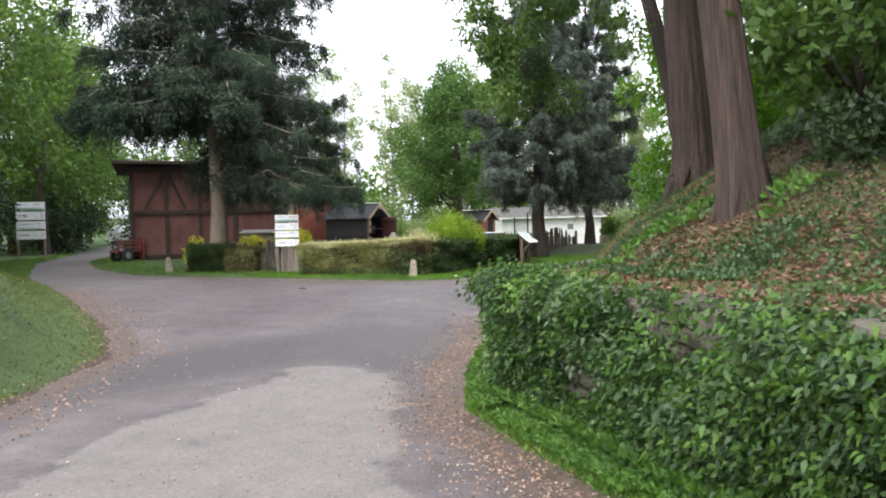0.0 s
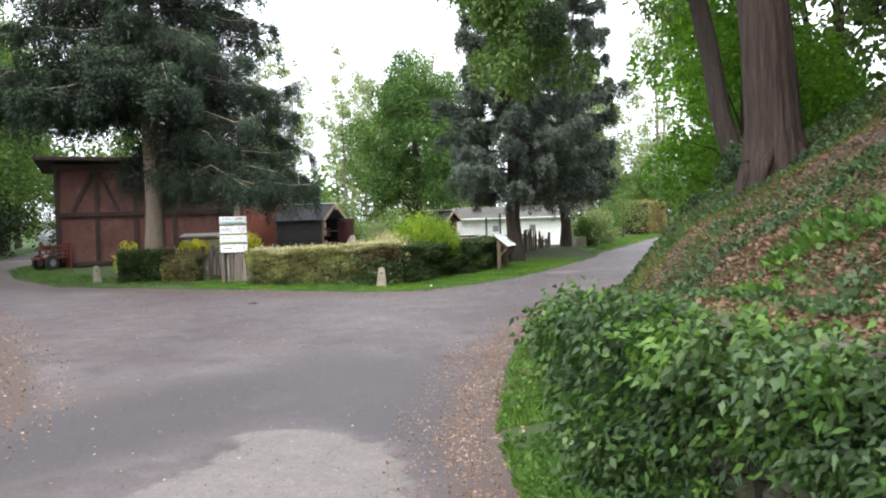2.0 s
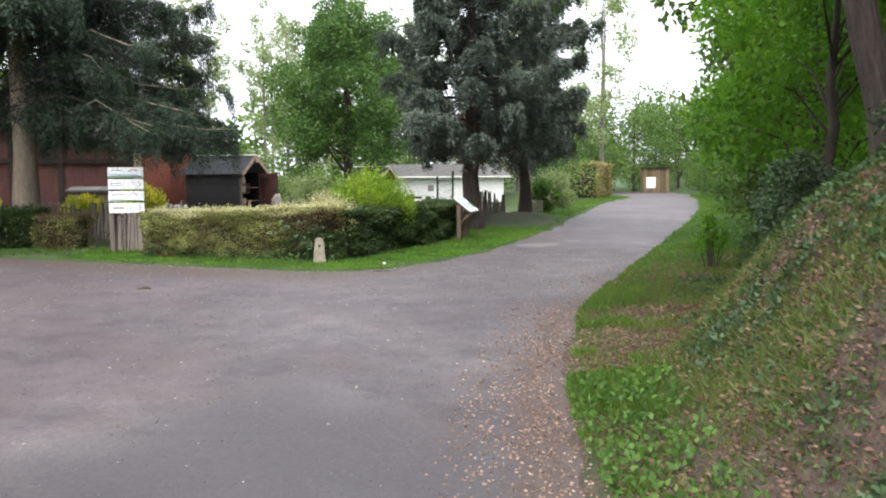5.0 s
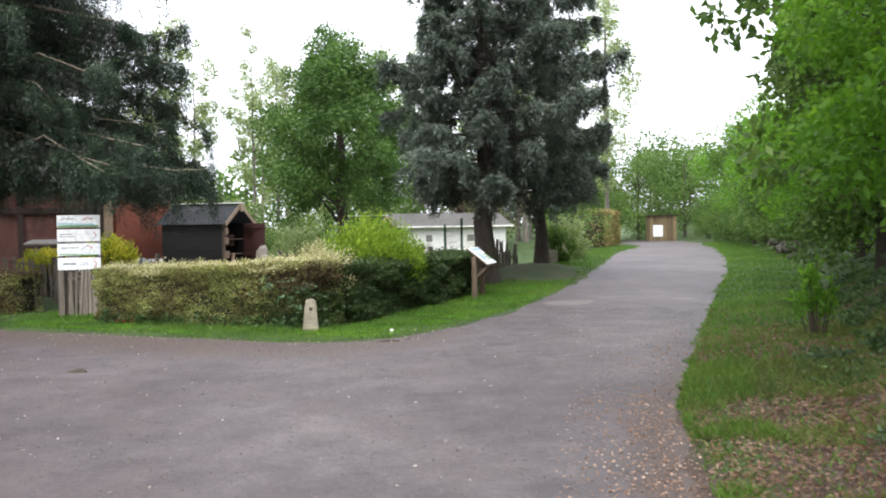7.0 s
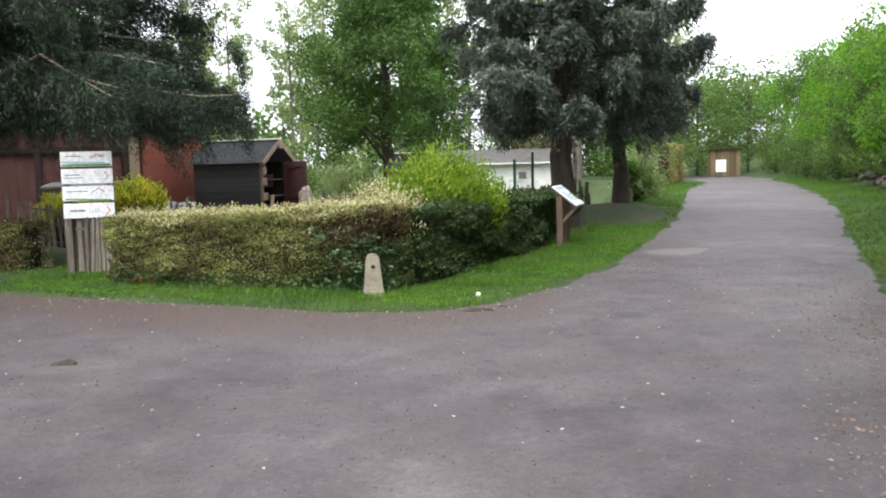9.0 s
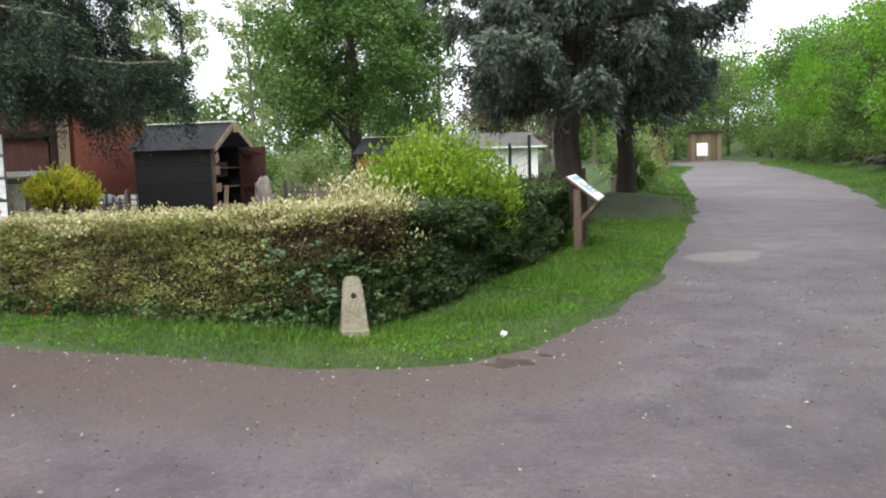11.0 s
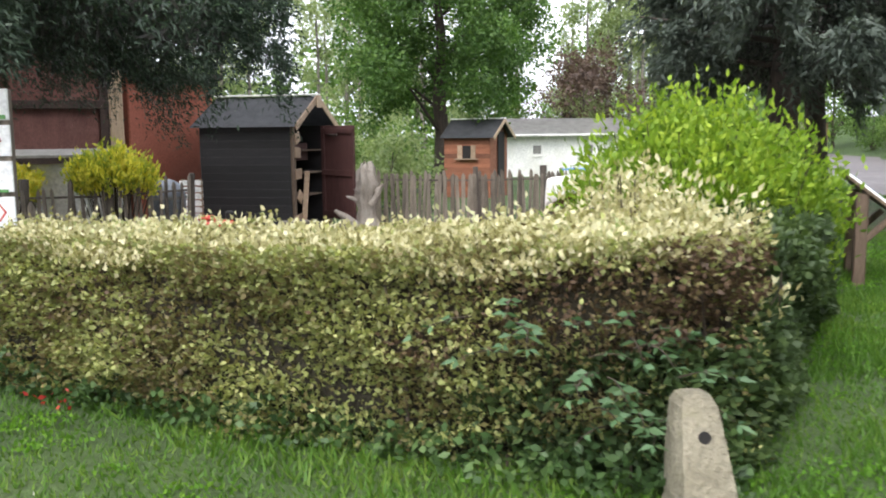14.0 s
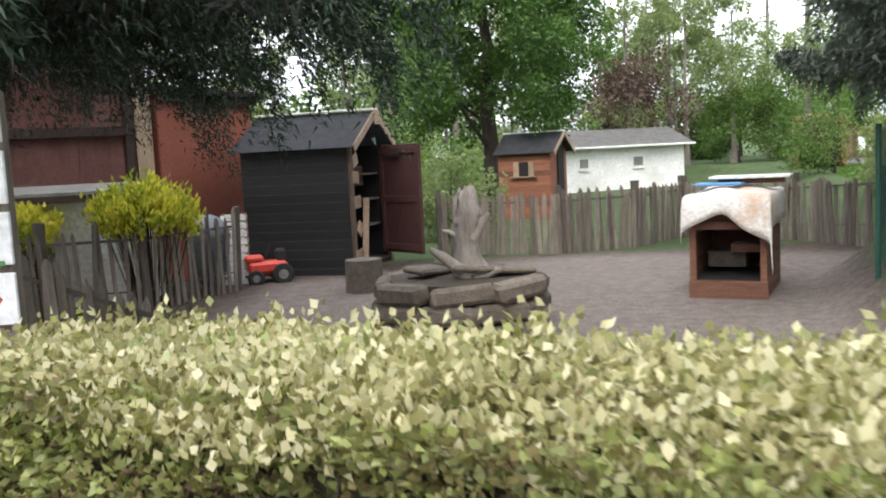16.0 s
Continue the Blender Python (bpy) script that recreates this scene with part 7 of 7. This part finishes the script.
def growth_on_wall(n, seed):
    """Ivy, nettles and bramble over the low wall: sprays that hang out from its face and over its top, with bare spots between."""
    rng = np.random.default_rng(seed)
    yy = -13.65 - 7.4 * rng.random(n) ** 1.2
    k = rng.random(n) ** 0.8
    xe = np.interp(yy, [p[1] for p in EDGE_RIGHT], [p[0] for p in EDGE_RIGHT])
    mass = wave(yy * 1.3, k * 2.1, 2.4, 0.9) + 0.6 * wave(yy * 1.1, k * 1.4, 6.5, 0.2)
    bare = np.exp(-((yy + 15.6) / 0.55) ** 2 - ((k - 0.52) / 0.25) ** 2) + 0.8 * np.exp(-((yy + 16.7) / 0.4) ** 2 - ((k - 0.6) / 0.3) ** 2)
    keep = (mass > -0.5 + 0.25 * bare) & (rng.random(n) > 0.4 * bare)
    yy, k, xe, mass = yy[keep], k[keep], xe[keep], mass[keep]
    m = len(yy)
    # the sprays' heads
    heads = rng.choice(m, m // 38, replace=False)
    own = rng.integers(0, len(heads), m)
    hy, hk, hx, hm = yy[heads][own], k[heads][own], xe[heads][own], mass[heads][own]
    d = wall_foot(hy) + 0.13 - 0.17 * (0.55 + 0.8 * hm) * np.sin(np.clip(hk, 0.1, 1) * 2.4) + 0.30 * (hk > 0.9) * np.sin(own * 7.7)
    nx, ny = 0.912, 0.41
    top = 1.02 * wall_share(hy) + 0.62 * (1 - wall_share(hy))
    head = np.column_stack([hx + nx * d, hy + ny * d, -0.12 + hk * (top + 0.10) + 0.03])
    t = rng.random(m)
    way0 = np.column_stack([-nx + 0.5 * np.sin(own * 3.1), -ny + 0.5 * np.cos(own * 5.3), 0.15 + 0.5 * np.sin(own * 9.7)])
    base = head + way0 * (0.17 * t)[:, None] + rng.normal(size=(m, 3)) * 0.045
    base[:, 2] = np.maximum(base[:, 2] - 0.10 * t ** 2, -0.12)
    way = way0 * 0.6 + rng.normal(size=(m, 3)) * 0.55 + np.array([0, 0, -0.12])
    kind = np.sin(own * 12.9898)
    fresh = kind > 0.5
    ivy = kind < -0.25
    rest = ~fresh & ~ivy
    for sel, name, label, L, W, mat, cat in ((fresh, "nettles", "fresh green nettles growing through the ivy", 0.058, 0.028, M_HERB, "plants"), (ivy, "ivy", "thick dark green ivy hanging over the low wall", 0.044, 0.036, M_IVY, "ivy"), (rest, "bramble", "grey-green bramble sprays hanging over the stone wall", 0.056, 0.024, M_BRAMBLE, "plants")):
        tagged(new(name, mesh_np(name, *leaves(base[sel], way[sel], L, W, rng, 0.3, 0.3), mat)), label, cat, kind="stuff")


growth_on_wall(125000, 210)
pts = sample(rng_g, 1300, 3, 9, -20, -12.3, lambda p: (DR(p) > 0.62) & (DR(p) < 2.3) & (wave(p[:, 0], p[:, 1], 3.1, 0.7) + 0.7 * wave(p[:, 0], p[:, 1], 8.1, 2.1) > 0.5))
scatter("young_plants", "yellow-green young plants on the ledge above the wall", "plants", pts, 0.7, 0.07, 0.045, M_HERB, 230, 0.06, jitter=0.9)
pts = sample(rng_g, 12000, 3, 9, -20, -12.3, lambda p: (DR(p) > 0.6) & (DR(p) < 2.0))
scatter("leaf_litter", "rust-brown fallen leaves on the ledge above the wall", "leaf litter", pts, 0.2, 0.045, 0.026, M_LITTER, 231, 0.012, False, 0.9)
pts = sample(rng_g, 9000, 2, 8, -22, -12.2, lambda p: (p[:, 1] < -13.6) & (DR(p) > 0.25) & (DR(p) < wall_foot(p[:, 1]) + 0.05))
scatter("ground_herbs", "tall fresh herbs along the foot of the wall", "plants", pts, 0.8, 0.08, 0.045, M_HERB, 232, 0.12, jitter=0.8)
# slope above: fallen leaves, ivy patches, young green plants
pts = sample(rng_g, 30000, 3, 12, -24, -2, lambda p: (DR(p) > 0.8) & (DR(p) < 5.5))
scatter("leaf_litter", "brown fallen leaves and bark on the slope", "leaf litter", pts, 0, 0.04, 0.024, M_LITTER, 211, 0.015, True)
pts = sample(rng_g, 9000, 3, 12, -24, -1, lambda p: (DR(p) > 1.0) & (DR(p) < 6) & patchy(p, 1.9, 0.5, 0.25))
scatter("ground_ivy", "ivy patches spreading over the slope", "ivy", pts, 0.5, 0.04, 0.028, M_IVY, 212, 0.04, jitter=0.9)
pts = sample(rng_g, 5000, 3, 12, -24, -1, lambda p: (DR(p) > 1.0) & (DR(p) < 6) & (wave(p[:, 0], p[:, 1], 2.3, 2.5) + 0.5 * wave(p[:, 0], p[:, 1], 8.0, 1.5) > 0.55))
scatter("young_plants", "fresh yellow-green seedlings on the slope", "plants", pts, 0.6, 0.05, 0.03, M_BRAMBLE, 213, 0.05, jitter=0.9)
# ground cover farther along the bank, under the bushes
pts = sample(rng_g, 16000, 2.6, 12, -10.5, 4, lambda p: (DR(p) > 1.7) & (DR(p) < 4.5) & (wave(p[:, 0], p[:, 1], 1.9, 1.5) + 0.6 * wave(p[:, 0], p[:, 1], 6.9, 0.5) > 0.0))
scatter("ground_ivy", "dark ground cover beneath the bank bushes", "ivy", pts, 0.6, 0.06, 0.04, M_IVY, 214, 0.05, jitter=0.9)
pts = sample(rng_g, 24000, 2.6, 9, -10.6, -2, lambda p: (DR(p) > 0.05) & (DR(p) < 2.8) & (wave(p[:, 0], p[:, 1], 1.9, 2.2) + 0.7 * wave(p[:, 0], p[:, 1], 6.3, 0.9) < 0.1))
scatter("bank_grass", "patchy pale grass on the lower bank", "grass", pts, 0.7, 0.09, 0.011, M_OLIVE, 216, jitter=0.7)
pts = sample(rng_g, 36000, 3, 10, -19, -8, lambda p: (DR(p) > 0.8) & (DR(p) < 4.2) & (wave(p[:, 0], p[:, 1], 5.1, 0.8) > -0.6))
scatter("leaf_litter", "brown and orange fallen leaves thick on the slope", "leaf litter", pts, 0.2, 0.032, 0.018, M_LITTER, 217, 0.01, False, 0.9)
pts = sample(rng_g, 12000, 3, 10, -19, -8, lambda p: (DR(p) > 0.9) & (DR(p) < 4.4) & (wave(p[:, 0], p[:, 1], 2.9, 1.4) + 0.6 * wave(p[:, 0], p[:, 1], 8.5, 0.3) > 0.12))
scatter("ground_ivy", "low ivy and nettles growing through the litter", "ivy", pts, 0.6, 0.038, 0.025, M_IVY, 218, 0.05, jitter=0.9)
pts = sample(rng_g, 5000, 3, 10, -19, -8, lambda p: (DR(p) > 0.9) & (DR(p) < 4.0) & (wave(p[:, 0], p[:, 1], 3.6, 0.3) + 0.6 * wave(p[:, 0], p[:, 1], 9.5, 2.3) > 0.5))
scatter("young_plants", "fresh light green seedlings in the litter", "plants", pts, 0.7, 0.055, 0.033, M_BRAMBLE, 219, 0.05, jitter=0.9)
pts = sample(rng_g, 30000, 2.6, 9, -10.8, -1, lambda p: (DR(p) > 0.1) & (DR(p) < 3.8) & (wave(p[:, 0], p[:, 1], 1.9, 2.2) + 0.5 * wave(p[:, 0], p[:, 1], 6.3, 0.9) > -0.3))
scatter("leaf_litter", "small dry leaves in the bare patches of the bank", "leaf litter", pts, 0.2, 0.036, 0.018, M_LITTER, 220, 0.01, False, 0.9)
# thin grass and larger dead leaves all over the lower bank
pts = sample(rng_g, 26000, 2.6, 11, -11.5, 3, lambda p: (DR(p) > 0.03) & (DR(p) < 4.2))
scatter("bank_grass", "thin short grass between dead leaves on the bank", "grass", pts, 0.8, 0.07, 0.009, M_GRASS, 225, jitter=0.7)
pts = sample(rng_g, 9000, 2.6, 11, -11.5, 2, lambda p: (DR(p) > 0.03) & (DR(p) < 4.2))
scatter("leaf_litter", "curled brown dead leaves on the bank", "leaf litter", pts, 0.3, 0.04, 0.022, M_LITTER, 226, 0.01, False, 0.9)
pts = sample(rng_g, 30000, 3, 11, -20, -9, lambda p: (DR(p) > 0.8) & (DR(p) < 5.0) & (wave(p[:, 0], p[:, 1], 2.2, 1.1) + 0.6 * wave(p[:, 0], p[:, 1], 7.0, 0.6) > -0.25))
scatter("bank_grass", "thin olive grass and moss on the shady slope", "grass", pts, 0.7, 0.06, 0.009, M_OLIVE, 227, jitter=0.8)
# litter along the lane
pts = sample(rng_g, 11500, 1.2, 9, -24, 2, lambda p: (rng_g.random(len(p)) < smooth(1.5, -8, p[:, 1])) & (DR(p) > -0.85) & (DR(p) < 0.25) & (rng_g.random(len(p)) < np.exp(-np.abs(DR(p) + 0.2) * 2.2)))
scatter("leaf_litter", "brown fallen leaves along the lane edge", "leaf litter", pts, 0, 0.025, 0.016, M_LANELEAF, 221, 0.008, True)
pts = sample(rng_g, 2600, -8, 1, -24, 2, lambda p: (DL(p) > -0.8) & (DL(p) < 0.3))
scatter("leaf_litter", "brown fallen leaves along the grass bank", "leaf litter", pts, 0, 0.036, 0.024, M_LANELEAF, 222, 0.008, True)
pts = sample(rng_g, 900, -6, 6, -24, 3, lambda p: (SD(p) < -0.1))
scatter("road_litter", "small pale fallen leaves scattered over the asphalt", "leaf litter", pts, 0, 0.028, 0.016, M_PETAL, 223, 0.008, True)
pts = sample(rng_g, 120, -4, 4, -4, 0.5, lambda p: (SD(p) > -0.3) & (SD(p) < 0.1))
scatter("gravel", "small pale stones along the verge edge", "gravel", pts, 0.4, 0.022, 0.02, M_PETAL, 224, 0.008, False)


def pebbles(name, label, pts, size, mat, seed):
    """Small angular stones half sunk in the surface."""
    rng = np.random.default_rng(seed)
    n = len(pts)
    z = ground_height(pts[:, 0], pts[:, 1]) + 0.012 * wave(pts[:, 0], pts[:, 1], 1.1, 0.8)
    c = np.column_stack([pts, z + 0.002])
    r = size * rng.uniform(0.4, 1.0, n) ** 1.5
    octa = np.array([(1, 0, 0), (0, 1, 0), (-1, 0, 0), (0, -1, 0), (0, 0, 0.6), (0, 0, -0.5)], float)
    a = rng.uniform(0, 6.283, n)
    v = octa[None] * r[:, None, None] * rng.uniform(0.6, 1.25, (n, 6, 1))
    rot = np.stack([v[:, :, 0] * np.cos(a)[:, None] - v[:, :, 1] * np.sin(a)[:, None], v[:, :, 0] * np.sin(a)[:, None] + v[:, :, 1] * np.cos(a)[:, None], v[:, :, 2]], 2) + c[:, None]
    tri = np.array([(0, 1, 4), (1, 2, 4), (2, 3, 4), (3, 0, 4), (1, 0, 5), (2, 1, 5), (3, 2, 5), (0, 3, 5)])
    f = (tri[None] + (np.arange(n) * 6)[:, None, None]).reshape(-1, 3)
    return tagged(new(name, mesh_np(name, rot.reshape(-1, 3), f, mat)), label, "gravel", kind="stuff")


M_PEBBLE = surface("loose_grit", (0.11, 0.095, 0.09), (0.34, 0.31, 0.29), 9.0, 0.9, 0.2, 60.0, random_by="island")
verge_d = lambda p: np.abs(line_side(p, EDGE_VERGE))
pts = sample(rng_g, 9000, -6, 6, -8.5, 3, lambda p: (SD(p) < 0.02) & (rng_g.random(len(p)) < 0.12 + 0.88 * np.exp(-verge_d(p) * 0.9)))
pebbles("gravel", "loose grit and small stones on the worn asphalt by the verge", pts, 0.013, M_PEBBLE, 240)
pts = sample(rng_g, 5000, -5, 6, -20, -2, lambda p: (SD(p) < -0.05))
pebbles("gravel", "scattered grit on the asphalt of the lane", pts, 0.011, M_PEBBLE, 241)


def clod(x, y, r, label):
    c = thing("clod", label, "clod", pose(x, y, zg(x, y) - 0.01))
    bm = bmesh.new()
    bmesh.ops.create_icosphere(bm, subdivisions=2, radius=r)
    for v in bm.verts:
        v.co = Vector((v.co.x * 1.5, v.co.y * 0.9, max(v.co.z * 0.55, -0.01))) * (1 + 0.15 * math.sin(v.co.x * 50 + v.co.y * 31))
    part("body", bm, M_TWIG, c)


clod(-2.11, -2.86, 0.075, "dark clod of earth lying on the asphalt")

# crumpled white paper on the verge
paper = thing("crumpled_paper", "crumpled white paper lying on the verge grass", "litter", pose(1.114, -0.30, zg(1.114, -0.30) + 0.06))
bm = bmesh.new()
bmesh.ops.create_icosphere(bm, subdivisions=2, radius=0.026)
rp = random.Random(3)
for v in bm.verts:
    v.co *= rp.uniform(0.65, 1.15)
part("ball", bm, M_WHITE, paper)

for k, (x, y, r) in enumerate(((1.08, -0.97, 0.16), (1.3, -0.8, 0.1))):
    bm = bmesh.new()
    bmesh.ops.create_icosphere(bm, subdivisions=2, radius=r)
    for v in bm.verts:
        v.co = Vector((v.co.x * 1.4, v.co.y, v.co.z * 0.12)) * (1 + 0.2 * math.sin(v.co.x * 40 + v.co.y * 23))
    t = thing("soil_heap", "low dark heap of loose soil at the verge edge", "soil", pose(x, y, zg(x, y) - 0.005))
    part("body", bm, M_TWIG, t)
